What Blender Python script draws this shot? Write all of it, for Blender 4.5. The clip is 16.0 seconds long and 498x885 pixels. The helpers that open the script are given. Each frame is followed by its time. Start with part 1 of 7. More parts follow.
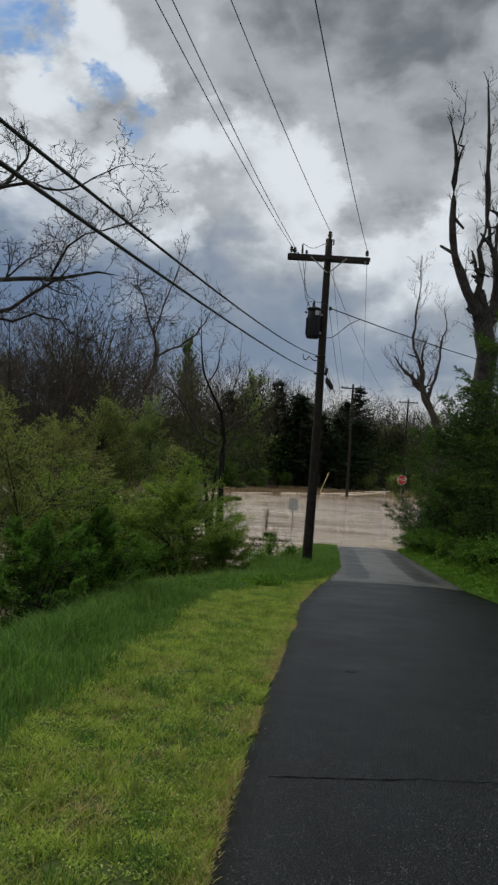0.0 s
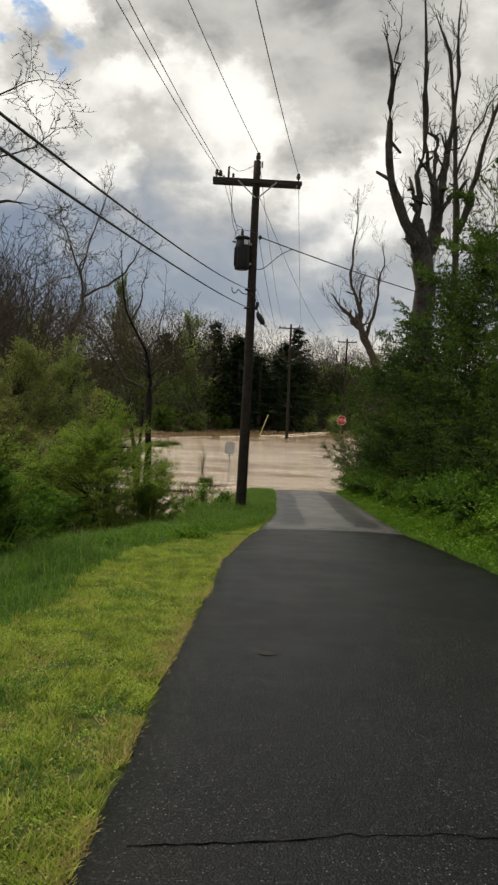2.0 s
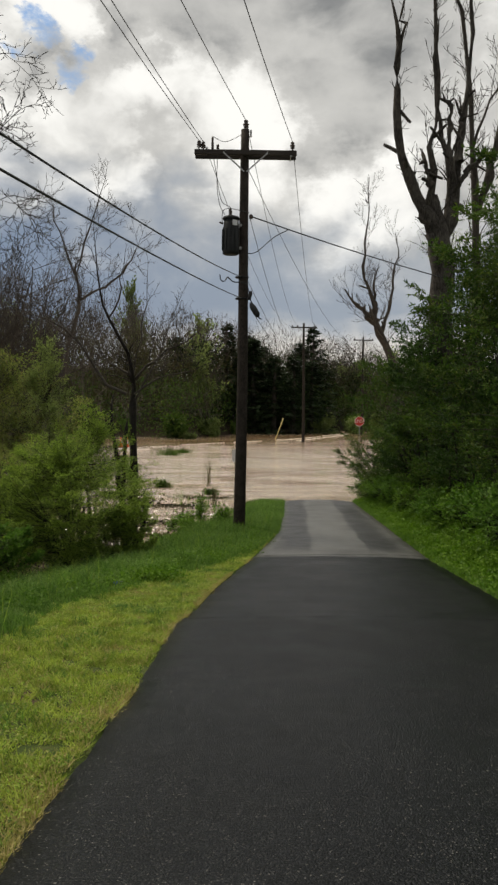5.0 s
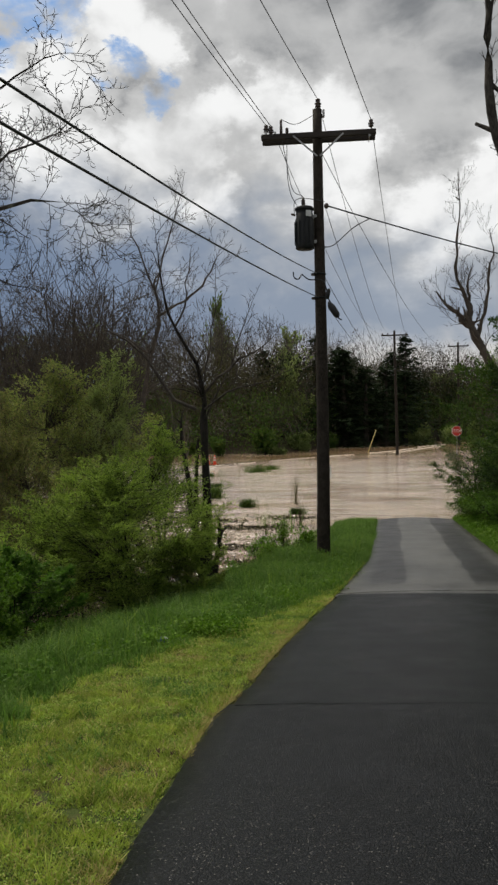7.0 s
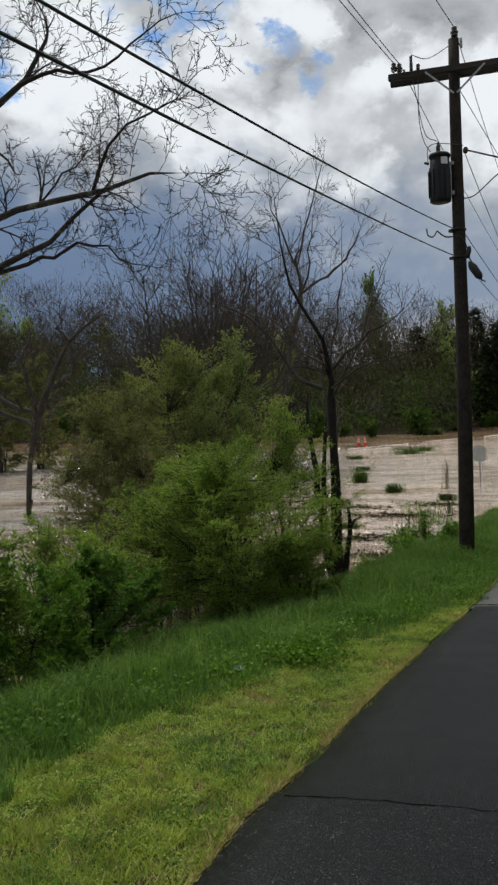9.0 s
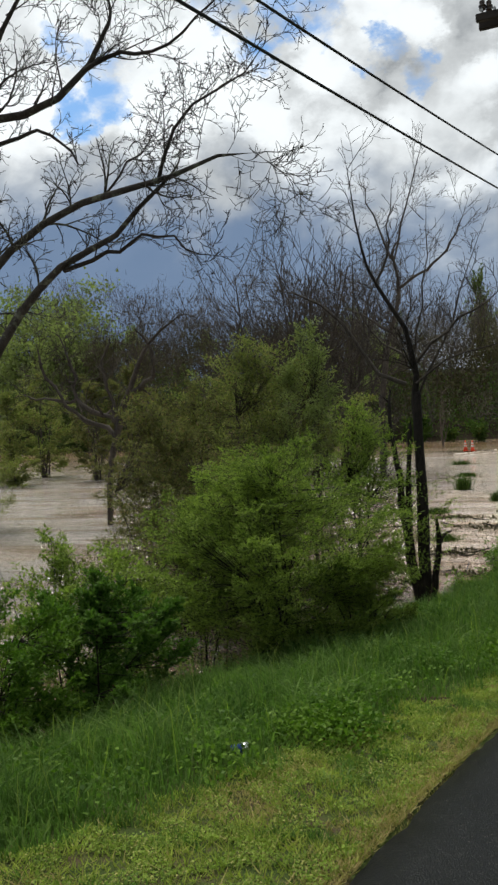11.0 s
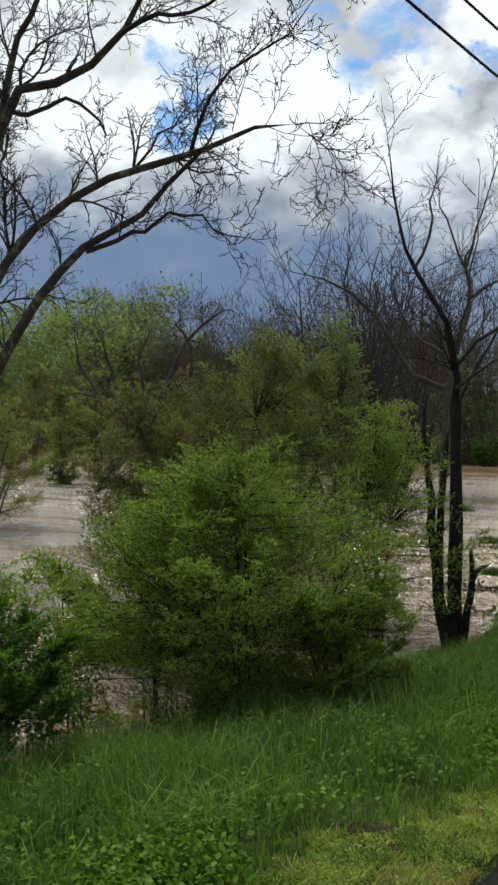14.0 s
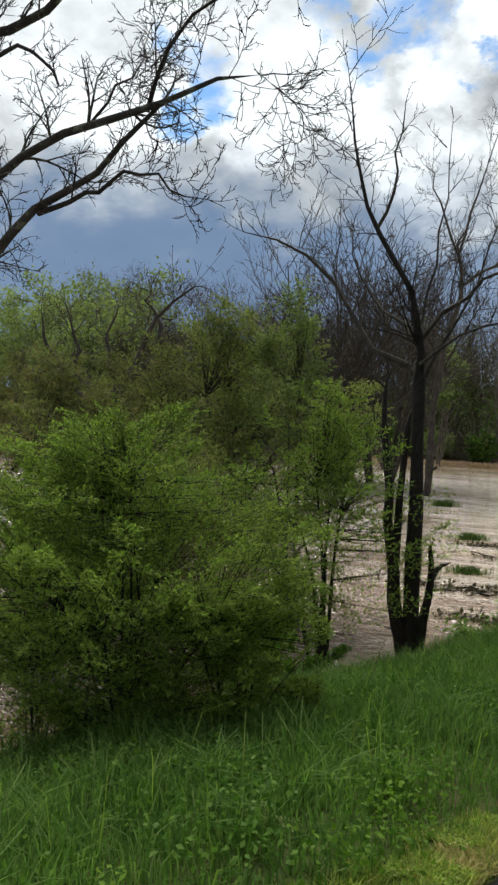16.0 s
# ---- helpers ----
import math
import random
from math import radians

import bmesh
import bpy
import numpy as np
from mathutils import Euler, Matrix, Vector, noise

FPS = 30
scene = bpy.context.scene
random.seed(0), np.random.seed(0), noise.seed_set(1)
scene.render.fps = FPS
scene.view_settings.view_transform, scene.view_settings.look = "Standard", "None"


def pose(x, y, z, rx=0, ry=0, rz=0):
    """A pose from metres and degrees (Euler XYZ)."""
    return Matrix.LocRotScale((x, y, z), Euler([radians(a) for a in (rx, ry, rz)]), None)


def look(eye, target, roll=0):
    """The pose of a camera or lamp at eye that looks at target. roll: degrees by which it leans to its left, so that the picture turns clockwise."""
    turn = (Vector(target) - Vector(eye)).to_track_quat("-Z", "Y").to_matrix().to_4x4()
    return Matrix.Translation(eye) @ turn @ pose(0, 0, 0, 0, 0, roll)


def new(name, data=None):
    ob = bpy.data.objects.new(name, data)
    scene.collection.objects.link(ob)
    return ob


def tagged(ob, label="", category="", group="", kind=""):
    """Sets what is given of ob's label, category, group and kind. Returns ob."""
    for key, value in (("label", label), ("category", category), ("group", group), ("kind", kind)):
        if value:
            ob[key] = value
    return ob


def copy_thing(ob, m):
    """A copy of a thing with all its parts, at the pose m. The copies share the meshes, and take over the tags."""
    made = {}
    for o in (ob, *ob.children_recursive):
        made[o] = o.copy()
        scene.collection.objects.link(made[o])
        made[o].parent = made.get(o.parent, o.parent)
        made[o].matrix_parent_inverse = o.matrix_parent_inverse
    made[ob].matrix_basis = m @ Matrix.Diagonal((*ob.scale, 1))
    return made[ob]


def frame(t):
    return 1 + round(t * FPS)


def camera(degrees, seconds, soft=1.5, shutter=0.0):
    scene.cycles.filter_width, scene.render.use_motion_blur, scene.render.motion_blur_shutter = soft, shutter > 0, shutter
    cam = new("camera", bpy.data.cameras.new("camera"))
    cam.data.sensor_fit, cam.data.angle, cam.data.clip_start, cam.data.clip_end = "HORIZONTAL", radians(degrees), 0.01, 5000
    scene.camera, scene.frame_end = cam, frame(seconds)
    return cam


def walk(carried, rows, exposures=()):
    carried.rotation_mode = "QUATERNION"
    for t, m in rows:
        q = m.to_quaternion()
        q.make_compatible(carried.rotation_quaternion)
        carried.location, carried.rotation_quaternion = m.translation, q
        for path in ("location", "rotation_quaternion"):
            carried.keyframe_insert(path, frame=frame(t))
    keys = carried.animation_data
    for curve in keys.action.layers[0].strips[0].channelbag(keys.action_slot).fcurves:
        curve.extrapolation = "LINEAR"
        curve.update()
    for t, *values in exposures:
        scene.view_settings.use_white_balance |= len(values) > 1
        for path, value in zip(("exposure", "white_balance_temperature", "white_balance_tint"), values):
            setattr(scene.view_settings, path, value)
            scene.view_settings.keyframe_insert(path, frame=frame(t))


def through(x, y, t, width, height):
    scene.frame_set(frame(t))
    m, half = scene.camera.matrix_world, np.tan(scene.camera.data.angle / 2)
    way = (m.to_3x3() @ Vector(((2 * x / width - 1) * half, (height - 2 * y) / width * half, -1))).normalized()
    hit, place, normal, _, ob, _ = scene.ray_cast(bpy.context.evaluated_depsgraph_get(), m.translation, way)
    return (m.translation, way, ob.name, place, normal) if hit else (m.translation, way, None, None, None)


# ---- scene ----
cam = camera(33.6, 16.0, 2.5)
METRES, EYE, TILT, LEAN, TURN = 16.0, 1.5, 0.7, 0.0, 0.0
PATH = [
    (0, (0.668, -0.374, 1.533), (0.591, 1.624, 1.544), 3.9),
    (0.5, (0.76, -0.066, 1.524), (0.77, 1.934, 1.527), 4.6),
    (1, (0.801, 0.256, 1.493), (0.854, 2.254, 1.44), 3.7),
    (1.5, (0.895, 0.669, 1.467), (0.982, 2.664, 1.354), 2.5),
    (2, (1.014, 1.151, 1.468), (1.085, 3.146, 1.351), 2.7),
    (2.5, (1.106, 1.614, 1.461), (1.184, 3.609, 1.356), 2.2),
    (3, (1.264, 2.07, 1.457), (1.323, 4.066, 1.349), 2.1),
    (5.5, (1.77, 4.74, 1.461), (1.756, 6.737, 1.351), -0.2),
    (6, (1.811, 5.322, 1.44), (1.733, 7.319, 1.376), -1.1),
    (6.5, (1.934, 5.83, 1.423), (1.78, 7.823, 1.359), -1.4),
    (7, (2.005, 6.361, 1.407), (1.797, 8.349, 1.333), -1.2),
    (7.5, (2.135, 6.775, 1.406), (1.859, 8.754, 1.316), -1.4),
    (8, (2.213, 7.301, 1.383), (1.839, 9.263, 1.266), -1.3),
    (8.5, (2.293, 7.755, 1.385), (1.836, 9.699, 1.274), -2.4),
    (9, (2.402, 8.218, 1.372), (1.818, 10.128, 1.264), -2.5),
    (9.5, (2.428, 8.716, 1.344), (1.7, 10.576, 1.235), -2.4),
    (12, (2.618, 11.195, 1.059), (1.779, 13.009, 0.984), -3.3),
    (12.5, (2.677, 11.554, 1.018), (1.847, 13.372, 0.939), -2.6),
    (13, (2.619, 12.036, 0.965), (1.774, 13.848, 0.91), -1.7),
    (13.5, (2.614, 12.428, 0.918), (1.686, 14.2, 0.88), -1.7),
    (14, (2.594, 12.802, 0.891), (1.606, 14.54, 0.849), -0.0),
    (14.5, (2.627, 13.19, 0.883), (1.651, 14.936, 0.842), 1.0),
    (15, (2.702, 13.611, 0.841), (1.744, 15.366, 0.796), 1.5),
    (15.5, (2.655, 14.102, 0.748), (1.709, 15.864, 0.704), 1.6),
    (16, (2.677, 14.531, 0.666), (1.691, 16.269, 0.604), 1.5),
]
EXPOSURES = [(0, -0.40, 6000, 7), (0.5, -0.38, 6100, 7), (1.0, -0.25, 6350, 6), (1.5, 0.05, 6850, 7), (2.0, 0.06, 6950, 8), (2.5, -0.15, 6900, 7), (3.0, -0.05, 6900, 7), (5.5, 0.0, 6760, 8), (6.0, -0.02, 6720, 8), (7.0, -0.12, 6500, 9), (8.0, -0.2, 6390, 9), (8.5, -0.2, 6270, 8), (9.5, -0.12, 6120, 8), (12.0, 0.1, 6290, 5), (12.5, 0.12, 6290, 5), (14.0, 0.06, 6100, 5), (16.0, 0.16, 6120, 5)]
walk(cam, [(t, look(eye, target, roll)) for t, eye, target, roll in PATH], EXPOSURES)

# ---- world, sun, exposure ----
class G:
    """A small writer of shader nodes: values in, sockets out."""
    def __init__(self, tree):
        self.t = tree

    def plug(self, sock, v):
        if isinstance(v, bpy.types.NodeSocket):
            self.t.links.new(v, sock)
        elif isinstance(v, (tuple, list)) and len(v) == 3 and sock.type == "RGBA":
            sock.default_value = (*v, 1)
        else:
            sock.default_value = v

    def math(self, op, a, b=0.0, c=0.0, clamp=False):
        n = self.t.nodes.new("ShaderNodeMath")
        n.operation, n.use_clamp = op, clamp
        for s, v in zip(n.inputs, (a, b, c)):
            self.plug(s, v)
        return n.outputs[0]

    def vec(self, op, a, b=(0, 0, 0)):
        n = self.t.nodes.new("ShaderNodeVectorMath")
        n.operation = op
        self.plug(n.inputs[0], a)
        self.plug(n.inputs[1], b)
        return n.outputs["Value"] if op in ("DOT_PRODUCT", "LENGTH", "DISTANCE") else n.outputs[0]

    def scale(self, a, k):
        n = self.t.nodes.new("ShaderNodeVectorMath")
        n.operation = "SCALE"
        self.plug(n.inputs[0], a)
        self.plug(n.inputs["Scale"], k)
        return n.outputs[0]

    def noise(self, v, scale, detail=4, rough=0.55, dist=0.0, out="Fac"):
        n = self.t.nodes.new("ShaderNodeTexNoise")
        if v is not None:
            self.plug(n.inputs["Vector"], v)
        for k, x in (("Scale", scale), ("Detail", detail), ("Roughness", rough), ("Distortion", dist)):
            self.plug(n.inputs[k], x)
        return n.outputs[out]

    def voro(self, v, scale, feature="F1", out="Distance"):
        n = self.t.nodes.new("ShaderNodeTexVoronoi")
        n.feature = feature
        if v is not None:
            self.plug(n.inputs["Vector"], v)
        n.inputs["Scale"].default_value = scale
        return n.outputs[out]

    def ramp(self, f, lo, hi, a=0.0, b=1.0, smooth=True):
        n = self.t.nodes.new("ShaderNodeMapRange")
        n.interpolation_type = "SMOOTHSTEP" if smooth else "LINEAR"
        n.clamp = True
        for s, v in zip(n.inputs, (f, lo, hi, a, b)):
            self.plug(s, v)
        return n.outputs[0]

    def mix(self, f, a, b, blend="MIX"):
        n = self.t.nodes.new("ShaderNodeMix")
        n.data_type, n.blend_type = "RGBA", blend
        self.plug(n.inputs[0], f)
        self.plug(n.inputs[6], a)
        self.plug(n.inputs[7], b)
        return n.outputs[2]

    def sep(self, v):
        n = self.t.nodes.new("ShaderNodeSeparateXYZ")
        self.plug(n.inputs[0], v)
        return n.outputs

    def com(self, x, y, z):
        n = self.t.nodes.new("ShaderNodeCombineXYZ")
        for s, v in zip(n.inputs, (x, y, z)):
            self.plug(s, v)
        return n.outputs[0]


def aim(az, el):
    """Unit direction from a compass angle (from +y towards +x) and a height angle, in degrees."""
    a, e = radians(az), radians(el)
    return (math.sin(a) * math.cos(e), math.cos(a) * math.cos(e), math.sin(e))


SUN_AZ, SUN_EL = -48.0, 60.0
world = bpy.data.worlds.new("cloudy_sky")
scene.world = world
world.use_nodes = True
wt = world.node_tree
wt.nodes.clear()
g = G(wt)
tc = wt.nodes.new("ShaderNodeTexCoord")
d = g.vec("NORMALIZE", tc.outputs["Generated"])
dx, dy, dz = g.sep(d)
el = g.math("MAXIMUM", dz, 0.0)
# heaped clouds, a little flatter than wide
plane = g.com(g.math("MULTIPLY", dx, 1.6), g.math("MULTIPLY", dy, 1.6), g.math("MULTIPLY", el, 2.3))
warp = g.noise(plane, 3.0, 4, 0.5, out="Color")
plane_w = g.vec("ADD", plane, g.scale(g.vec("SUBTRACT", warp, (0.5, 0.5, 0.5)), 0.16))
big = g.noise(plane_w, 3.0, 3, 0.5)
mid = g.noise(plane_w, 7.5, 5, 0.5)
fine = g.noise(plane_w, 19.0, 5, 0.55)
dwarp = g.vec("NORMALIZE", g.vec("ADD", d, g.scale(g.vec("SUBTRACT", g.noise(plane, 3.4, 7, 0.66, out="Color"), (0.5, 0.5, 0.5)), 0.17)))


def spot(az, elv, inner, outer):
    """How near the sky's direction lies to a cloud or gap there: 1 within inner degrees, 0 past outer."""
    c = g.vec("DOT_PRODUCT", dwarp, aim(az, elv))
    return g.ramp(c, math.cos(radians(outer)), math.cos(radians(inner)))


def most(*socks):
    out = socks[0]
    for s in socks[1:]:
        out = g.math("MAXIMUM", out, s)
    return out


sky = wt.nodes.new("ShaderNodeTexSky")
sky.sky_type, sky.sun_disc = "NISHITA", False
sky.sun_elevation, sky.sun_rotation = radians(SUN_EL), radians(SUN_AZ)
blue = g.mix(1.0, g.mix(1.0, sky.outputs[0], (0.105, 0.105, 0.105), "MULTIPLY"), (0.62, 0.95, 1.22), "MULTIPLY")
gaps = most(spot(-18.3, 25.0, 0.3, 3.0), spot(-14.3, 22.6, 0.1, 1.8), spot(-11.8, 21.0, 0.1, 1.7), spot(-20.8, 25.0, 0.3, 2.8), spot(-34.3, 21.6, 0.3, 3.4),
            spot(-23.3, 22.4, 0.2, 2.8), spot(-35.8, 18.8, 0.1, 1.8), spot(-26.0, 25.6, 0.4, 2.8))
bright = most(spot(-14.4, 25.9, 0.6, 3.6), spot(-11.2, 24.0, 0.4, 2.8), spot(-8.0, 19.3, 0.4, 2.6), spot(-8.2, 17.0, 0.3, 2.2), spot(-7.3, 14.7, 0.3, 2.4), spot(-10.8, 18.3, 0.6, 3.2),
              spot(-17.4, 22.4, 0.5, 3.2), spot(-20.3, 27.2, 1.0, 4.0), spot(-13.0, 19.2, 0.5, 2.8), spot(-28.5, 22.0, 1.5, 6.0), spot(-39.5, 23.0, 3.0, 8.0), spot(-17.5, 16.6, 1.0, 4.5),
              spot(-23.5, 18.3, 1.0, 4.5), spot(-29.5, 19.5, 1.0, 5.0), spot(6.3, 11.9, 0.5, 4.0), spot(9.6, 12.4, 0.5, 3.6), spot(-1.0, 17.5, 1.0, 5.5), spot(-11.0, 16.5, 2.0, 6.0), spot(-5.0, 20.5, 0.8, 4.0))
grey = most(spot(3.0, 28.5, 2.0, 8.0), spot(-2.5, 26.8, 1.0, 5.0), spot(9.8, 26.0, 2.0, 7.0), spot(9.5, 20.7, 1.0, 5.0), spot(6.8, 16.2, 0.8, 3.4), spot(-7.6, 23.4, 0.4, 2.6), spot(-24.0, 15.8, 0.5, 2.8), spot(-2.5, 23.4, 0.6, 3.4), spot(5.0, 20.0, 0.8, 4.5))
# brightness of the cloud from its lit rims to its dark undersides
lit = g.math("ADD", g.math("MULTIPLY", big, 0.55), g.math("MULTIPLY", mid, 0.45))
lit = g.ramp(lit, 0.20, 0.72)
lit = g.math("ADD", g.math("MULTIPLY", lit, 0.8), g.math("MULTIPLY", bright, 0.40))
lit = g.math("SUBTRACT", lit, g.math("MULTIPLY", grey, 0.30))
lit = g.math("ADD", lit, g.math("MULTIPLY", g.math("SUBTRACT", fine, 0.5), 0.30), clamp=True)
cloud = g.mix(g.ramp(lit, 0.0, 0.55), (0.21, 0.22, 0.235), (0.58, 0.58, 0.58))
cloud = g.mix(g.ramp(lit, 0.5, 1.0), cloud, (1.0, 1.0, 1.0))
# far bank of blue-grey rain cloud low over the woods, thinning to the right
azr = g.ramp(dx, -0.50, 0.26, 1.0, 0.12)
rise = g.math("MULTIPLY", azr, 0.11)
low = g.ramp(g.math("SUBTRACT", g.math("ADD", el, g.math("MULTIPLY", g.math("SUBTRACT", mid, 0.5), 0.20)), rise), 0.085, 0.215, 1.0, 0.0)
bank = g.mix(azr, (0.34, 0.39, 0.47), (0.16, 0.23, 0.36))
cloud = g.mix(g.math("MULTIPLY", low, 0.94), cloud, bank)
rim = g.math("MULTIPLY", g.ramp(g.math("ADD", el, g.math("MULTIPLY", g.math("SUBTRACT", fine, 0.5), 0.05)), 0.05, 0.105, 1.0, 0.0), g.ramp(dx, -0.35, 0.05))
cloud = g.mix(g.math("MULTIPLY", rim, 0.8), cloud, (0.86, 0.82, 0.76))
# the cover is more even overhead and behind
over = g.ramp(el, 0.45, 0.95)
cloud = g.mix(g.math("MULTIPLY", over, 0.5), cloud, (0.62, 0.62, 0.62))
cover = g.math("SUBTRACT", 1.0, g.math("MULTIPLY", g.ramp(g.math("ADD", gaps, g.math("ADD", g.math("MULTIPLY", g.math("SUBTRACT", mid, 0.5), 2.0), g.math("MULTIPLY", g.math("SUBTRACT", fine, 0.5), 1.6))), 0.40, 1.35, 0.0, 0.92), g.ramp(gaps, 0.0, 0.5)))
col = g.mix(cover, blue, cloud)
bg = wt.nodes.new("ShaderNodeBackground")
SKY_STRENGTH = 1.0
bg.inputs["Strength"].default_value = SKY_STRENGTH
wt.links.new(col, bg.inputs["Color"])
wo = wt.nodes.new("ShaderNodeOutputWorld")
wt.links.new(bg.outputs[0], wo.inputs["Surface"])

sun_data = bpy.data.lights.new("sun", "SUN")
sun_data.energy, sun_data.angle, sun_data.color = 3.1, radians(22), (1.0, 0.92, 0.76)
sun = new("sun", sun_data)
sv = Vector(aim(SUN_AZ, SUN_EL))
sun.matrix_world = look(sv * 50, (0, 0, 0))


# ---- materials ----
def base_mat(name):
    m = bpy.data.materials.new(name)
    m.use_nodes = True
    t = m.node_tree
    t.nodes.clear()
    out = t.nodes.new("ShaderNodeOutputMaterial")
    return m, G(t), out


def pos_of(g):
    return g.t.nodes.new("ShaderNodeNewGeometry").outputs["Position"]


def obj_of(g):
    return g.t.nodes.new("ShaderNodeTexCoord").outputs["Object"]


def bump(g, h, strength=0.4, dist=0.02, normal=None):
    n = g.t.nodes.new("ShaderNodeBump")
    n.inputs["Strength"].default_value, n.inputs["Distance"].default_value = strength, dist
    g.plug(n.inputs["Height"], h)
    if normal is not None:
        g.plug(n.inputs["Normal"], normal)
    return n.outputs[0]


def surf(g, out, color, rough=0.7, metal=0.0, normal=None, ior=1.45, spec=0.5):
    p = g.t.nodes.new("ShaderNodeBsdfPrincipled")
    g.plug(p.inputs["Base Color"], color)
    g.plug(p.inputs["Roughness"], rough)
    g.plug(p.inputs["Metallic"], metal)
    g.plug(p.inputs["IOR"], ior)
    g.plug(p.inputs["Specular IOR Level"], spec)
    if normal is not None:
        g.plug(p.inputs["Normal"], normal)
    g.t.links.new(p.outputs[0], out.inputs["Surface"])
    return p


def plain(name, a, b, scale=8.0, rough=0.6, metal=0.0, bumps=0.2, dist=0.004, stretch=(1, 1, 1), spec=0.5):
    """Two tones of one surface, mottled at two scales."""
    m, g, out = base_mat(name)
    v = g.vec("MULTIPLY", obj_of(g), stretch)
    n1, n2 = g.noise(v, scale, 5, 0.6), g.noise(v, scale * 7.3, 4, 0.6)
    f = g.ramp(g.math("ADD", g.math("MULTIPLY", n1, 0.65), g.math("MULTIPLY", n2, 0.35)), 0.32, 0.68)
    r = g.ramp(n2, 0.2, 0.8, max(0.02, rough - 0.12), min(1, rough + 0.12))
    surf(g, out, g.mix(f, a, b), r, metal, bump(g, n2, bumps, dist), spec=spec)
    return m


def leaf(name, dark, light, through=0.35, rough=0.5, warm=None, patch=0.35, patches=0.9):
    """Leaves: each its own shade, with larger patches of lighter growth, lit through."""
    m, g, out = base_mat(name)
    isl = g.t.nodes.new("ShaderNodeNewGeometry").outputs["Random Per Island"]
    n = g.ramp(g.noise(pos_of(g), patches, 5, 0.65), 0.34, 0.66)
    f = g.math("ADD", g.math("MULTIPLY", isl, 1.0 - patch), g.math("MULTIPLY", n, patch))
    c = g.mix(f, dark, light)
    if warm:
        c = g.mix(g.ramp(g.math("FRACT", g.math("MULTIPLY", isl, 7.31)), 0.78, 0.95), c, warm)
    p = g.t.nodes.new("ShaderNodeBsdfPrincipled")
    g.plug(p.inputs["Base Color"], c)
    g.plug(p.inputs["Roughness"], rough)
    g.plug(p.inputs["Specular IOR Level"], 0.08)
    tr = g.t.nodes.new("ShaderNodeBsdfTranslucent")
    g.plug(tr.inputs["Color"], g.mix(1.0, c, (1.0, 1.22, 0.68), "MULTIPLY"))
    mx = g.t.nodes.new("ShaderNodeMixShader")
    mx.inputs[0].default_value = through
    g.t.links.new(p.outputs[0], mx.inputs[1])
    g.t.links.new(tr.outputs[0], mx.inputs[2])
    g.t.links.new(mx.outputs[0], out.inputs["Surface"])
    return m


def bark(name, a, b, scale=5.0, rough=0.9, moss=None):
    m, g, out = base_mat(name)
    v = pos_of(g)
    vs = g.vec("MULTIPLY", v, (1, 1, 0.25))
    ridg = g.noise(vs, scale * 6, 5, 0.65)
    big = g.noise(v, scale * 0.5, 4, 0.6)
    f = g.ramp(g.math("ADD", g.math("MULTIPLY", ridg, 0.6), g.math("MULTIPLY", big, 0.4)), 0.35, 0.65)
    c = g.mix(f, a, b)
    if moss:
        c = g.mix(g.ramp(g.noise(v, 3.0, 5, 0.65), 0.52, 0.66), c, moss)
    surf(g, out, c, rough, 0, bump(g, ridg, 0.7, 0.015), spec=0.25)
    return m


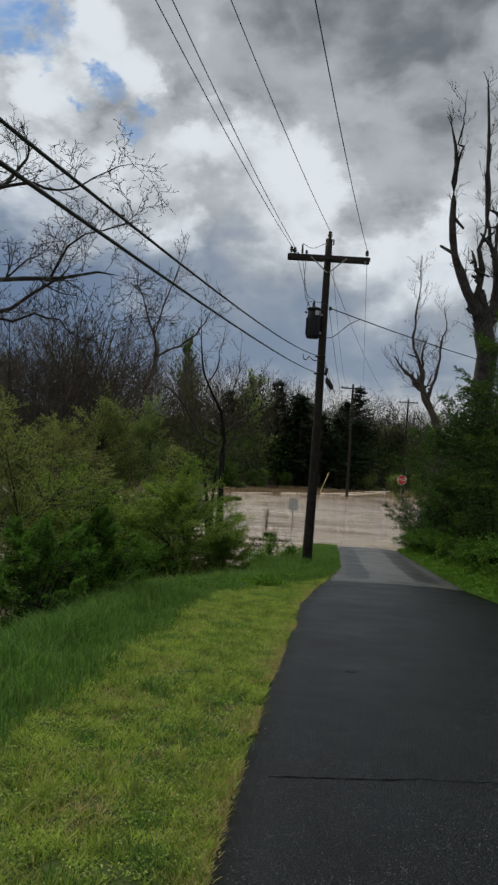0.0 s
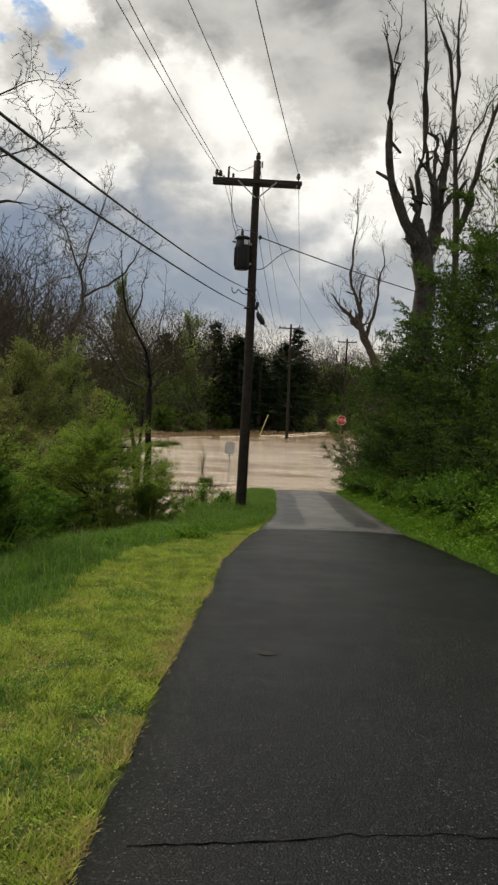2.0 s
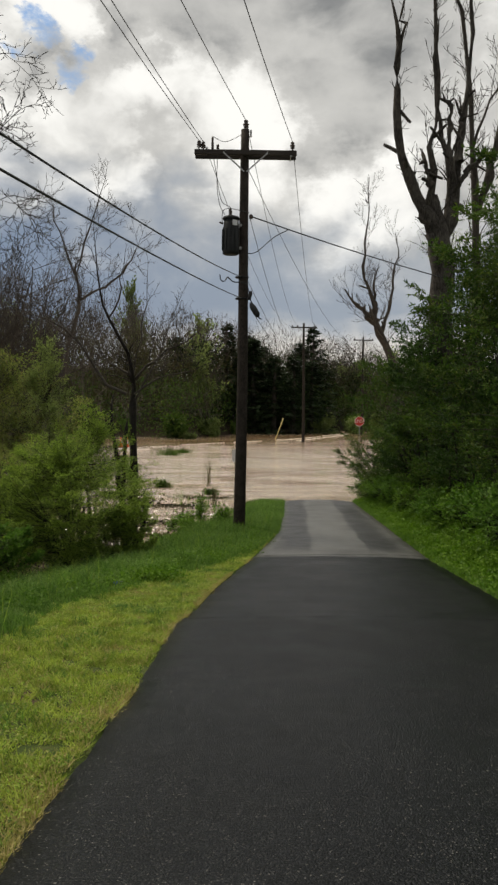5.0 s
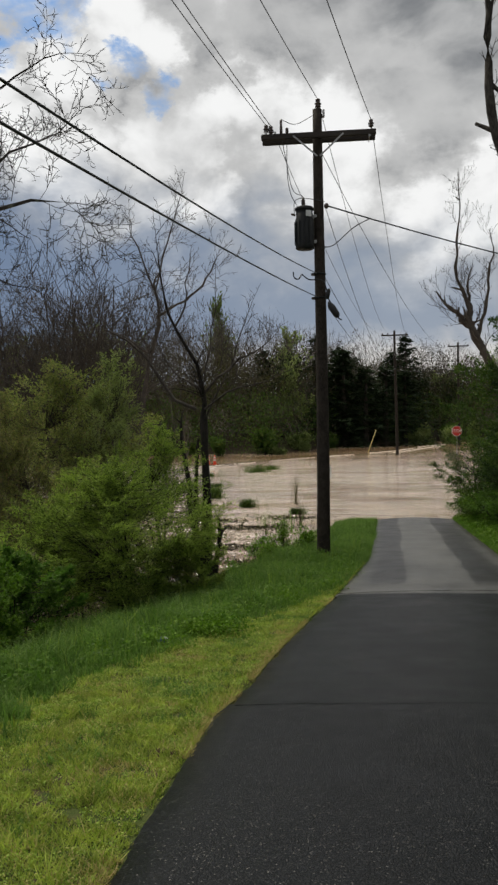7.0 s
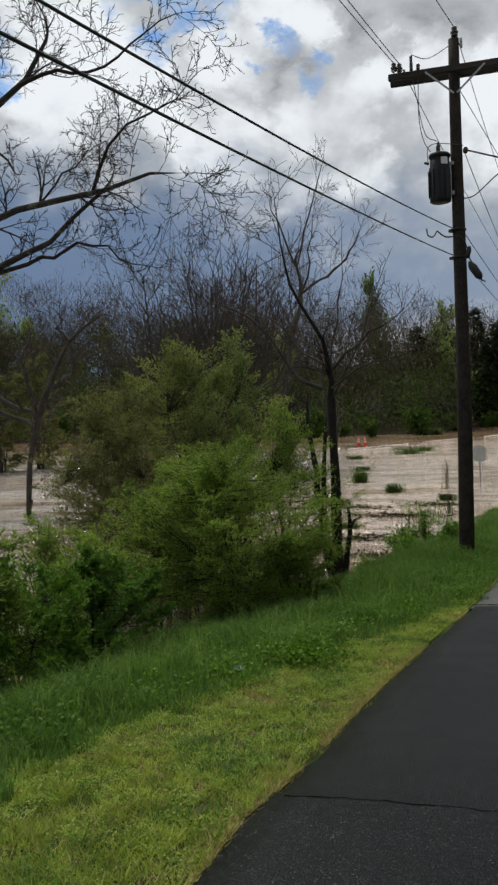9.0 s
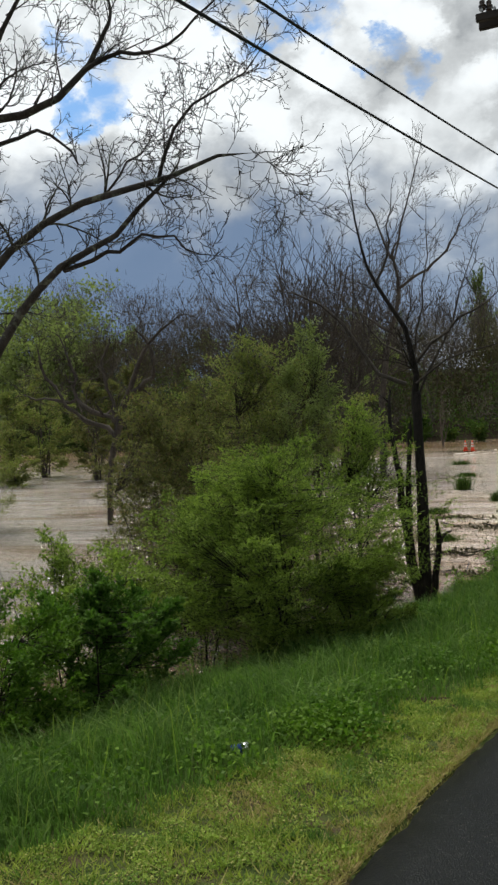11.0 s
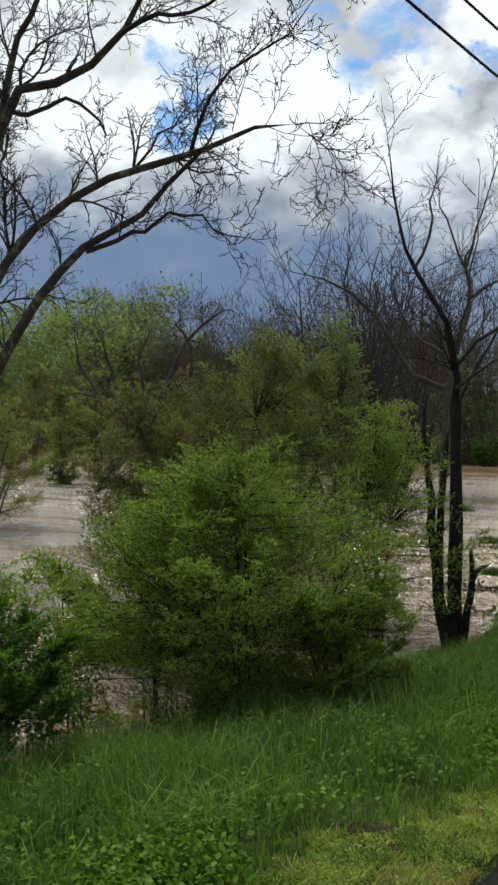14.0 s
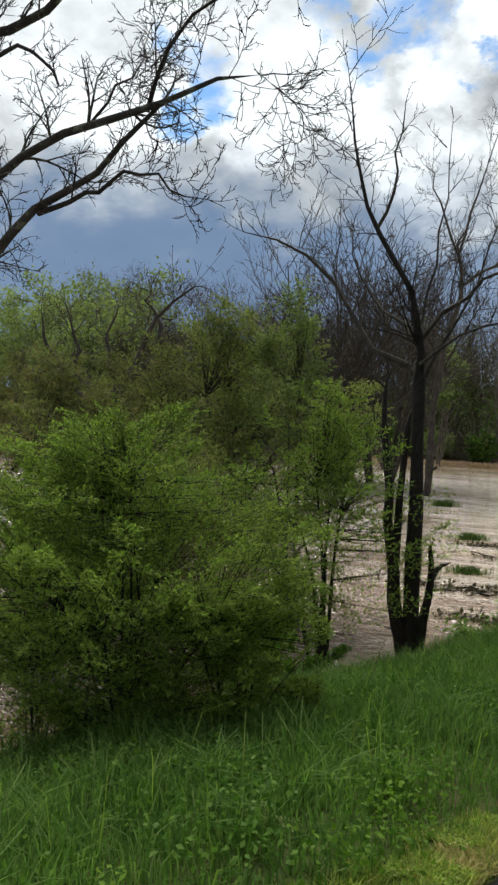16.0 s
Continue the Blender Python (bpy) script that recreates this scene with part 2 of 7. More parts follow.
def asphalt(name, dark, light, wet, tracks=False, stones=0.5, gloss=0.2):
    """Coarse asphalt: small stones in a dark binder, worn and damp in places."""
    m, g, out = base_mat(name)
    v = pos_of(g)
    x, y, z = g.sep(v)
    cell = g.voro(v, 95.0)
    rnd = g.voro(v, 95.0, out="Color")
    r1, r2, r3 = g.sep(rnd)
    blot = g.ramp(g.noise(v, 0.8, 5, 0.6), 0.3, 0.7)
    grit = g.noise(v, 190.0, 3, 0.6)
    c = g.mix(blot, dark, light)
    # each stone has its own tone; a few are pale, and they show where traffic has worn the binder
    c = g.mix(g.math("MULTIPLY", g.ramp(r1, 0.72, 1.0), stones), c, (0.036, 0.038, 0.041))
    worn = g.ramp(g.noise(v, 1.1, 5, 0.7), 0.36, 0.66, 0.25, 1.0)
    core = g.ramp(cell, 0.20, 0.42, 1.0, 0.0)
    pale = g.math("MULTIPLY", g.math("MULTIPLY", g.ramp(r2, 0.88, 0.94), core), worn)
    c = g.mix(g.math("MULTIPLY", pale, 1.3 * stones + 0.1), c, g.mix(r3, (0.20, 0.19, 0.18), (0.42, 0.41, 0.39)))
    rough = g.ramp(g.noise(v, 1.3, 4, 0.6), 0.3, 0.7, wet[0], wet[1])
    if tracks:
        ahead = g.math("SUBTRACT", y, 21.0)
        wob = g.math("MULTIPLY", g.math("SUBTRACT", g.noise(v, 0.35, 3), 0.5), 0.35)
        one = g.math("SUBTRACT", g.math("ADD", 3.22, g.math("ADD", g.math("MULTIPLY", ahead, 0.066), wob)), x)
        two = g.math("SUBTRACT", x, g.math("ADD", 4.35, g.math("ADD", g.math("MULTIPLY", ahead, 0.064), wob)))
        band = lambda o: g.math("MULTIPLY", g.ramp(o, -0.03, 0.07), g.ramp(o, 0.45, 1.0, 1.0, 0.0))
        tr = g.math("MULTIPLY", g.math("MAXIMUM", band(one), band(two)), g.ramp(g.math("ADD", y, wob), 20.0, 21.2, 0.1, 1.0))
        c = g.mix(g.math("MULTIPLY", tr, 0.96), g.mix(0.4, c, light), dark)
        rough = g.math("SUBTRACT", rough, g.math("MULTIPLY", tr, 0.05))
    h = g.math("ADD", g.math("MULTIPLY", cell, -1.0), g.math("MULTIPLY", grit, 0.6))
    surf(g, out, c, rough, 0, bump(g, h, 0.55, 0.006), spec=gloss)
    return m


M_ASPH_NEW = asphalt("asphalt_black", (0.0040, 0.0047, 0.0057), (0.0070, 0.0080, 0.0094), (0.30, 0.46), gloss=0.14)
M_ASPH_MID = asphalt("asphalt_dark_patch", (0.0044, 0.0051, 0.0061), (0.0078, 0.0087, 0.0100), (0.28, 0.42), stones=0.22, gloss=0.15)
M_ASPH_OLD = asphalt("asphalt_old_grey", (0.018, 0.018, 0.019), (0.108, 0.109, 0.109), (0.36, 0.50), tracks=True, stones=0.3, gloss=0.4)
M_TAR = plain("tar_crack", (0.002, 0.002, 0.002), (0.004, 0.004, 0.004), 12, 0.95, spec=0.0)
M_PATCH = plain("pale_road_patch", (0.022, 0.022, 0.022), (0.044, 0.044, 0.042), 30, 0.8, bumps=0.4, spec=0.12)


def ground_mat():
    m, g, out = base_mat("bank_soil_and_turf")
    v = pos_of(g)
    n1, n2, n3 = g.noise(v, 0.7, 5, 0.6), g.noise(v, 6.0, 5, 0.65), g.noise(v, 45.0, 4, 0.6)
    turf = g.mix(g.ramp(n2, 0.3, 0.7), (0.040, 0.062, 0.016), (0.085, 0.105, 0.030))
    soil = g.mix(n3, (0.045, 0.033, 0.020), (0.11, 0.085, 0.052))
    f = g.ramp(g.math("ADD", g.math("MULTIPLY", n1, 0.5), g.math("MULTIPLY", n2, 0.5)), 0.50, 0.62)
    # the floor of the far woods is dead leaves
    wood = g.ramp(g.sep(v)[1], 70.0, 80.0)
    f = g.math("MAXIMUM", f, wood)
    soil = g.mix(wood, soil, g.mix(n3, (0.016, 0.012, 0.007), (0.045, 0.034, 0.021)))
    surf(g, out, g.mix(f, turf, soil), 0.95, 0, bump(g, n3, 0.8, 0.03), spec=0.15)
    return m


M_GROUND = ground_mat()
M_SOIL = plain("bare_brown_earth", (0.030, 0.020, 0.012), (0.075, 0.052, 0.032), 14, 0.95, bumps=0.8, dist=0.02, spec=0.1)


def water_mat():
    m, g, out = base_mat("muddy_flood_water")
    v = pos_of(g)
    x, y, z = g.sep(v)
    silt = g.noise(g.vec("MULTIPLY", v, (0.25, 0.6, 1)), 0.6, 5, 0.6)
    c = g.mix(g.ramp(silt, 0.36, 0.64), (0.19, 0.110, 0.055), (0.42, 0.315, 0.215))
    # sky sheen put into the colour: paler mid-flood and leftwards, broken into streaks
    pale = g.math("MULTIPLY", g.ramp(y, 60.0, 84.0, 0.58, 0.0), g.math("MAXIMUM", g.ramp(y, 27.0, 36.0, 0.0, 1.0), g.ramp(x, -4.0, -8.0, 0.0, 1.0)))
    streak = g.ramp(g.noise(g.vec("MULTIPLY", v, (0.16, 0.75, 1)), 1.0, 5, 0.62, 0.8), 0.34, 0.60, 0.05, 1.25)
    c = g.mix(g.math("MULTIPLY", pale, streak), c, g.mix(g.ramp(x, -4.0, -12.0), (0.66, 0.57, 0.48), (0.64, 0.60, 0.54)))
    w1 = g.noise(g.vec("MULTIPLY", v, (0.55, 1.6, 1)), 1.1, 4, 0.6, 0.6)
    w2 = g.noise(g.vec("MULTIPLY", v, (1.0, 2.2, 1)), 4.5, 4, 0.6, 0.4)
    # fast water runs rough over the drowned road; the far pool lies smoother
    edge = g.math("ADD", g.math("ADD", y, g.math("MULTIPLY", x, -0.75)), g.math("MULTIPLY", g.noise(v, 0.12, 3), 10.0))
    rush = g.ramp(edge, 80.0, 86.0, 1.0, 0.10)
    rough_l = g.ramp(x, -2.0, -7.0, 1.0, 1.9)
    rush = g.math("MULTIPLY", rush, rough_l)
    h = g.math("MULTIPLY", g.math("ADD", g.math("MULTIPLY", w1, 0.72), g.math("MULTIPLY", w2, 0.48)), rush)
    surf(g, out, c, 0.08, 0, bump(g, h, 1.0, 0.24), ior=2.2, spec=0.5)
    return m


M_WATER = water_mat()
M_FOAM = plain("pale_foam", (0.40, 0.32, 0.24), (0.66, 0.58, 0.50), 3, 0.6, bumps=0.6, dist=0.03)
M_LAWN = leaf("mown_grass", (0.078, 0.122, 0.021), (0.50, 0.57, 0.120), 0.35, 0.55, (0.42, 0.36, 0.15), 0.62, 5.0)
M_CLOVER = leaf("small_clover_leaves", (0.070, 0.128, 0.020), (0.37, 0.49, 0.095), 0.38, 0.5, (0.46, 0.44, 0.16), 0.5, 6.0)
M_STRAW = leaf("dry_edge_grass", (0.26, 0.205, 0.090), (0.54, 0.45, 0.21), 0.3, 0.7, (0.28, 0.32, 0.08))
M_TALL = leaf("tall_grass_blades", (0.042, 0.095, 0.022), (0.186, 0.296, 0.074), 0.42, 0.5, (0.20, 0.27, 0.09))
M_TUSSOCK = leaf("tussock_blades", (0.049, 0.104, 0.023), (0.197, 0.307, 0.074), 0.42, 0.45)
M_WEED = leaf("broad_weed_leaves", (0.040, 0.103, 0.011), (0.172, 0.282, 0.034), 0.35, 0.45)
M_COVER = leaf("ground_cover_leaves", (0.034, 0.087, 0.014), (0.149, 0.253, 0.044), 0.4, 0.5)
M_IVY = leaf("ivy_leaves", (0.016, 0.038, 0.011), (0.060, 0.105, 0.026), 0.3, 0.45, None, 0.55, 0.5)
M_HEMLOCK = leaf("feathery_green_leaves", (0.054, 0.092, 0.022), (0.302, 0.380, 0.080), 0.48, 0.5, (0.33, 0.42, 0.090))
M_OLIVE = leaf("olive_spring_leaves", (0.084, 0.103, 0.033), (0.330, 0.358, 0.116), 0.46, 0.5, (0.28, 0.22, 0.11))
M_DRAB = leaf("drab_brownish_leaves", (0.069, 0.076, 0.029), (0.241, 0.241, 0.090), 0.4, 0.6, (0.23, 0.16, 0.09))
M_LIME = leaf("lime_new_leaves", (0.090, 0.138, 0.028), (0.32, 0.405, 0.085), 0.5, 0.5)
M_PALELEAF = leaf("pale_new_leaves", (0.13, 0.165, 0.055), (0.36, 0.40, 0.17), 0.45, 0.5)
M_HEDGE = leaf("dark_hedge_leaves", (0.020, 0.044, 0.011), (0.092, 0.148, 0.031), 0.38, 0.5, (0.13, 0.15, 0.042), 0.6, 0.5)
M_SPRING = leaf("far_spring_leaves", (0.088, 0.112, 0.048), (0.315, 0.360, 0.140), 0.45, 0.6, None, 0.55, 0.12)
M_CONIF = leaf("dark_conifer_needles", (0.013, 0.024, 0.011), (0.034, 0.052, 0.023), 0.15, 0.7)
M_BUDS = leaf("reddish_buds", (0.042, 0.036, 0.022), (0.125, 0.112, 0.062), 0.2, 0.8, None, 0.6, 0.16)
M_BARK = bark("grey_brown_bark", (0.032, 0.027, 0.023), (0.095, 0.082, 0.069))
M_BARK_WET = bark("wet_black_bark", (0.009, 0.007, 0.006), (0.030, 0.025, 0.020), rough=0.75)
M_BARK_LICHEN = bark("lichened_bark", (0.018, 0.016, 0.014), (0.055, 0.050, 0.044), moss=(0.12, 0.13, 0.10))
M_SNAG = bark("weathered_grey_bark", (0.016, 0.014, 0.012), (0.085, 0.075, 0.065), 4.0)
M_TWIG = plain("thin_twigs", (0.050, 0.041, 0.034), (0.120, 0.100, 0.082), 3, 0.9, bumps=0.0)
M_DEADBUSH = plain("dead_red_stalks", (0.060, 0.034, 0.020), (0.15, 0.085, 0.050), 6, 0.9, bumps=0.0)
M_POLE = bark("creosoted_pole_wood", (0.014, 0.011, 0.009), (0.050, 0.040, 0.032), 9.0, 0.85)
M_ARM = plain("weathered_arm_wood", (0.018, 0.014, 0.012), (0.050, 0.041, 0.034), 6, 0.85, stretch=(0.3, 1, 1))
M_STEEL = plain("galvanised_steel", (0.22, 0.22, 0.22), (0.38, 0.38, 0.37), 14, 0.5, 0.85)
M_TANK = plain("dark_grey_tank_paint", (0.008, 0.009, 0.010), (0.020, 0.022, 0.023), 7, 0.6, spec=0.3)
M_PORC = plain("brown_porcelain", (0.030, 0.018, 0.013), (0.060, 0.040, 0.030), 20, 0.25, bumps=0.0)
M_WIRE = plain("dull_wire", (0.030, 0.031, 0.033), (0.070, 0.070, 0.072), 5, 0.55, 0.4, bumps=0.0)
M_CABLE = plain("black_cable_jacket", (0.010, 0.010, 0.011), (0.022, 0.022, 0.023), 5, 0.55, bumps=0.0)
M_RED = plain("sign_red", (0.42, 0.025, 0.020), (0.50, 0.040, 0.030), 4, 0.4, bumps=0.0)
M_WHITE = plain("sign_white", (0.66, 0.66, 0.64), (0.78, 0.78, 0.76), 4, 0.45, bumps=0.0)
M_ALU = plain("dull_aluminium", (0.42, 0.43, 0.43), (0.58, 0.58, 0.58), 5, 0.5, 0.5, bumps=0.0)
M_YELLOW = plain("faded_yellow_plastic", (0.55, 0.45, 0.16), (0.66, 0.57, 0.25), 6, 0.55, bumps=0.0)
M_ORANGE = plain("cone_orange", (0.62, 0.07, 0.03), (0.75, 0.11, 0.04), 5, 0.5, bumps=0.0)
M_CANBLUE = plain("can_blue", (0.02, 0.05, 0.30), (0.04, 0.09, 0.42), 30, 0.3, 0.3, bumps=0.0)
M_CANSILVER = plain("can_silver", (0.60, 0.61, 0.63), (0.75, 0.75, 0.76), 20, 0.25, 0.9, bumps=0.0)


# ---- mesh helpers ----
def mesh_obj(name, V, F, mat=None, smooth=False, parent=None):
    """A mesh object from an (n, 3) array of corners and a list of (m, 3) or (m, 4) index arrays."""
    me = bpy.data.meshes.new(name)
    V = np.asarray(V, np.float32)
    F = [np.asarray(f, np.int32) for f in F if len(f)]
    loops = np.concatenate([f.ravel() for f in F])
    sizes = np.concatenate([np.full(len(f), f.shape[1], np.int32) for f in F])
    starts = np.concatenate([[0], np.cumsum(sizes)[:-1]]).astype(np.int32)
    me.vertices.add(len(V))
    me.vertices.foreach_set("co", V.ravel())
    me.loops.add(len(loops))
    me.loops.foreach_set("vertex_index", loops)
    me.polygons.add(len(sizes))
    me.polygons.foreach_set("loop_start", starts)
    if smooth:
        me.polygons.foreach_set("use_smooth", np.ones(len(sizes), bool))
    me.update(calc_edges=True)
    me.validate()
    if mat:
        me.materials.append(mat)
    ob = new(name, me)
    if parent:
        ob.parent = parent
    return ob


def part(name, bm, mat, parent=None, label="", smooth=False):
    """Links a bmesh as ONE mesh object under a thing or a part."""
    me = bpy.data.meshes.new(name)
    bm.to_mesh(me)
    bm.free()
    if smooth:
        for p in me.polygons:
            p.use_smooth = True
    me.materials.append(mat)
    ob = new(name, me)
    if parent:
        ob.parent = parent
    return tagged(ob, label)


def empty(name, x, y, z, rz=0.0):
    ob = new(name)
    ob.matrix_world = pose(x, y, z, 0, 0, rz)
    return ob


def box(bm, c, s, m=None, bev=0.0):
    r = bmesh.ops.create_cube(bm, size=1.0, matrix=Matrix.Translation(c) @ Matrix.Diagonal((*s, 1)))
    vs = r["verts"]
    if bev:
        es = list({e for v in vs for e in v.link_edges})
        b = bmesh.ops.bevel(bm, geom=es, offset=bev, segments=2, affect="EDGES")
        vs = list({v for f in b["faces"] for v in f.verts} | {v for v in vs if v.is_valid})
    if m:
        bmesh.ops.transform(bm, matrix=m, verts=vs)
    return vs


def lathe(bm, prof, seg=16, m=None):
    """Turns (radius, height) pairs round z."""
    rings = []
    for r, z in prof:
        rings.append([bm.verts.new((r * math.cos(6.28319 * i / seg), r * math.sin(6.28319 * i / seg), z)) for i in range(seg)])
    for a, b in zip(rings, rings[1:]):
        for i in range(seg):
            bm.faces.new((a[i], a[(i + 1) % seg], b[(i + 1) % seg], b[i]))
    bm.faces.new(rings[0][::-1])
    bm.faces.new(rings[-1])
    if m:
        bmesh.ops.transform(bm, matrix=m, verts=[v for r in rings for v in r])


def resample(P, n):
    P = np.asarray(P, float)
    s = np.concatenate([[0], np.cumsum(np.linalg.norm(np.diff(P, axis=0), axis=1))])
    t = np.linspace(0, s[-1], n)
    return np.stack([np.interp(t, s, P[:, i]) for i in range(P.shape[1])], 1)


def smooth_line(P, n):
    """A rounded line through the points given (Catmull-Rom), of n points; more columns than three are carried along."""
    P = np.asarray(P, float)
    Q = np.vstack([2 * P[0] - P[1], P, 2 * P[-1] - P[-2]])
    out = []
    for t in np.linspace(0, len(P) - 1 - 1e-6, n):
        i, u = int(t), t - int(t)
        a, b, c, e = Q[i:i + 4]
        out.append(0.5 * (2 * b + (c - a) * u + (2 * a - 5 * b + 4 * c - e) * u * u + (3 * b - a - 3 * c + e) * u ** 3))
    return np.array(out)


def tubes(L, R, sides):
    """Tubes along B lines of n points: L (B, n, 3), R (B, n). Returns corners and quads."""
    L, R = np.asarray(L, float), np.asarray(R, float)
    B, n, _ = L.shape
    T = np.gradient(L, axis=1)
    T /= np.linalg.norm(T, axis=2, keepdims=True) + 1e-9
    ref = np.where(np.abs(T[:, :1, 2:3]) > 0.9, np.array([1.0, 0, 0]), np.array([0, 0, 1.0]))
    U = np.cross(T, np.broadcast_to(ref, T.shape))
    U /= np.linalg.norm(U, axis=2, keepdims=True) + 1e-9
    W = np.cross(T, U)
    a = np.arange(sides) * 2 * np.pi / sides
    V = L[:, :, None] + R[:, :, None, None] * (np.cos(a)[None, None, :, None] * U[:, :, None] + np.sin(a)[None, None, :, None] * W[:, :, None])
    idx = np.arange(B * n * sides).reshape(B, n, sides)
    nx = np.roll(idx, -1, axis=2)
    F = np.stack([idx[:, :-1], nx[:, :-1], nx[:, 1:], idx[:, 1:]], -1).reshape(-1, 4)
    return V.reshape(-1, 3), F


def bough(w, root, name, mat):
    """Joins what a Wood has gathered into one part and empties it."""
    V, F = w.mesh()
    mesh_obj(name, V, F, mat, True, root)
    w.bins = {}


class Wood:
    """Collects branches by thickness and joins them into one mesh."""
    def __init__(self, fine=False):
        self.bins = {}
        self.tips = []
        self.fine = fine

    def add(self, P, R):
        R = np.asarray(R, float)
        sides, n = (9, 12) if R[0] > 0.06 else (5, 7) if R[0] > 0.02 else (3, 5 if self.fine else 2)
        P = np.asarray(P, float)
        if P.shape[0] != n:
            Q = resample(np.hstack([P, R[:, None]]), n)
            P, R = Q[:, :3], Q[:, 3]
        self.bins.setdefault((sides, n), []).append((P, R))

    def mesh(self, thick=None):
        Vs, Fs, o = [], [], 0
        for (sides, n), items in self.bins.items():
            if thick is not None and (sides == 9) != thick:
                continue
            V, F = tubes([p for p, r in items], [r for p, r in items], sides)
            Vs.append(V)
            Fs.append(F + o)
            o += len(V)
        return (np.vstack(Vs), [np.vstack(Fs)]) if Vs else (None, None)


def unit(v):
    return v / (np.linalg.norm(v) + 1e-9)


def grow(w, rng, p, dr, length, r, depth, up=0.15, wander=0.25, kids=(3, 5), ratio=0.62, spread=0.8, rmin=0.003, flat=None):
    """A branch that wanders and forks, down to thin twigs."""
    n = 7
    pts, q = [np.array(p, float)], unit(np.array(dr, float))
    for i in range(n - 1):
        q = unit(q + rng.normal(0, wander / 2, 3) + np.array([0, 0, up * 0.3]))
        if flat is not None:
            q = unit(q * np.array(flat))
        pts.append(pts[-1] + q * length / (n - 1))
    pts = np.array(pts)
    end = max(rmin, r * 0.35) if depth else rmin * 0.35
    rad = np.linspace(max(r, rmin), end, n)
    w.add(pts, rad)
    if depth <= 0:
        w.tips.append(pts)
        return
    for _ in range(rng.integers(kids[0], kids[1] + 1)):
        t = rng.uniform(0.25, 1.0)
        i = min(int(t * (n - 1)), n - 2)
        at = pts[i] + (pts[i + 1] - pts[i]) * (t * (n - 1) - i)
        fwd = unit(pts[i + 1] - pts[i])
        side = unit(np.cross(fwd, rng.normal(0, 1, 3)))
        nd_ = unit(fwd * (1.0 - 0.35 * spread) + side * spread + np.array([0, 0, up]))
        grow(w, rng, at, nd_, length * ratio * rng.uniform(0.6, 1.15) * (1.15 - 0.35 * t), max(rmin, rad[i] * 0.62), depth - 1, up, wander, kids, ratio, spread, rmin, flat)


def ramify(w, rng, p, dr, length, r, depth, up=0.1, rmin=0.006, wander=0.3, pitch=0.24):
    """A crooked branch with side shoots set alternately along it, down to short curved twigs."""
    n = 7 if depth else 5
    pts, q = [np.array(p, float)], unit(np.array(dr, float))
    bend = rng.normal(0, wander * 0.62, 3) + np.array([0, 0, up * rng.uniform(0.2, 1.2)])
    for i in range(n - 1):
        q = unit(q + bend * 0.6 + rng.normal(0, wander * 0.24, 3))
        pts.append(pts[-1] + q * length / (n - 1))
    pts = np.array(pts)
    rad = np.linspace(max(r, rmin), max(rmin * 0.55, r * 0.3), n)
    w.add(pts, rad)
    if depth <= 0:
        w.tips.append(pts)
        return
    side = unit(np.cross(q, rng.normal(0, 1, 3)))
    t = rng.uniform(0.12, 0.3)
    while t < 1.0:
        i = min(int(t * (n - 1)), n - 2)
        at = pts[i] + (pts[i + 1] - pts[i]) * (t * (n - 1) - i)
        fwd = unit(pts[i + 1] - pts[i])
        side = unit(-side + rng.normal(0, 0.45, 3))
        side = unit(side - fwd * side.dot(fwd))
        a = rng.uniform(0.5, 1.05)
        ln = length * (1.05 - 0.55 * t) * rng.uniform(0.35, 0.75)
        ramify(w, rng, at, fwd * math.cos(a) + side * math.sin(a), max(ln, 0.12), max(rmin * 0.8, rad[i] * 0.62), depth - 1, up, rmin, wander, pitch)
        t += pitch / length * rng.uniform(0.6, 1.5) * (1.0 if depth > 1 else 0.8)


def limb(w, rng, P, R, depth, step=0.45, length=1.6, side_r=0.3, crook=1.0, lumps=0.0, shoot=None, **kw):
    """A drawn limb through given points (x, y, z), with side branches off it."""
    Q = smooth_line(np.hstack([np.array(P, float), np.array(R, float)[:, None]]), 14)
    pts, rad = Q[:, :3], Q[:, 3]
    pts[1:-1] += rng.normal(0, 0.045, (12, 3)) * min(1.0, length) * crook
    rad = rad * (1 + lumps * rng.normal(0, 1, 14))
    w.add(pts, rad)
    s = np.concatenate([[0], np.cumsum(np.linalg.norm(np.diff(pts, axis=0), axis=1))])
    t = s[-1] * 0.12
    while t < s[-1]:
        i = min(np.searchsorted(s, t), 13)
        fwd = unit(pts[i] - pts[i - 1])
        side = unit(np.cross(fwd, rng.normal(0, 1, 3)))
        if side[2] < -0.2 and rng.random() < 0.6:
            side = -side
        if shoot:
            ramify(w, rng, pts[i], fwd * 0.7 + side * 0.7, length * rng.uniform(0.45, 1.2), max(0.010, rad[i] * side_r * rng.uniform(0.8, 1.3)), depth, **shoot)
            t += step * rng.uniform(0.5, 1.5)
            continue
        grow(w, rng, pts[i], fwd * 0.6 + side * 0.8, length * rng.uniform(0.5, 1.2), max(0.006, rad[i] * side_r * rng.uniform(0.8, 1.3)), depth, **kw)
        t += step * rng.uniform(0.5, 1.5)
    if shoot:
        ramify(w, rng, pts[-1], pts[-1] - pts[-2], length * 0.55, rad[-1] * 0.95, max(0, depth - 1), **shoot)
    else:
        grow(w, rng, pts[-1], pts[-1] - pts[-2], length, rad[-1] * 0.9, depth, **kw)


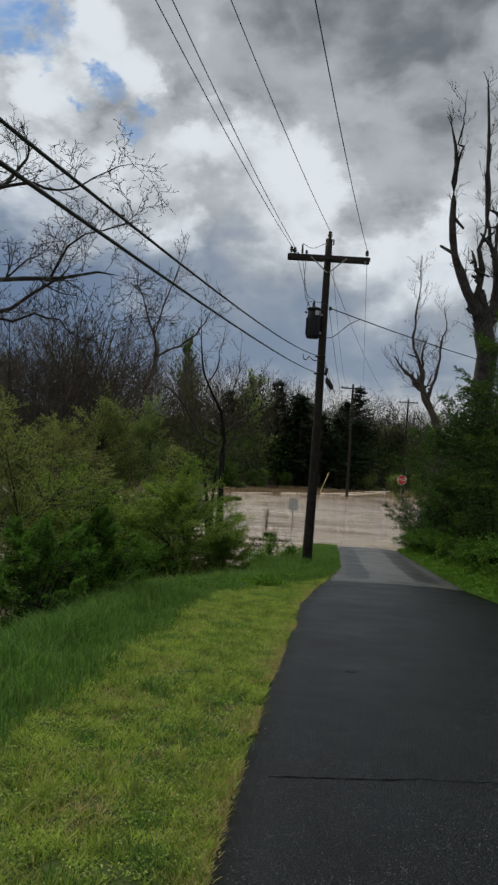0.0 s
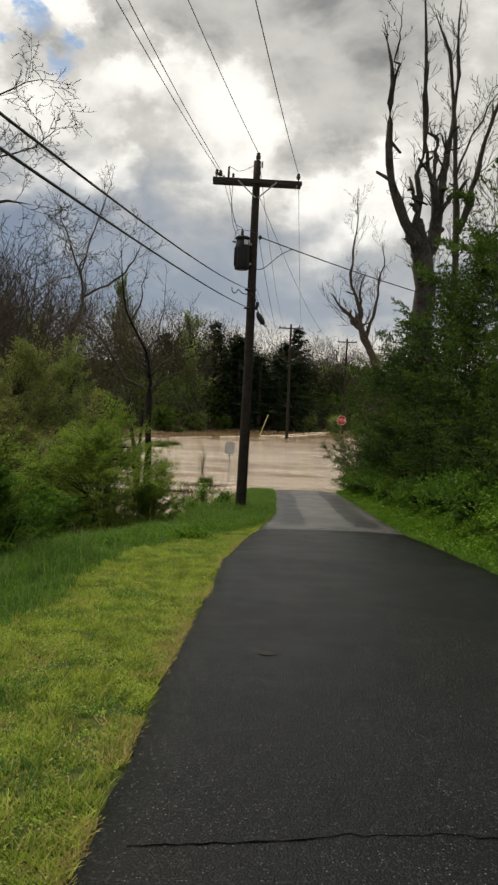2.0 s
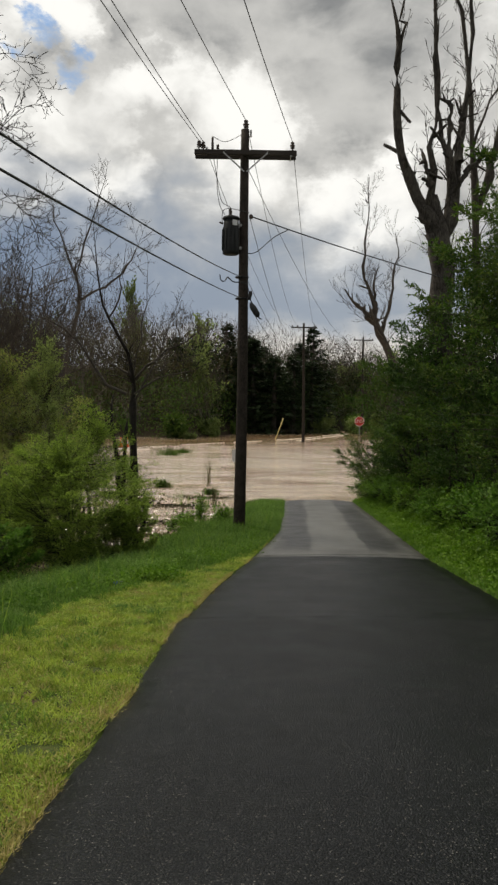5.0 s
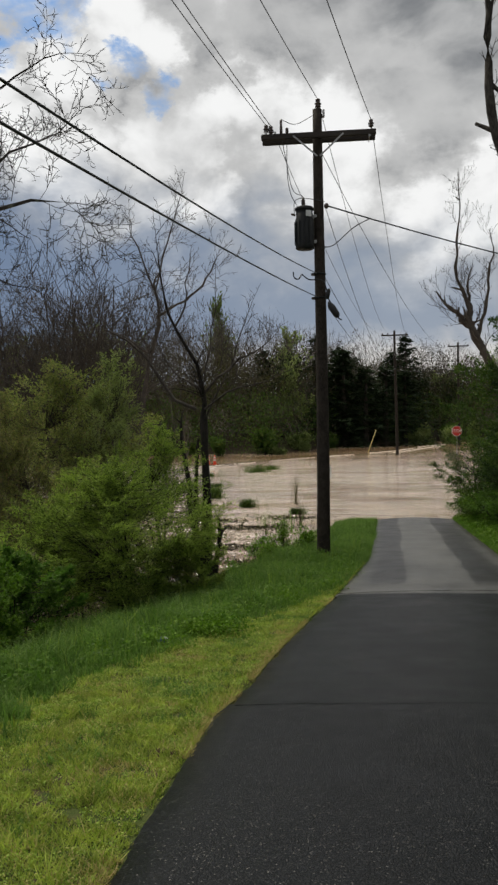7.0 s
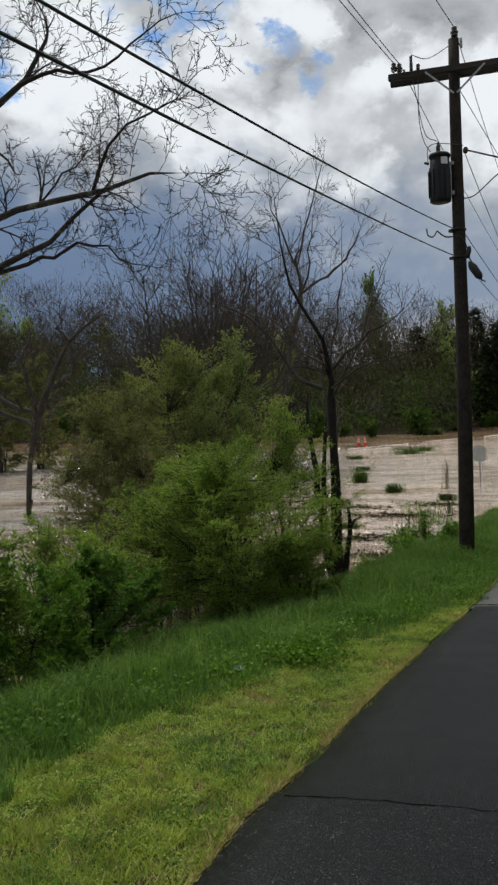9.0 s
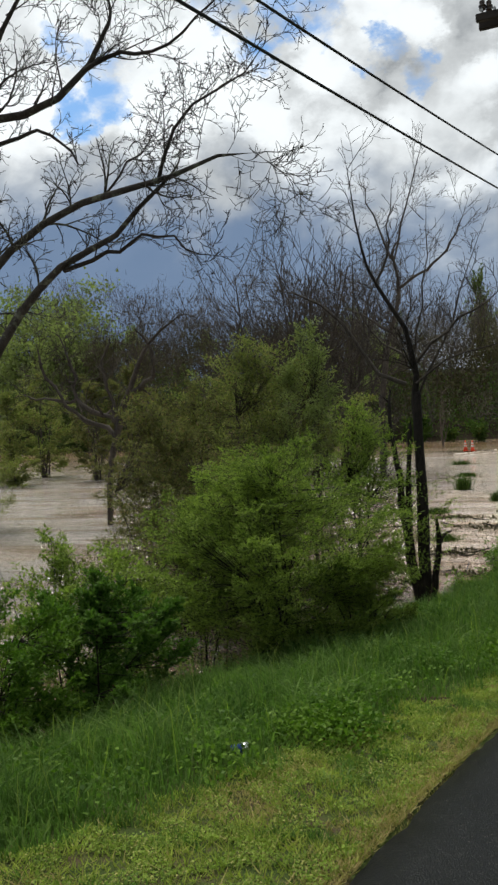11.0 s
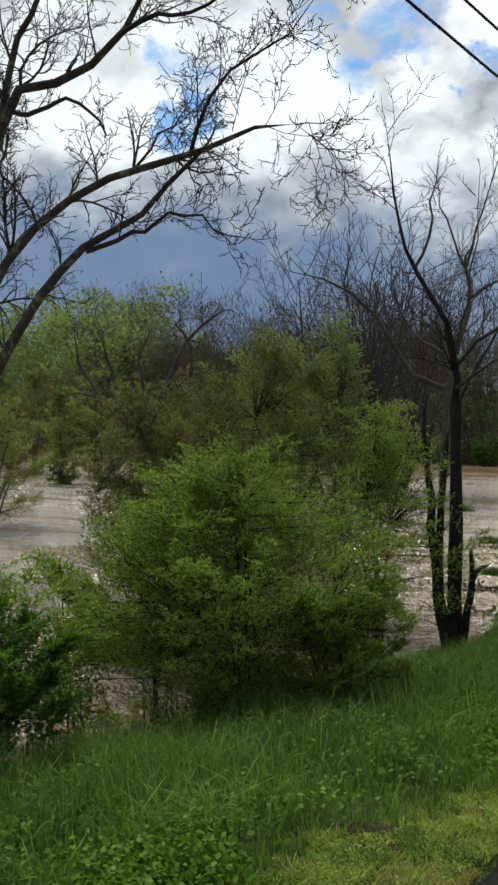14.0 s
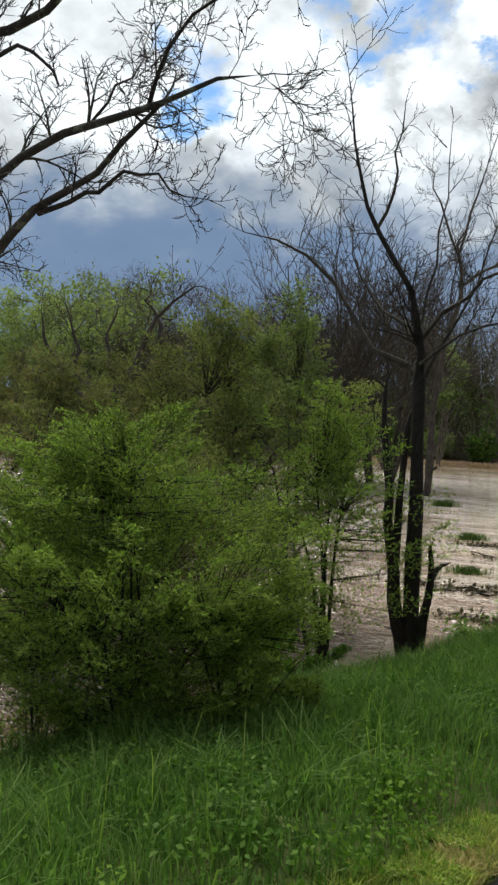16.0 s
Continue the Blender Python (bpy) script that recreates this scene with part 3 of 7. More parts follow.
def leaf_quads(rng, C, D, length, width, droop=0.0, flatten=0.0, tri=False):
    """Leaves as pointed blades at the places C, growing along D: one folded quad each, or one wedge where they are small in the view."""
    C, D = np.asarray(C, float), np.asarray(D, float)
    N = len(C)
    D = D + rng.normal(0, 0.35, (N, 3))
    D[:, 2] -= droop
    D /= np.linalg.norm(D, axis=1, keepdims=True) + 1e-9
    nrm = rng.normal(0, 1, (N, 3))
    nrm[:, 2] = np.abs(nrm[:, 2]) + flatten
    S = np.cross(D, nrm)
    S /= np.linalg.norm(S, axis=1, keepdims=True) + 1e-9
    up = np.cross(S, D)
    ln = (length * rng.uniform(0.6, 1.3, N))[:, None]
    wd = (width * rng.uniform(0.7, 1.25, N))[:, None] * 0.5
    if tri:
        V = np.stack([C - S * wd, C + S * wd, C + D * ln], 1).reshape(-1, 3)
        return V, np.arange(N * 3).reshape(N, 3)
    a = C
    b = C + D * ln * 0.45 + S * wd + up * wd * 0.25
    c = C + D * ln
    e = C + D * ln * 0.45 - S * wd + up * wd * 0.25
    V = np.stack([a, b, c, e], 1).reshape(-1, 3)
    F = np.arange(N * 4).reshape(N, 4)
    return V, F


def leaves_on(rng, tips, per, length, width, droop=0.2, flatten=0.6, jitter=0.05):
    """Leaves strung along twigs."""
    T = np.array([resample(t, 6) for t in tips])
    B = len(T)
    i = rng.integers(0, 5, (B, per))
    u = rng.random((B, per, 1))
    bb = np.arange(B)[:, None]
    C = T[bb, i] * (1 - u) + T[bb, i + 1] * u
    fwd = T[bb, i + 1] - T[bb, i]
    fwd /= np.linalg.norm(fwd, axis=2, keepdims=True) + 1e-9
    side = np.cross(fwd, np.array([0, 0, 1.0])) * rng.choice([-1, 1], (B, per, 1))
    C = C + rng.normal(0, jitter, C.shape)
    D = fwd * 0.6 + side * 0.9
    return leaf_quads(rng, C.reshape(-1, 3), D.reshape(-1, 3), length, width, droop, flatten, True)


def blades(rng, P, height, width, lean=0.35, segs=1):
    """Grass blades rooted at P: tapered strips, bent over when of two segments."""
    N = len(P)
    h = (height * rng.uniform(0.5, 1.25, N))[:, None]
    a = rng.uniform(0, 6.2832, N)
    S = np.stack([np.cos(a), np.sin(a), np.zeros(N)], 1) * (width * rng.uniform(0.6, 1.3, N))[:, None]
    b = rng.uniform(0, 6.2832, N)
    Ld = np.stack([np.cos(b), np.sin(b), np.zeros(N)], 1) * lean * rng.uniform(0.2, 1.4, N)[:, None] * h
    z = np.array([0, 0, 1.0])
    if segs == 1:
        V = np.stack([P - S, P + S, P + Ld + h * z + S * 0.25, P + Ld + h * z - S * 0.25], 1).reshape(-1, 3)
        return V, np.arange(N * 4).reshape(N, 4)
    M = P + Ld * 0.35 + h * 0.62 * z
    E = P + Ld * 1.25 + h * (0.95 - 0.25 * lean) * z
    V = np.stack([P - S, P + S, M + S * 0.8, M - S * 0.8, E + S * 0.15, E - S * 0.15], 1).reshape(-1, 3)
    k6 = np.arange(N)[:, None] * 6
    return V, np.vstack([k6 + np.array([0, 1, 2, 3]), k6 + np.array([3, 2, 4, 5])])


def wire(name, pts, r, mat, label, category="cable", group="", sides=6, parent=None):
    V, F = tubes([pts], [np.full(len(pts), r)], sides)
    ob = mesh_obj(name, V, [F], mat, True, parent)
    return tagged(ob, label, category, group) if not parent else ob


# ---- the lie of the land ----
WATER = -2.8
ROAD_Y = [-40, -10, 0, 6.9, 12.3, 15, 19, 25, 38, 46, 90]
ROAD_Z = [0.30, 0.02, -0.19, -0.40, -0.80, -1.07, -1.495, -1.96, -2.80, -3.25, -3.4]
LEFT_Y = [-40, 0, 3.7, 6.4, 8.0, 10.0, 12.1, 12.9, 14.8, 17, 19.5, 25, 30, 37, 60]
LEFT_X = [-0.9, 0.35, 0.53, 0.73, 0.85, 1.02, 1.10, 1.22, 1.40, 1.66, 2.0, 2.72, 3.08, 3.48, 5.2]
RIGHT_Y = [-40, 0, 11, 16, 20, 26, 30, 38, 60]
RIGHT_X = [3.0, 4.15, 4.65, 5.03, 5.30, 5.72, 5.93, 6.35, 7.6]
MOWN_Y = [-40, 0, 4.8, 7.2, 9.6, 11.9, 13.3, 14.2, 15.2, 16, 17.4, 18.6, 21, 24]
MOWN_X = [-2.6, -1.1, -0.82, -0.66, -0.5, -0.36, -0.22, 0.0, 0.36, 0.70, 1.18, 1.58, 2.12, 2.6]


def road_z(y):
    return np.interp(y, ROAD_Y, ROAD_Z)


def land(x, y):
    """Height of the ground."""
    x, y = np.asarray(x, float), np.asarray(y, float)
    zr = road_z(y)
    xl, xr, xm = np.interp(y, LEFT_Y, LEFT_X), np.interp(y, RIGHT_Y, RIGHT_X), np.interp(y, MOWN_Y, MOWN_X)
    ripple = 0.03 * np.sin(x * 2.1 + 0.7 * y) + 0.025 * np.sin(y * 1.7 - 1.3 * x)
    out_l = np.maximum(0, xl - x)
    past = np.maximum(0, np.minimum(xm, xl - 1.0) - x)
    zl = zr - 0.015 * out_l + 0.25 * ripple * np.minimum(1, out_l) - 0.13 * np.minimum(past, 1.2) - np.interp(y, [6, 12, 20, 23, 26], [0.3, 0.2, 0.2, 0.32, 0.42]) * np.clip(past - 1.2, 0, 2.4) - 0.8 * np.maximum(0, past - 3.6)
    zl = np.maximum(zl, -3.7)
    out_r = np.maximum(0, x - xr)
    fade = np.clip((43 - y) / 5, 0, 1)
    rise = np.minimum(0.06 * np.minimum(out_r, 0.8) + 0.55 * np.maximum(0, out_r - 0.8), 3.4) * fade
    z_r = zr + rise + ripple * np.minimum(1, out_r)
    z = np.where(x < xl, zl, np.where(x > xr, z_r, zr - 0.05))
    # the far side of the flood rises into wooded hills
    shore = np.interp(x, [-400, -150, -90, -60, -25, -4, 6, 20, 60, 400], [150, 120, 100, 92, 88, 85, 108, 112, 95, 95])
    far = np.maximum(0, y - shore)
    hill = np.where(x < -40, 0.055, 0.02)
    zf = -3.6 + np.minimum(2.2, far * 0.22) + hill * far
    zf = np.minimum(zf, 14)
    return np.where(y > 60, np.where(far > 0, zf, np.minimum(z, -3.4)), z)


def axis(dense, wide):
    return np.unique(np.round(np.concatenate([wide[0], dense, wide[1]]), 3))


gx = axis(np.arange(-9, 14, 0.25), (-np.geomspace(9.3, 1200, 44)[::-1], np.geomspace(14.5, 1200, 40)))
gy = axis(np.arange(-6, 46, 0.3), (-np.geomspace(6.4, 900, 24)[::-1], np.geomspace(46.5, 2500, 60)))
X, Y = np.meshgrid(gx, gy, indexing="ij")
Z = land(X, Y)
ii = np.arange(X.size).reshape(X.shape)
ground = mesh_obj("ground", np.stack([X, Y, Z], -1).reshape(-1, 3),
                  [np.stack([ii[:-1, :-1], ii[1:, :-1], ii[1:, 1:], ii[:-1, 1:]], -1).reshape(-1, 4)], M_GROUND, True)
tagged(ground, "grassy earth bank sloping down to flood water", "ground", kind="structure")

wx, wy = np.linspace(-900, 900, 61), np.concatenate([-np.geomspace(1, 900, 30)[::-1] + 3, np.geomspace(1, 900, 60) + 3])
X, Y = np.meshgrid(wx, wy, indexing="ij")
ii = np.arange(X.size).reshape(X.shape)
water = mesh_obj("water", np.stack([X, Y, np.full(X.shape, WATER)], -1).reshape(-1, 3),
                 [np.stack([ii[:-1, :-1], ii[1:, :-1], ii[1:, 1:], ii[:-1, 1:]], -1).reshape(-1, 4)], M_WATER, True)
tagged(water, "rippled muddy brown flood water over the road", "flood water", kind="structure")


def road_piece(name, y0, y1, mat, lift, inset_l=0.0, parent=None, seed=1):
    """A length of asphalt with ragged edges and a real edge thickness."""
    ys = np.arange(y0, y1 + 0.01, 0.12)
    us = np.linspace(0, 1, 15)
    rows = []
    for j, y in enumerate(ys):
        jag = 0.035 * noise.noise((y * 1.9, seed, 0)) + 0.03 * noise.noise((y * 6.3, seed, 4))
        jag2 = 0.06 * noise.noise((y * 1.5, seed, 9)) + 0.03 * noise.noise((y * 5.3, seed, 7))
        a, b = np.interp(y, LEFT_Y, LEFT_X) + jag + inset_l, np.interp(y, RIGHT_Y, RIGHT_X) + jag2
        end = 0.03 * np.array([noise.noise((u * 9, seed, y0)) for u in us]) if j in (0, len(ys) - 1) else 0
        xs = a + (b - a) * us
        z = road_z(y) + lift + 0.035 * (1 - (2 * us - 1) ** 2)
        top = np.stack([xs, np.full(15, y) + end, z], 1)
        rows.append(np.vstack([[a - 0.02, y, z[0] - 0.09], top, [b + 0.02, y, z[-1] - 0.09]]))
    V = np.array(rows)
    n, m_, _ = V.shape
    ii = np.arange(n * m_).reshape(n, m_)
    F = np.stack([ii[:-1, :-1], ii[:-1, 1:], ii[1:, 1:], ii[1:, :-1]], -1).reshape(-1, 4)
    return mesh_obj(name, V.reshape(-1, 3), [F], mat, False, parent)


road = road_piece("road", 19.25, 52, M_ASPH_OLD, 0.0, seed=3)
tagged(road, "narrow damp asphalt lane running down into flood water", "road", kind="structure")
sec = road_piece("asphalt_section", -12, 12.48, M_ASPH_NEW, 0.013, parent=road, seed=5)
tagged(sec, "coarse black asphalt with pale grit")
sec = road_piece("asphalt_section", 12.44, 19.4, M_ASPH_MID, 0.008, 0.03, parent=road, seed=8)
tagged(sec, "smoother dark asphalt strip")


def road_line(name, y_at, w0, mat, u0, u1, seed, lift, amp, slope=0.0, parent=None):
    """A crack or seam running across the lane."""
    us = np.linspace(u0, u1, 160)
    P = []
    for u in us:
        y = y_at + slope * u + amp * (noise.noise((u * 5, seed, 0)) + 0.6 * noise.noise((u * 17, seed, 2)) + 0.35 * noise.noise((u * 50, seed, 3)))
        x = np.interp(y, LEFT_Y, LEFT_X) * (1 - u) + np.interp(y, RIGHT_Y, RIGHT_X) * u
        wd = w0 * (0.5 + 0.9 * abs(noise.noise((u * 20, seed, 5))))
        z = road_z(y) + lift + 0.035 * (1 - (2 * u - 1) ** 2) + 0.003
        P.append([(x, y - wd, z), (x, y + wd, z)])
    V = np.array(P).reshape(-1, 3)
    k = np.arange(159) * 2
    ob = mesh_obj(name, V, [np.stack([k, k + 2, k + 3, k + 1], 1)], mat, False, parent)
    return ob


tagged(road_line("crack", 4.25, 0.006, M_TAR, 0.04, 0.99, 2, 0.013, 0.07, 0.25, road), "jagged dark crack")
tagged(road_line("seam", 12.44, 0.006, M_TAR, 0.02, 0.99, 4, 0.013, 0.05, 0.08, road), "dark seam")
tagged(road_line("seam", 19.42, 0.026, M_TAR, 0.0, 1.0, 6, 0.02, 0.03, 0.3, road), "dark seam")
bm = bmesh.new()
vs = [bm.verts.new((1.42 + 0.06 * math.cos(a) * (1 + 0.25 * noise.noise((3 * a, 1, 1))), 6.92 + 0.065 * math.sin(a) * (1 + 0.2 * noise.noise((2 * a, 5, 1))), road_z(6.92 + 0.065 * math.sin(a)) + 0.013 + 0.035 * (1 - (2 * (1.42 + 0.06 * math.cos(a) - 0.77) / 3.69 - 1) ** 2) + 0.005)) for a in np.linspace(0, 6.1, 18)]
bm.faces.new(vs)
tagged(part("repair_patch", bm, M_PATCH, road), "small pale patch in the asphalt")


# ---- poles, wires and signs ----
def insulator(parent, x, y, z, s=1.0):
    bm = bmesh.new()
    lathe(bm, [(0.012, -0.08), (0.012, 0.0), (0.05, 0.005), (0.055, 0.03), (0.03, 0.045), (0.062, 0.06), (0.062, 0.08), (0.032, 0.095), (0.045, 0.115), (0.045, 0.15), (0.02, 0.165)],
          14, pose(x, y, z) @ Matrix.Scale(s, 4))
    return part("insulator", bm, M_PORC, parent, "brown porcelain insulator", True)


def utility_pole(name, x, y, z0, z1, arm_z, arm_w, lean, r, label, arm_turn=0.0):
    """A wooden pole with one crossarm, its flat braces and pin insulators."""
    root = empty(name, x, y, z0)
    H = z1 - z0
    n = 18
    zz = np.linspace(0, H, n)
    P = np.stack([lean * zz / H + 0.02 * np.sin(zz * 0.5), 0.01 * np.sin(zz * 0.7), zz], 1)
    R = np.linspace(r, r * 0.66, n)
    P = np.vstack([[0, 0, -1.2], P])
    R = np.concatenate([[r], R])
    V, F = tubes([P], [R], 18)
    cap = len(V)
    V = np.vstack([V, [P[-1] + np.array([0, 0, 0.02])]])
    F3 = np.array([[cap - 18 + i, cap - 18 + (i + 1) % 18, cap] for i in range(18)])
    ob = mesh_obj("pole", V, [F, F3], M_POLE, True, root)
    ax = lean * (arm_z - z0) / H
    m = pose(ax, 0, arm_z - z0, 0, 0, arm_turn) @ pose(0, -r * 0.7 - 0.06, 0, 0, 4.6 * (1 if arm_turn == 0 else 0), 0)
    bm = bmesh.new()
    box(bm, (0, 0, 0), (arm_w, 0.10, 0.125), m @ pose(0, 0, 0, 0, -4.6 * (1 if arm_turn == 0 else 0)), 0.012)
    part("crossarm", bm, M_ARM, root, "weathered timber crossarm")
    if arm_turn == 0 and r > 0.152:
        bm = bmesh.new()
        box(bm, (0, 2 * r * 0.7 + 0.12, 0), (arm_w, 0.10, 0.125), m @ pose(0, 0, 0, 0, -4.6), 0.012)
        part("crossarm", bm, M_ARM, root, "weathered timber crossarm")
        for bx in (-1.16, -0.95, 1.12):
            bm = bmesh.new()
            lathe(bm, [(0.012, -0.36), (0.012, 0.06), (0.028, 0.062), (0.028, 0.075)], 8, m @ pose(bx, 0, 0, 90, 0, 0))
            part("arm_bolt", bm, M_STEEL, root, "steel bolt through both arms")
    for sgn in (-1, 1):
        bm = bmesh.new()
        L = 0.70
        box(bm, (0, 0, 0), (L, 0.008, 0.035), pose(ax, 0, arm_z - z0, 0, 0, arm_turn) @ pose(sgn * 0.29, -r * 0.72 - 0.118, -0.24, 0, -sgn * 42, 0))
        part("brace", bm, M_STEEL, root, "flat steel brace")
    return root


pole = utility_pole("utility_pole", 1.70, 25.0, land(1.7, 25.0), 8.08, 7.47, 2.52, 0.05, 0.155, "")
tagged(pole, "dark creosoted wooden utility pole with crossarm and transformer", "utility pole", "utility poles")
PX, PY, PZ = 1.70, 25.0, float(land(1.7, 25.0))


def at_pole(x, y, z):
    return (x - PX, y - PY, z - PZ)


for x, y, z in ((2.90, 24.82, 7.58), (0.60, 24.82, 7.58), (0.70, 24.87, 7.57)):
    insulator(pole, *at_pole(x, y, z))
insulator(pole, *at_pole(1.75, 25.0, 8.12), 1.2)
# fuse cutout and small arrester on the arm
bm = bmesh.new()
lathe(bm, [(0.03, 0), (0.035, 0.03), (0.028, 0.05), (0.035, 0.08), (0.028, 0.1), (0.035, 0.13), (0.026, 0.16), (0.03, 0.26), (0.012, 0.3)], 12, pose(*at_pole(0.93, 24.83, 7.55)))
part("fuse_cutout", bm, M_PORC, pole, "upright porcelain fuse holder", True)
bm = bmesh.new()
lathe(bm, [(0.03, 0), (0.04, 0.02), (0.03, 0.05), (0.04, 0.07), (0.025, 0.11)], 12, pose(*at_pole(1.06, 24.83, 7.55)))
part("surge_arrester", bm, M_PORC, pole, "", True)
bm = bmesh.new()
box(bm, at_pole(1.87, 24.98, 7.98), (0.05, 0.12, 0.16), bev=0.01)
part("bolt_plate", bm, M_STEEL, pole)

# transformer hung on the side of the pole
TX, TY, TZ = 1.41, 24.86, 4.98
tank = bmesh.new()
lathe(tank, [(0.17, 0.0), (0.20, 0.02), (0.205, 0.10), (0.205, 0.66), (0.185, 0.70), (0.185, 0.86)], 24, pose(*at_pole(TX, TY, TZ)))
tank = part("transformer", tank, M_TANK, pole, "dark grey cylindrical transformer tank", True)
bm = bmesh.new()
lathe(bm, [(0.205, 0.86), (0.21, 0.90), (0.19, 0.93), (0.08, 0.965), (0.02, 0.97)], 24, pose(*at_pole(TX, TY, TZ)))
part("lid", bm, M_TANK, tank, "", True)
for ang in range(0, 360, 30):
    bm = bmesh.new()
    if 60 < ang < 330:
        box(bm, (0.212, 0, 0.36), (0.03, 0.012, 0.52), pose(*at_pole(TX, TY, TZ), 0, 0, ang), 0.004)
        part("cooling_fin", bm, M_TANK, tank)
    else:
        bm.free()
bm = bmesh.new()
lathe(bm, [(0.03, 0.95), (0.05, 0.97), (0.035, 1.0), (0.05, 1.02), (0.035, 1.05), (0.05, 1.07), (0.03, 1.1), (0.015, 1.16)], 12, pose(*at_pole(TX - 0.02, TY, TZ)))
part("bushing", bm, M_PORC, tank, "ribbed porcelain bushing", True)
bm = bmesh.new()
lathe(bm, [(0.02, 0.0), (0.03, 0.02), (0.02, 0.04), (0.03, 0.06), (0.012, 0.1)], 10, pose(*at_pole(TX - 0.2, TY - 0.02, TZ + 0.76), 0, -70, 0))
part("side_terminal", bm, M_PORC, tank, "", True)
for z in (0.18, 0.74):
    bm = bmesh.new()
    box(bm, at_pole(TX + 0.19, TY + 0.07, TZ + z), (0.16, 0.10, 0.07), bev=0.008)
    part("mounting_bracket", bm, M_STEEL, tank)
bm = bmesh.new()
box(bm, (0.207, 0, 0.76), (0.012, 0.13, 0.13), pose(*at_pole(TX, TY, TZ), 0, 0, -62))
part("rating_plate", bm, M_ALU, tank, "small pale plate")


def sagged(a, b, sag, n=24):
    t = np.linspace(0, 1, n)[:, None]
    P = np.array(a) * (1 - t) + np.array(b) * t
    P[:, 2] -= (4 * sag * t * (1 - t))[:, 0]
    return P


# loops and drops on the pole
for pts in ([(0.93, 24.83, 7.85), (1.25, 24.80, 7.72), (1.66, 24.86, 7.92)],
            [(0.93, 24.83, 7.50), (1.02, 24.78, 7.0), (1.16, 24.75, 6.3), (1.38, 24.85, 6.15)],
            [(1.06, 24.83, 7.50), (1.05, 24.78, 6.7), (1.12, 24.75, 6.2), (1.25, 24.8, 5.95)],
            [(1.19, 24.85, 5.75), (1.20, 24.8, 6.02), (1.35, 24.8, 6.10), (1.70, 24.86, 6.06), (1.86, 24.9, 6.02)]):
    wire("drop_wire", smooth_line([at_pole(*p) for p in pts], 24), 0.008, M_WIRE, "", parent=pole, sides=5)
bm = bmesh.new()
lathe(bm, [(0.02, 0), (0.05, 0.03), (0.05, 0.09), (0.025, 0.12)], 10, pose(*at_pole(1.90, 24.86, 5.86)))
part("spool_insulator", bm, M_PORC, pole, "", True)
bm = bmesh.new()
lathe(bm, [(0.015, -0.20), (0.05, -0.17), (0.075, -0.12), (0.08, 0.08), (0.06, 0.15), (0.03, 0.19), (0.012, 0.22)], 14, pose(*at_pole(2.02, 24.80, 3.62), 0, -32, 0))
part("splice_case", bm, M_CABLE, pole, "black cable splice case hung at a slant", True)
bm = bmesh.new()
lathe(bm, [(0.012, -0.12), (0.045, -0.10), (0.05, 0.06), (0.02, 0.12)], 12, pose(*at_pole(1.90, 24.80, 3.98), 0, 12, 0))
part("splice_case", bm, M_CABLE, pole, "small black cable fitting", True)
for zc in (4.45, 3.92):
    bm = bmesh.new()
    lathe(bm, [(0.168, -0.018), (0.172, -0.012), (0.172, 0.012), (0.168, 0.018)], 18, pose(*at_pole(1.70, 25.0, zc)))
    part("strap", bm, M_TANK, pole, "dark strap round the pole", True)
# drip loops of the low cables
for pts in ([(1.16, 24.40, 4.43), (1.18, 24.43, 4.31), (1.26, 24.5, 4.28), (1.34, 24.6, 4.40)], [(1.34, 24.6, 4.40), (1.5, 24.75, 4.30), (1.78, 24.78, 4.28), (1.9, 24.8, 4.0)], [(1.9, 24.8, 3.9), (2.0, 24.78, 3.7), (2.12, 24.78, 3.45), (2.2, 24.8, 3.4)]):
    wire("drip_loop", smooth_line([at_pole(*p) for p in pts], 20), 0.014, M_CABLE, "", parent=pole, sides=6)

# three phases and a tap run back over the lane, sagging
for a, slope, dxs, lab in (((2.90, 24.82, 7.74), -0.095, -0.14, "thin bare power line strung over the lane"),
                           ((1.75, 25.0, 8.30), -0.055, -0.165, "thin bare power line strung over the lane"),
                           ((0.60, 24.82, 7.74), -0.055, -0.140, "thin bare power line strung over the lane"),
                           ((0.70, 24.87, 7.73), -0.055, -0.130, "thin bare power line strung over the lane")):
    s = np.linspace(0, 62, 40)
    P = np.stack([a[0] + dxs * s, a[1] - s, a[2] + slope * s + 0.0022 * s * s], 1)
    wire("power_line", P, 0.0085, M_WIRE, lab, "power line", "overhead lines", 5)
for a, slope, dxs, bow in (((1.66, 24.85, 4.45), -0.1067, -0.0976, 0.0013), ((1.68, 24.85, 3.92), -0.0839, -0.0902, 0.0008)):
    s = np.linspace(0, 62, 40)
    P = np.stack([a[0] + dxs * s, a[1] - s, a[2] + slope * s + bow * s * s + 0.0001 * np.maximum(0, s - 27) ** 3], 1)
    wire("service_cable", P, 0.0095, M_CABLE, "thick black cable slung low from the utility pole", "cable", "overhead lines", 7)

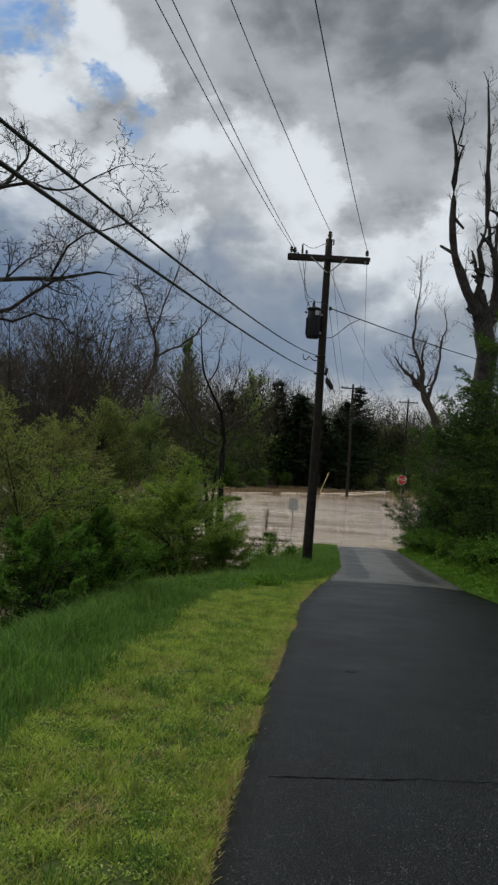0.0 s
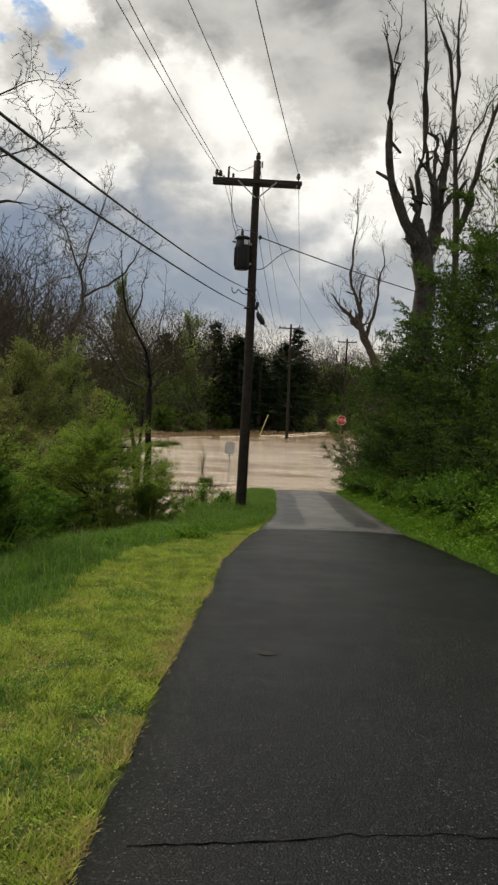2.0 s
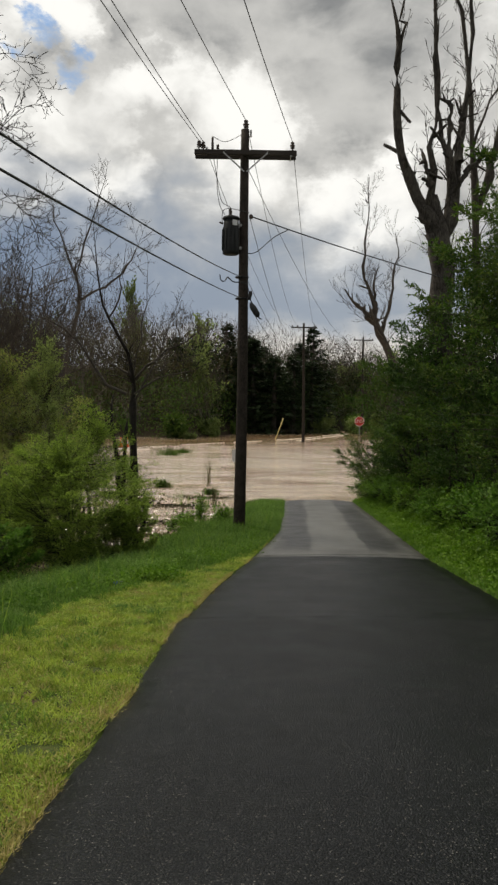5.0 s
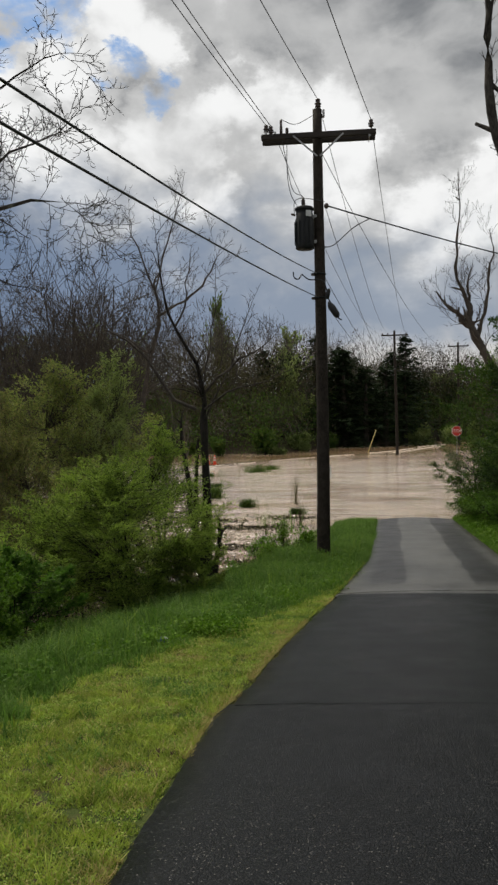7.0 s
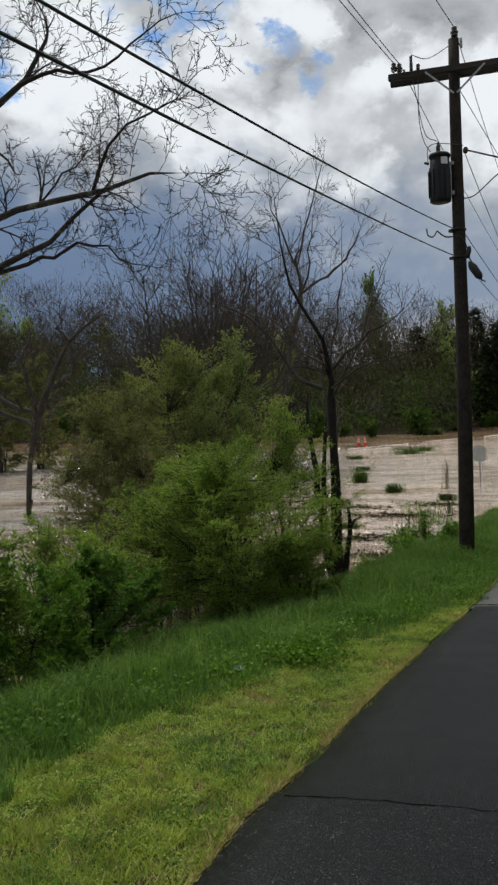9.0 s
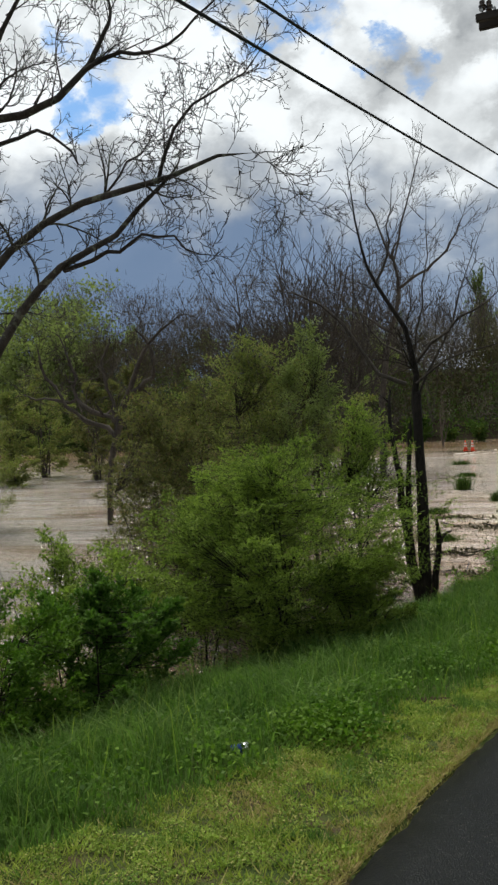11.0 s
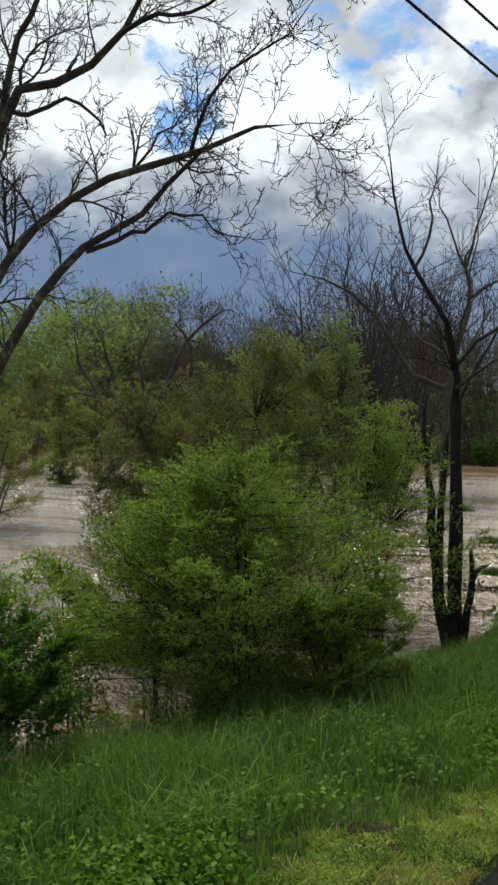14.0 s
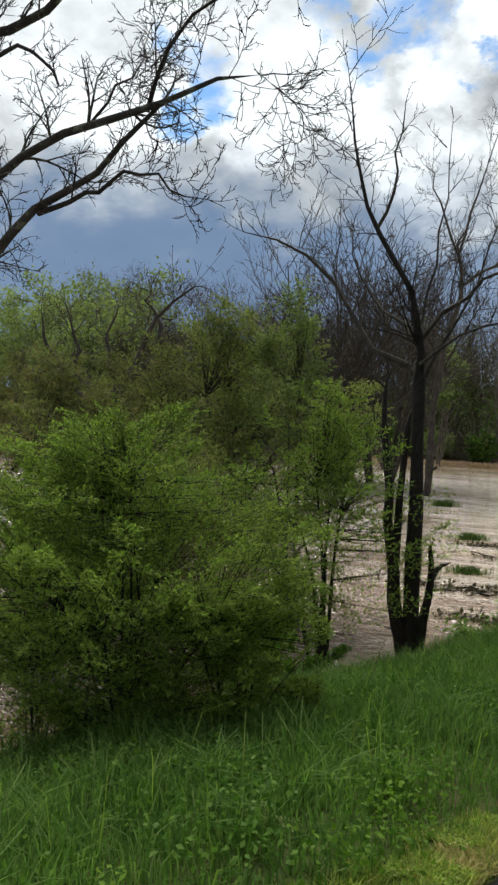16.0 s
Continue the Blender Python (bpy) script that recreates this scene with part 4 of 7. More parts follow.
P2 = (7.65, 83.0)
pole2 = utility_pole("utility_pole", *P2, -3.3, 8.55, 8.12, 2.45, -0.1, 0.15, "")
tagged(pole2, "weathered wooden utility pole standing in flood water", "utility pole", "utility poles")
for x in (-1.1, -0.6, 1.1):
    insulator(pole2, x - 0.1, -0.16, 11.48)
P3 = (15.72, 100.0)
pole3 = utility_pole("utility_pole", *P3, -3.0, 8.6, 8.2, 2.3, 0.0, 0.15, "")
tagged(pole3, "dark wooden utility pole among far bushes", "utility pole", "utility poles")
for x in (-1.05, 1.05):
    insulator(pole3, x, -0.16, 11.26)
for a, b, sag in (((2.90, 24.82, 7.74), (8.65, 82.8, 8.3), 1.3), ((0.70, 24.84, 7.74), (6.45, 82.8, 8.3), 1.3), ((1.75, 25.0, 8.30), (7.0, 82.8, 8.3), 1.2),
                  ((1.80, 24.9, 7.12), (15.6, 99.9, 8.4), 2.0), ((1.86, 24.9, 5.95), (7.7, 83, 6.8), 2.0), ((1.82, 24.95, 4.40), (7.6, 82.9, 5.1), 0.9), ((1.90, 24.9, 3.70), (7.6, 82.9, 4.6), 0.7)):
    wire("power_line", sagged(a, b, sag, 30), 0.008, M_WIRE, "thin line from pole to pole across the flood", "power line", "overhead lines", 5)
wire("service_cable", sagged((1.90, 24.86, 5.93), (26.0, 42.0, 5.2), 0.9), 0.016, M_CABLE, "black service cable from the utility pole over the hedge", "cable", "overhead lines", 6)
wire("service_cable", smooth_line([(1.80, 24.86, 5.02), (2.05, 24.95, 5.08), (2.5, 25.2, 5.5), (2.9, 25.6, 5.78)], 16), 0.012, M_CABLE, "short black cable loop at the utility pole", "cable", "overhead lines", 6)
for z0, z1 in ((6.0, 6.4), (5.2, 5.3), (4.9, 5.4)):
    wire("power_line", sagged((7.65, 82.9, z0), (70.0, 98.0, z1), 1.2, 20), 0.02, M_CABLE, "dark cable strung along the flooded road", "cable", "overhead lines", 5)

# ridges of pale foam where the current breaks along the drowned road
FX, FY = [-9.0, -3.0, 2.0, 5.0, 8.0, 12.4, 16.7], [69.0, 76.0, 82.5, 86.0, 90.0, 100.0, 106.0]
for i, (x0, x1, wide, off) in enumerate(((-8.6, -4.6, 0.9, 0.0), (-3.6, 0.2, 0.5, 0.6), (1.0, 3.8, 0.6, 0.0), (5.2, 10.6, 1.1, 0.0), (7.2, 13.6, 1.6, -3.0), (10.8, 16.2, 1.5, 0.3), (-7.6, -5.4, 0.5, -3.0))):
    us, vs_, wide = np.linspace(0, 1, 60), np.linspace(-1, 1, 7), 0.5 * wide
    rows = []
    for u in us:
        x = x0 + (x1 - x0) * u
        y = float(np.interp(x, FX, FY)) + off + 0.5 * noise.noise((x * 0.9, i, 0))
        k = wide * math.sin(math.pi * min(1, max(0.0, u))) ** 0.5 * (0.45 + 0.9 * abs(noise.noise((x * 2.3, i, 5))))
        rows.append([(x, y + k * v, WATER - 0.03 + 0.13 * (1 - v * v) * (0.35 + abs(noise.noise((x * 4, v * 3, i))))) for v in vs_])
    V = np.array(rows)
    ii = np.arange(60 * 7).reshape(60, 7)
    F = np.stack([ii[:-1, :-1], ii[1:, :-1], ii[1:, 1:], ii[:-1, 1:]], -1).reshape(-1, 4)
    tagged(mesh_obj("foam", V.reshape(-1, 3), [F], M_FOAM, True), "low ridge of pale foam on the flood water", "foam", "foam ridges")

# stop sign standing in the flood
stop = empty("stop_sign", 12.3, 78.0, -3.2)
bm = bmesh.new()
box(bm, (0, 0, 1.35), (0.055, 0.04, 2.7), bev=0.006)
part("post", bm, M_STEEL, stop)


def octagon(bm, r, y0, y1, cz):
    a = [(r * math.cos(radians(22.5 + 45 * i)), r * math.sin(radians(22.5 + 45 * i))) for i in range(8)]
    f, b = [bm.verts.new((x, y0, cz + z)) for x, z in a], [bm.verts.new((x, y1, cz + z)) for x, z in a]
    bm.faces.new(f)
    bm.faces.new(b[::-1])
    for i in range(8):
        bm.faces.new((f[i], b[i], b[(i + 1) % 8], f[(i + 1) % 8]))


bm = bmesh.new()
octagon(bm, 0.46, -0.035, -0.03, 2.62)
part("border", bm, M_WHITE, stop, "white rim")
bm = bmesh.new()
octagon(bm, 0.43, -0.04, -0.036, 2.62)
plate = part("plate", bm, M_RED, stop, "red octagonal plate")
fc = bpy.data.curves.new("lettering", "FONT")
fc.body, fc.size, fc.align_x, fc.align_y, fc.extrude = "STOP", 0.37, "CENTER", "CENTER", 0.002
tmp = bpy.data.objects.new("tmp", fc)
me = bpy.data.meshes.new_from_object(tmp)
bpy.data.objects.remove(tmp)
me.materials.append(M_WHITE)
lt = new("lettering", me)
lt.parent, lt.matrix_basis = plate, pose(0, -0.044, 2.62, 90, 0, 0)
tagged(stop, "red stop sign on a steel post in flood water", "stop sign")

# small road sign by the near bank
sg = empty("road_sign", 1.55, 43.5, -3.2)
bm = bmesh.new()
box(bm, (0, 0, 1.1), (0.05, 0.035, 2.2), bev=0.005)
part("post", bm, M_STEEL, sg)
bm = bmesh.new()
box(bm, (0, -0.03, 1.85), (0.48, 0.006, 0.62))
es = [e for e in bm.edges if abs(e.verts[0].co.y - e.verts[1].co.y) > 0.003]
bmesh.ops.bevel(bm, geom=es, offset=0.05, segments=3, affect="EDGES")
part("plate", bm, M_ALU, sg, "blank pale grey plate")
tagged(sg, "pale rectangular road sign standing in shallow flood water", "road sign")
bm = bmesh.new()
lathe(bm, [(0.045, -0.6), (0.045, 2.3), (0.02, 2.33)], 10, pose(5.2, 88, -2.8, 0, 20, 0))
tagged(part("guy_wire_guard", bm, M_YELLOW, None, "", True), "faded yellow leaning guy wire guard in the flood", "wire guard")


def cone(x, y, z, rz):
    root = empty("traffic_cone", x, y, z, rz)
    bm = bmesh.new()
    box(bm, (0, 0, 0.02), (0.38, 0.38, 0.04), bev=0.01)
    part("base", bm, M_ORANGE, root)
    bm = bmesh.new()
    lathe(bm, [(0.145, 0.04), (0.115, 0.24), (0.05, 0.7), (0.035, 0.75)], 18)
    body = part("body", bm, M_ORANGE, root, "", True)
    for z0, z1 in ((0.30, 0.42), (0.50, 0.60)):
        bm = bmesh.new()
        rr = lambda h: np.interp(h, [0.04, 0.24, 0.7], [0.145, 0.115, 0.05]) + 0.003
        lathe(bm, [(rr(z0), z0), (rr(z1), z1)], 18)
        part("collar", bm, M_WHITE, body, "white reflective collar", True)
    return tagged(root, "orange traffic cone with white collars at the water's edge", "traffic cone", "traffic cones")


cone(-8.1, 71.5, -2.72, 10)
cone(-7.55, 71.2, -2.72, 40)

# crushed drink can in the grass
can = empty("drink_can", 0.09, 15.16, float(land(0.09, 15.16)) + 0.075, 25)
bm = bmesh.new()
lathe(bm, [(0.024, -0.06), (0.032, -0.052), (0.033, -0.02), (0.028, 0.0), (0.033, 0.025), (0.033, 0.05), (0.026, 0.06)], 18, pose(0, 0, 0, 0, 84, 0))
for v in bm.verts:
    v.co.z -= 0.008 * math.sin(v.co.x * 60)
body = part("body", bm, M_CANBLUE, can, "", True)
bm = bmesh.new()
lathe(bm, [(0.0335, 0.012), (0.0345, 0.02), (0.0345, 0.048), (0.027, 0.062), (0.024, 0.058)], 18, pose(0, 0, 0, 0, 84, 0))
part("end", bm, M_CANSILVER, can, "silver end", True)
tagged(can, "crumpled blue and silver drink can lying in grass", "drink can")


# ---- shrubs and trees ----
def shrub(name, x, y, z, h, w, seed, mat, bark_mat, lobes=9, sprays=1200, per=20, leaf_l=0.05, leaf_w=0.02, label="", category="shrub", group="", droop=0.3, reach=0.42, low=0.0, shell=0.5, lean_=(0, 0), skirt=0, dome=0.55):
    """A many-stemmed shrub: stems rise to lobes of arching leafy sprays with gaps between them."""
    rng = np.random.default_rng(seed)
    root = empty(name, x, y, z)
    C, R = [], []
    for i in range(lobes):
        a = i * 2.399 + rng.uniform(-0.5, 0.5)
        u = math.sqrt((i + 0.3) / lobes)
        hz = h * ((low + 0.62 * (1 - dome * u * u)) * rng.uniform(0.75, 1.1) if i % 3 else (low + 0.28) * rng.uniform(0.8, 1.2))
        r = w * rng.uniform(0.17, 0.27)
        r = min(r, h - hz, 0.9 * hz + 0.15)
        C.append((u * 0.33 * w * math.cos(a) + lean_[0] * hz, u * 0.33 * w * math.sin(a) + lean_[1] * hz, hz))
        R.append(r)
    for i in range(skirt):
        a = i * 6.2832 / max(1, skirt) + rng.uniform(-0.3, 0.3)
        C.append((0.30 * w * math.cos(a), 0.30 * w * math.sin(a), 0.13 * h))
        R.append(0.17 * w)
    lobes += skirt
    C[0] = (lean_[0] * h * 0.7, lean_[1] * h * 0.7, h - 0.24 * w)
    C, R = np.array(C), np.array(R)
    k = rng.choice(lobes, sprays, p=R ** 2 / (R ** 2).sum())
    U = rng.normal(0, 1, (sprays, 3))
    U[:, 2] = np.where(rng.random(sprays) < 0.72, np.abs(U[:, 2]), U[:, 2])
    U /= np.linalg.norm(U, axis=1, keepdims=True)
    bumpy = np.array([noise.noise((C[a][0] * 3 + v[0] * 2.2, C[a][1] * 3 + v[1] * 2.2, v[2] * 2.2 + seed)) for a, v in zip(k, U)])
    f = (shell + (1.05 - shell) * np.sqrt(rng.random(sprays))) * (1 + 0.5 * bumpy)
    P = C[k] + U * (R[k] * f)[:, None]
    ln = (reach * rng.uniform(0.5, 1.2, sprays) * np.where(rng.random(sprays) < 0.06, 1.9, 1.0))[:, None]
    O = U + np.array([0, 0, 0.35]) + rng.normal(0, 0.25, (sprays, 3))
    O /= np.linalg.norm(O, axis=1, keepdims=True)
    A = P - O * ln * 0.6
    E = P + O * ln * 0.5 - np.array([0, 0, 1.0]) * droop * ln * rng.uniform(0.0, 1.0, (sprays, 1))
    A[:, 2], P[:, 2], E[:, 2] = np.maximum(A[:, 2], 0.04), np.maximum(P[:, 2], 0.05), np.maximum(E[:, 2], 0.03)
    wd = Wood()
    for i in range(lobes):
        a = rng.uniform(0, 6.28)
        b = np.array([0.1 * w * math.cos(a), 0.1 * w * math.sin(a), -0.2])
        m_ = (b + C[i]) / 2 * np.array([0.75, 0.75, 1.0]) + rng.normal(0, 0.05, 3)
        r0 = 0.011 * h + 0.006
        wd.add(smooth_line([b, m_, C[i]], 6), np.linspace(r0, r0 * 0.4, 6))
        own = np.nonzero(k == i)[0][:: max(1, sprays // lobes // 14)]
        for q in own:
            wd.add(np.array([m_ * 0.4 + C[i] * 0.6, (C[i] + A[q]) / 2, P[q]]), [r0 * 0.4, r0 * 0.3, 0.003])
    V, F = wd.mesh()
    mesh_obj("stem", V, F, bark_mat, True, root)
    V, F = leaves_on(rng, np.stack([A, P, E], 1), per, leaf_l, leaf_w, 0.15, 0.7, 0.035)
    mesh_obj("foliage", V, [F], mat, False, root)
    return tagged(root, label, category, group)


def bare_tree(name, x, y, z, h, seed, mat, label, depth=4, stems=1, r=0.12, up=0.3, spread=0.75, kids=(3, 4), lean_=(0, 0), buds=0, bud_mat=None, bud=0.06, group="bare trees", rmin=0.013, trunk_frac=0.45, wander=0.25, clump=False):
    rng = np.random.default_rng(seed)
    wd = Wood()
    root = empty(name, x, y, z)
    for i in range(stems):
        a = rng.uniform(0, 6.28)
        sp = 0.16 if stems > 1 else 0.04
        if clump:
            ramify(wd, rng, (0.5 * math.cos(a), 0.5 * math.sin(a), -0.3), (lean_[0] + 1.6 * sp * math.cos(a), lean_[1] + 1.6 * sp * math.sin(a), 1), h * 0.72 * rng.uniform(0.7, 1.05), r, depth - 1, 0.18, rmin, 0.16, 0.95)
            continue
        grow(wd, rng, (0.1 * i * math.cos(a), 0.1 * i * math.sin(a), -0.3), (lean_[0] + sp * math.cos(a), lean_[1] + sp * math.sin(a), 1), h * trunk_frac * rng.uniform(0.85, 1.1), r, depth, up, wander, kids, 0.68, spread, rmin)
    V, F = wd.mesh(True)
    if V is not None:
        mesh_obj("trunk", V, F, mat, True, root)
    V, F = wd.mesh(False)
    mesh_obj("limb", V, F, mat, True, root)
    if buds:
        V, F = leaves_on(rng, wd.tips, buds, bud, bud * 0.6, 0.0, 0.2, 0.08)
        mesh_obj("crown", V, [F], bud_mat, False, root)
    return tagged(root, label, "tree", group)


def lz(x, y):
    return float(land(x, y))


def plume_shrub(name, x, y, z, h, w, seed, mat, bark_mat, plumes=900, length=0.62, label="", group="", category="shrub", leaf_l=0.045, leaf_w=0.017, shoots=9, per=5, low=0.12, prof=None, lift=0.5, sparse=0.25, stems=9, stem_r=0.02, droop=0.12, squash=1.0):
    """A shrub of feathery plumes: stems fan out of one base, and each plume is an axis with side shoots in one plane, set with small leaves."""
    rng = np.random.default_rng(seed)
    root = empty(name, x, y, z)
    pf, pr = prof or ((0.0, 0.15, 0.4, 0.65, 0.85, 1.0), (0.40, 0.66, 0.92, 1.0, 0.74, 0.22))
    # boughs fan out to the outline and leave dark gaps between them
    nb = max(14, plumes // 12)
    i = np.arange(nb)
    fb = low + (1 - low) * ((rng.permutation(nb) + rng.random(nb)) / nb) ** 0.85
    ab = i * 2.39996 + rng.uniform(-0.5, 0.5, nb)
    qb = np.where(rng.random(nb) < sparse, rng.uniform(0.3, 0.75, nb), rng.uniform(0.82, 1.14, nb))
    rb = 0.5 * w * np.interp(fb, pf, pr) * qb
    ob_ = np.stack([np.cos(ab), np.sin(ab) * squash, np.zeros(nb)], 1)
    TB = ob_ * rb[:, None]
    TB[:, 2] = h * fb * rng.uniform(0.92, 1.06, nb)
    DB = ob_ * (0.3 + 0.7 * qb)[:, None] + rng.normal(0, 0.16, (nb, 3))
    DB[:, 2] += lift * (0.35 + 1.1 * fb)
    DB /= np.linalg.norm(DB, axis=1, keepdims=True)
    LB = 0.30 * min(w, h) * rng.uniform(0.6, 1.3, nb)
    # plumes crowd along each bough, widest at its foot and closing to its tip
    k = np.concatenate([i, rng.choice(nb, plumes - nb, p=LB / LB.sum())])
    n = len(k)
    t = np.where(np.arange(n) < nb, 1.0, rng.random(n) ** 0.75)
    side = rng.normal(0, 1, (n, 3))
    side -= DB[k] * (side * DB[k]).sum(1, keepdims=True)
    side /= np.linalg.norm(side, axis=1, keepdims=True) + 1e-9
    side[:, 2] *= 0.55
    wide = 0.46 * LB[k] * (1.08 - t) ** 0.8 * np.sqrt(rng.random(n))
    T = TB[k] - DB[k] * (LB[k] * (1 - t))[:, None] + side * wide[:, None] - np.array([0, 0, 1.0]) * (0.22 * LB[k] * (1 - t) ** 2)[:, None]
    D = DB[k] * 0.75 + side * 0.55 + rng.normal(0, 0.16, (n, 3)) + np.array([0, 0, 0.12])
    D /= np.linalg.norm(D, axis=1, keepdims=True)
    L = length * rng.uniform(0.5, 1.0, n) * (1.1 - 0.35 * t)
    A = T - D * L[:, None] * 0.7
    E = T + D * L[:, None] * 0.3 - np.array([0, 0, 1.0]) * (droop * L * rng.uniform(0, 1.5, n))[:, None]
    M = (A + E) / 2 + np.array([0, 0, 1.0]) * (0.07 * L)[:, None]
    for Q in (A, M, E):
        Q[:, 2] = np.maximum(Q[:, 2], 0.04)
    # the plane of each plume leans towards the sky
    up = np.array([0, 0, 1.0]) + rng.normal(0, 0.45, (n, 3))
    S = np.cross(D, up)
    S /= np.linalg.norm(S, axis=1, keepdims=True) + 1e-9
    k = np.linspace(0.08, 1.0, shoots)[None, :, None] + rng.uniform(-0.04, 0.04, (n, shoots, 1))
    base = A[:, None] * (1 - k) ** 2 + 2 * M[:, None] * k * (1 - k) + E[:, None] * k ** 2
    sgn = np.where(np.arange(shoots) % 2, 1.0, -1.0)[None, :, None]
    sl = (L[:, None, None] * 0.40) * (1.05 - 0.78 * k) * rng.uniform(0.6, 1.25, (n, shoots, 1))
    way = D[:, None] * 0.66 + S[:, None] * sgn * 0.75 + rng.normal(0, 0.16, (n, shoots, 3))
    u = rng.random((n, shoots, per, 1)) ** 0.8
    C = base[:, :, None] + way[:, :, None] * sl[:, :, None] * u
    C[..., 2] = np.maximum(C[..., 2], 0.03)
    W = np.broadcast_to(way[:, :, None], C.shape) + rng.normal(0, 0.35, C.shape)
    V, F = leaf_quads(rng, C.reshape(-1, 3), W.reshape(-1, 3), leaf_l, leaf_w, 0.05, 0.9, per < 8)
    mesh_obj("foliage", V, [F], mat, False, root)
    wd = Wood()
    ends = T[rng.choice(n, stems, replace=False)] * np.array([0.62, 0.62, 0.85])
    lines = []
    for e in ends:
        b0 = np.array([e[0] * 0.12, e[1] * 0.12, -0.2]) + rng.normal(0, 0.03 * w, 3) * np.array([1, 1, 0])
        mid = b0 * 0.45 + e * 0.55 + np.array([-0.10 * e[0], -0.10 * e[1], 0.08 * h])
        P = smooth_line([b0, mid, e], 12)
        lines.append(P)
        wd.add(P, np.linspace(stem_r, stem_r * 0.35, 12))
    LP = np.concatenate([P[3:] for P in lines])
    for i in range(n):
        far = LP[:, 2] < A[i, 2] + 0.05
        pts = LP[far] if far.any() else LP[:3]
        j = pts[np.argmin(((pts - A[i]) ** 2).sum(1))]
        if i % 4 == 0:
            wd.add(np.array([j, (j + A[i]) / 2 + np.array([0, 0, 0.04]), A[i]]), [stem_r * 0.30, stem_r * 0.22, 0.003])
        wd.add(np.array([A[i], M[i], E[i]]), [0.0035, 0.0028, 0.0012])
    V, F = wd.mesh()
    mesh_obj("stem", V, F, bark_mat, True, root)
    return tagged(root, label, category, group)


# the large shrub on the bank, and its neighbours down the slope
BANK = "bank shrubs"
FAN = ((0.0, 0.12, 0.35, 0.62, 0.82, 1.0), (0.24, 0.44, 0.86, 1.0, 0.78, 0.30))
TALL = ((0.0, 0.25, 0.5, 0.75, 0.9, 1.0), (0.45, 0.8, 1.0, 0.85, 0.55, 0.18))
plume_shrub("shrub", -1.65, 20.1, lz(-1.65, 20.1), 2.8, 3.35, 11, M_HEMLOCK, M_BARK_WET, 2300, 0.54, "dense bright green feathery shrub on the river bank", BANK, leaf_l=0.037, leaf_w=0.0118, per=9, prof=FAN, stems=14, low=0.06)
plume_shrub("shrub", -3.0, 20.5, lz(-3.0, 20.5) - 0.1, 2.9, 2.8, 23, M_HEMLOCK, M_BARK_WET, 760, 0.6, "loose green shrub with bare stems against flood water", BANK, leaf_l=0.046, low=0.38, prof=FAN, stems=10, stem_r=0.014, sparse=0.4)
plume_shrub("shrub", -3.95, 20.2, lz(-3.95, 20.2), 2.9, 2.2, 31, M_LIME, M_BARK_WET, 330, 0.55, "sparse light green shrub with small leaves over flood water", BANK, leaf_l=0.05, leaf_w=0.026, low=0.12, sparse=0.6, shoots=7, stem_r=0.014)
plume_shrub("shrub", -0.55, 20.2, lz(-0.55, 20.2), 1.2, 1.5, 24, M_HEMLOCK, M_BARK_WET, 330, 0.4, "low green shrub beside the large one", BANK, leaf_l=0.04)
plume_shrub("shrub", -2.5, 17.3, lz(-2.5, 17.3), 1.45, 1.9, 12, M_COVER, M_BARK_WET, 700, 0.40, "dark leafy shrub on the bank", BANK, leaf_l=0.05, leaf_w=0.03, low=0.05)
plume_shrub("shrub", -3.7, 18.3, lz(-3.7, 18.3), 2.7, 2.2, 28, M_LIME, M_BARK_WET, 520, 0.55, "loose light green shrub leaning over flood water", BANK, leaf_l=0.05, leaf_w=0.026, low=0.15, sparse=0.5, shoots=7)
plume_shrub("shrub", -5.0, 27.5, WATER - 0.4, 6.0, 5.8, 13, M_OLIVE, M_BARK, 1500, 0.95, "tall olive-green shrub standing in flood water", BANK, leaf_l=0.075, leaf_w=0.028, shoots=7, prof=TALL, low=0.22, stems=14, stem_r=0.04, sparse=0.35)
plume_shrub("shrub", -6.9, 27.6, WATER - 0.4, 5.2, 4.4, 25, M_DRAB, M_BARK_WET, 1000, 0.85, "dull brownish-green shrub standing in flood water", BANK, shoots=7, leaf_l=0.07, leaf_w=0.024, prof=TALL, low=0.2, stem_r=0.03, sparse=0.4)
plume_shrub("shrub", -3.75, 27.4, WATER - 0.3, 6.05, 2.2, 17, M_PALELEAF, M_BARK, 420, 0.85, "slender pale-leaved shrub standing in flood water", BANK, leaf_l=0.06, leaf_w=0.024, prof=TALL, low=0.45, lift=1.1, stems=5, stem_r=0.03)
plume_shrub("tree", -2.1, 25.2, WATER - 0.3, 4.3, 3.7, 19, M_LIME, M_BARK_WET, 640, 0.75, "small lime-green sapling with bare lower trunks in brown water", BANK, "tree", leaf_l=0.05, leaf_w=0.02, prof=TALL, low=0.34, stems=6, stem_r=0.034, sparse=0.6)
plume_shrub("shrub", -2.6, 15.6, lz(-2.6, 15.6), 1.5, 1.9, 14, M_WEED, M_BARK_WET, 620, 0.42, "leafy green shrub on the bank", BANK, leaf_l=0.046, leaf_w=0.026, low=0.03)
plume_shrub("shrub", -3.9, 12.6, lz(-3.9, 12.6), 3.7, 3.6, 15, M_OLIVE, M_BARK_WET, 1300, 0.66, "dense green shrub on the bank", BANK, prof=FAN, stems=10)
plume_shrub("shrub", -3.2, 14.6, lz(-3.2, 14.6), 2.7, 2.7, 26, M_HEMLOCK, M_BARK_WET, 1000, 0.5, "tangled dark green shrub on the bank", BANK, leaf_l=0.046, leaf_w=0.022)
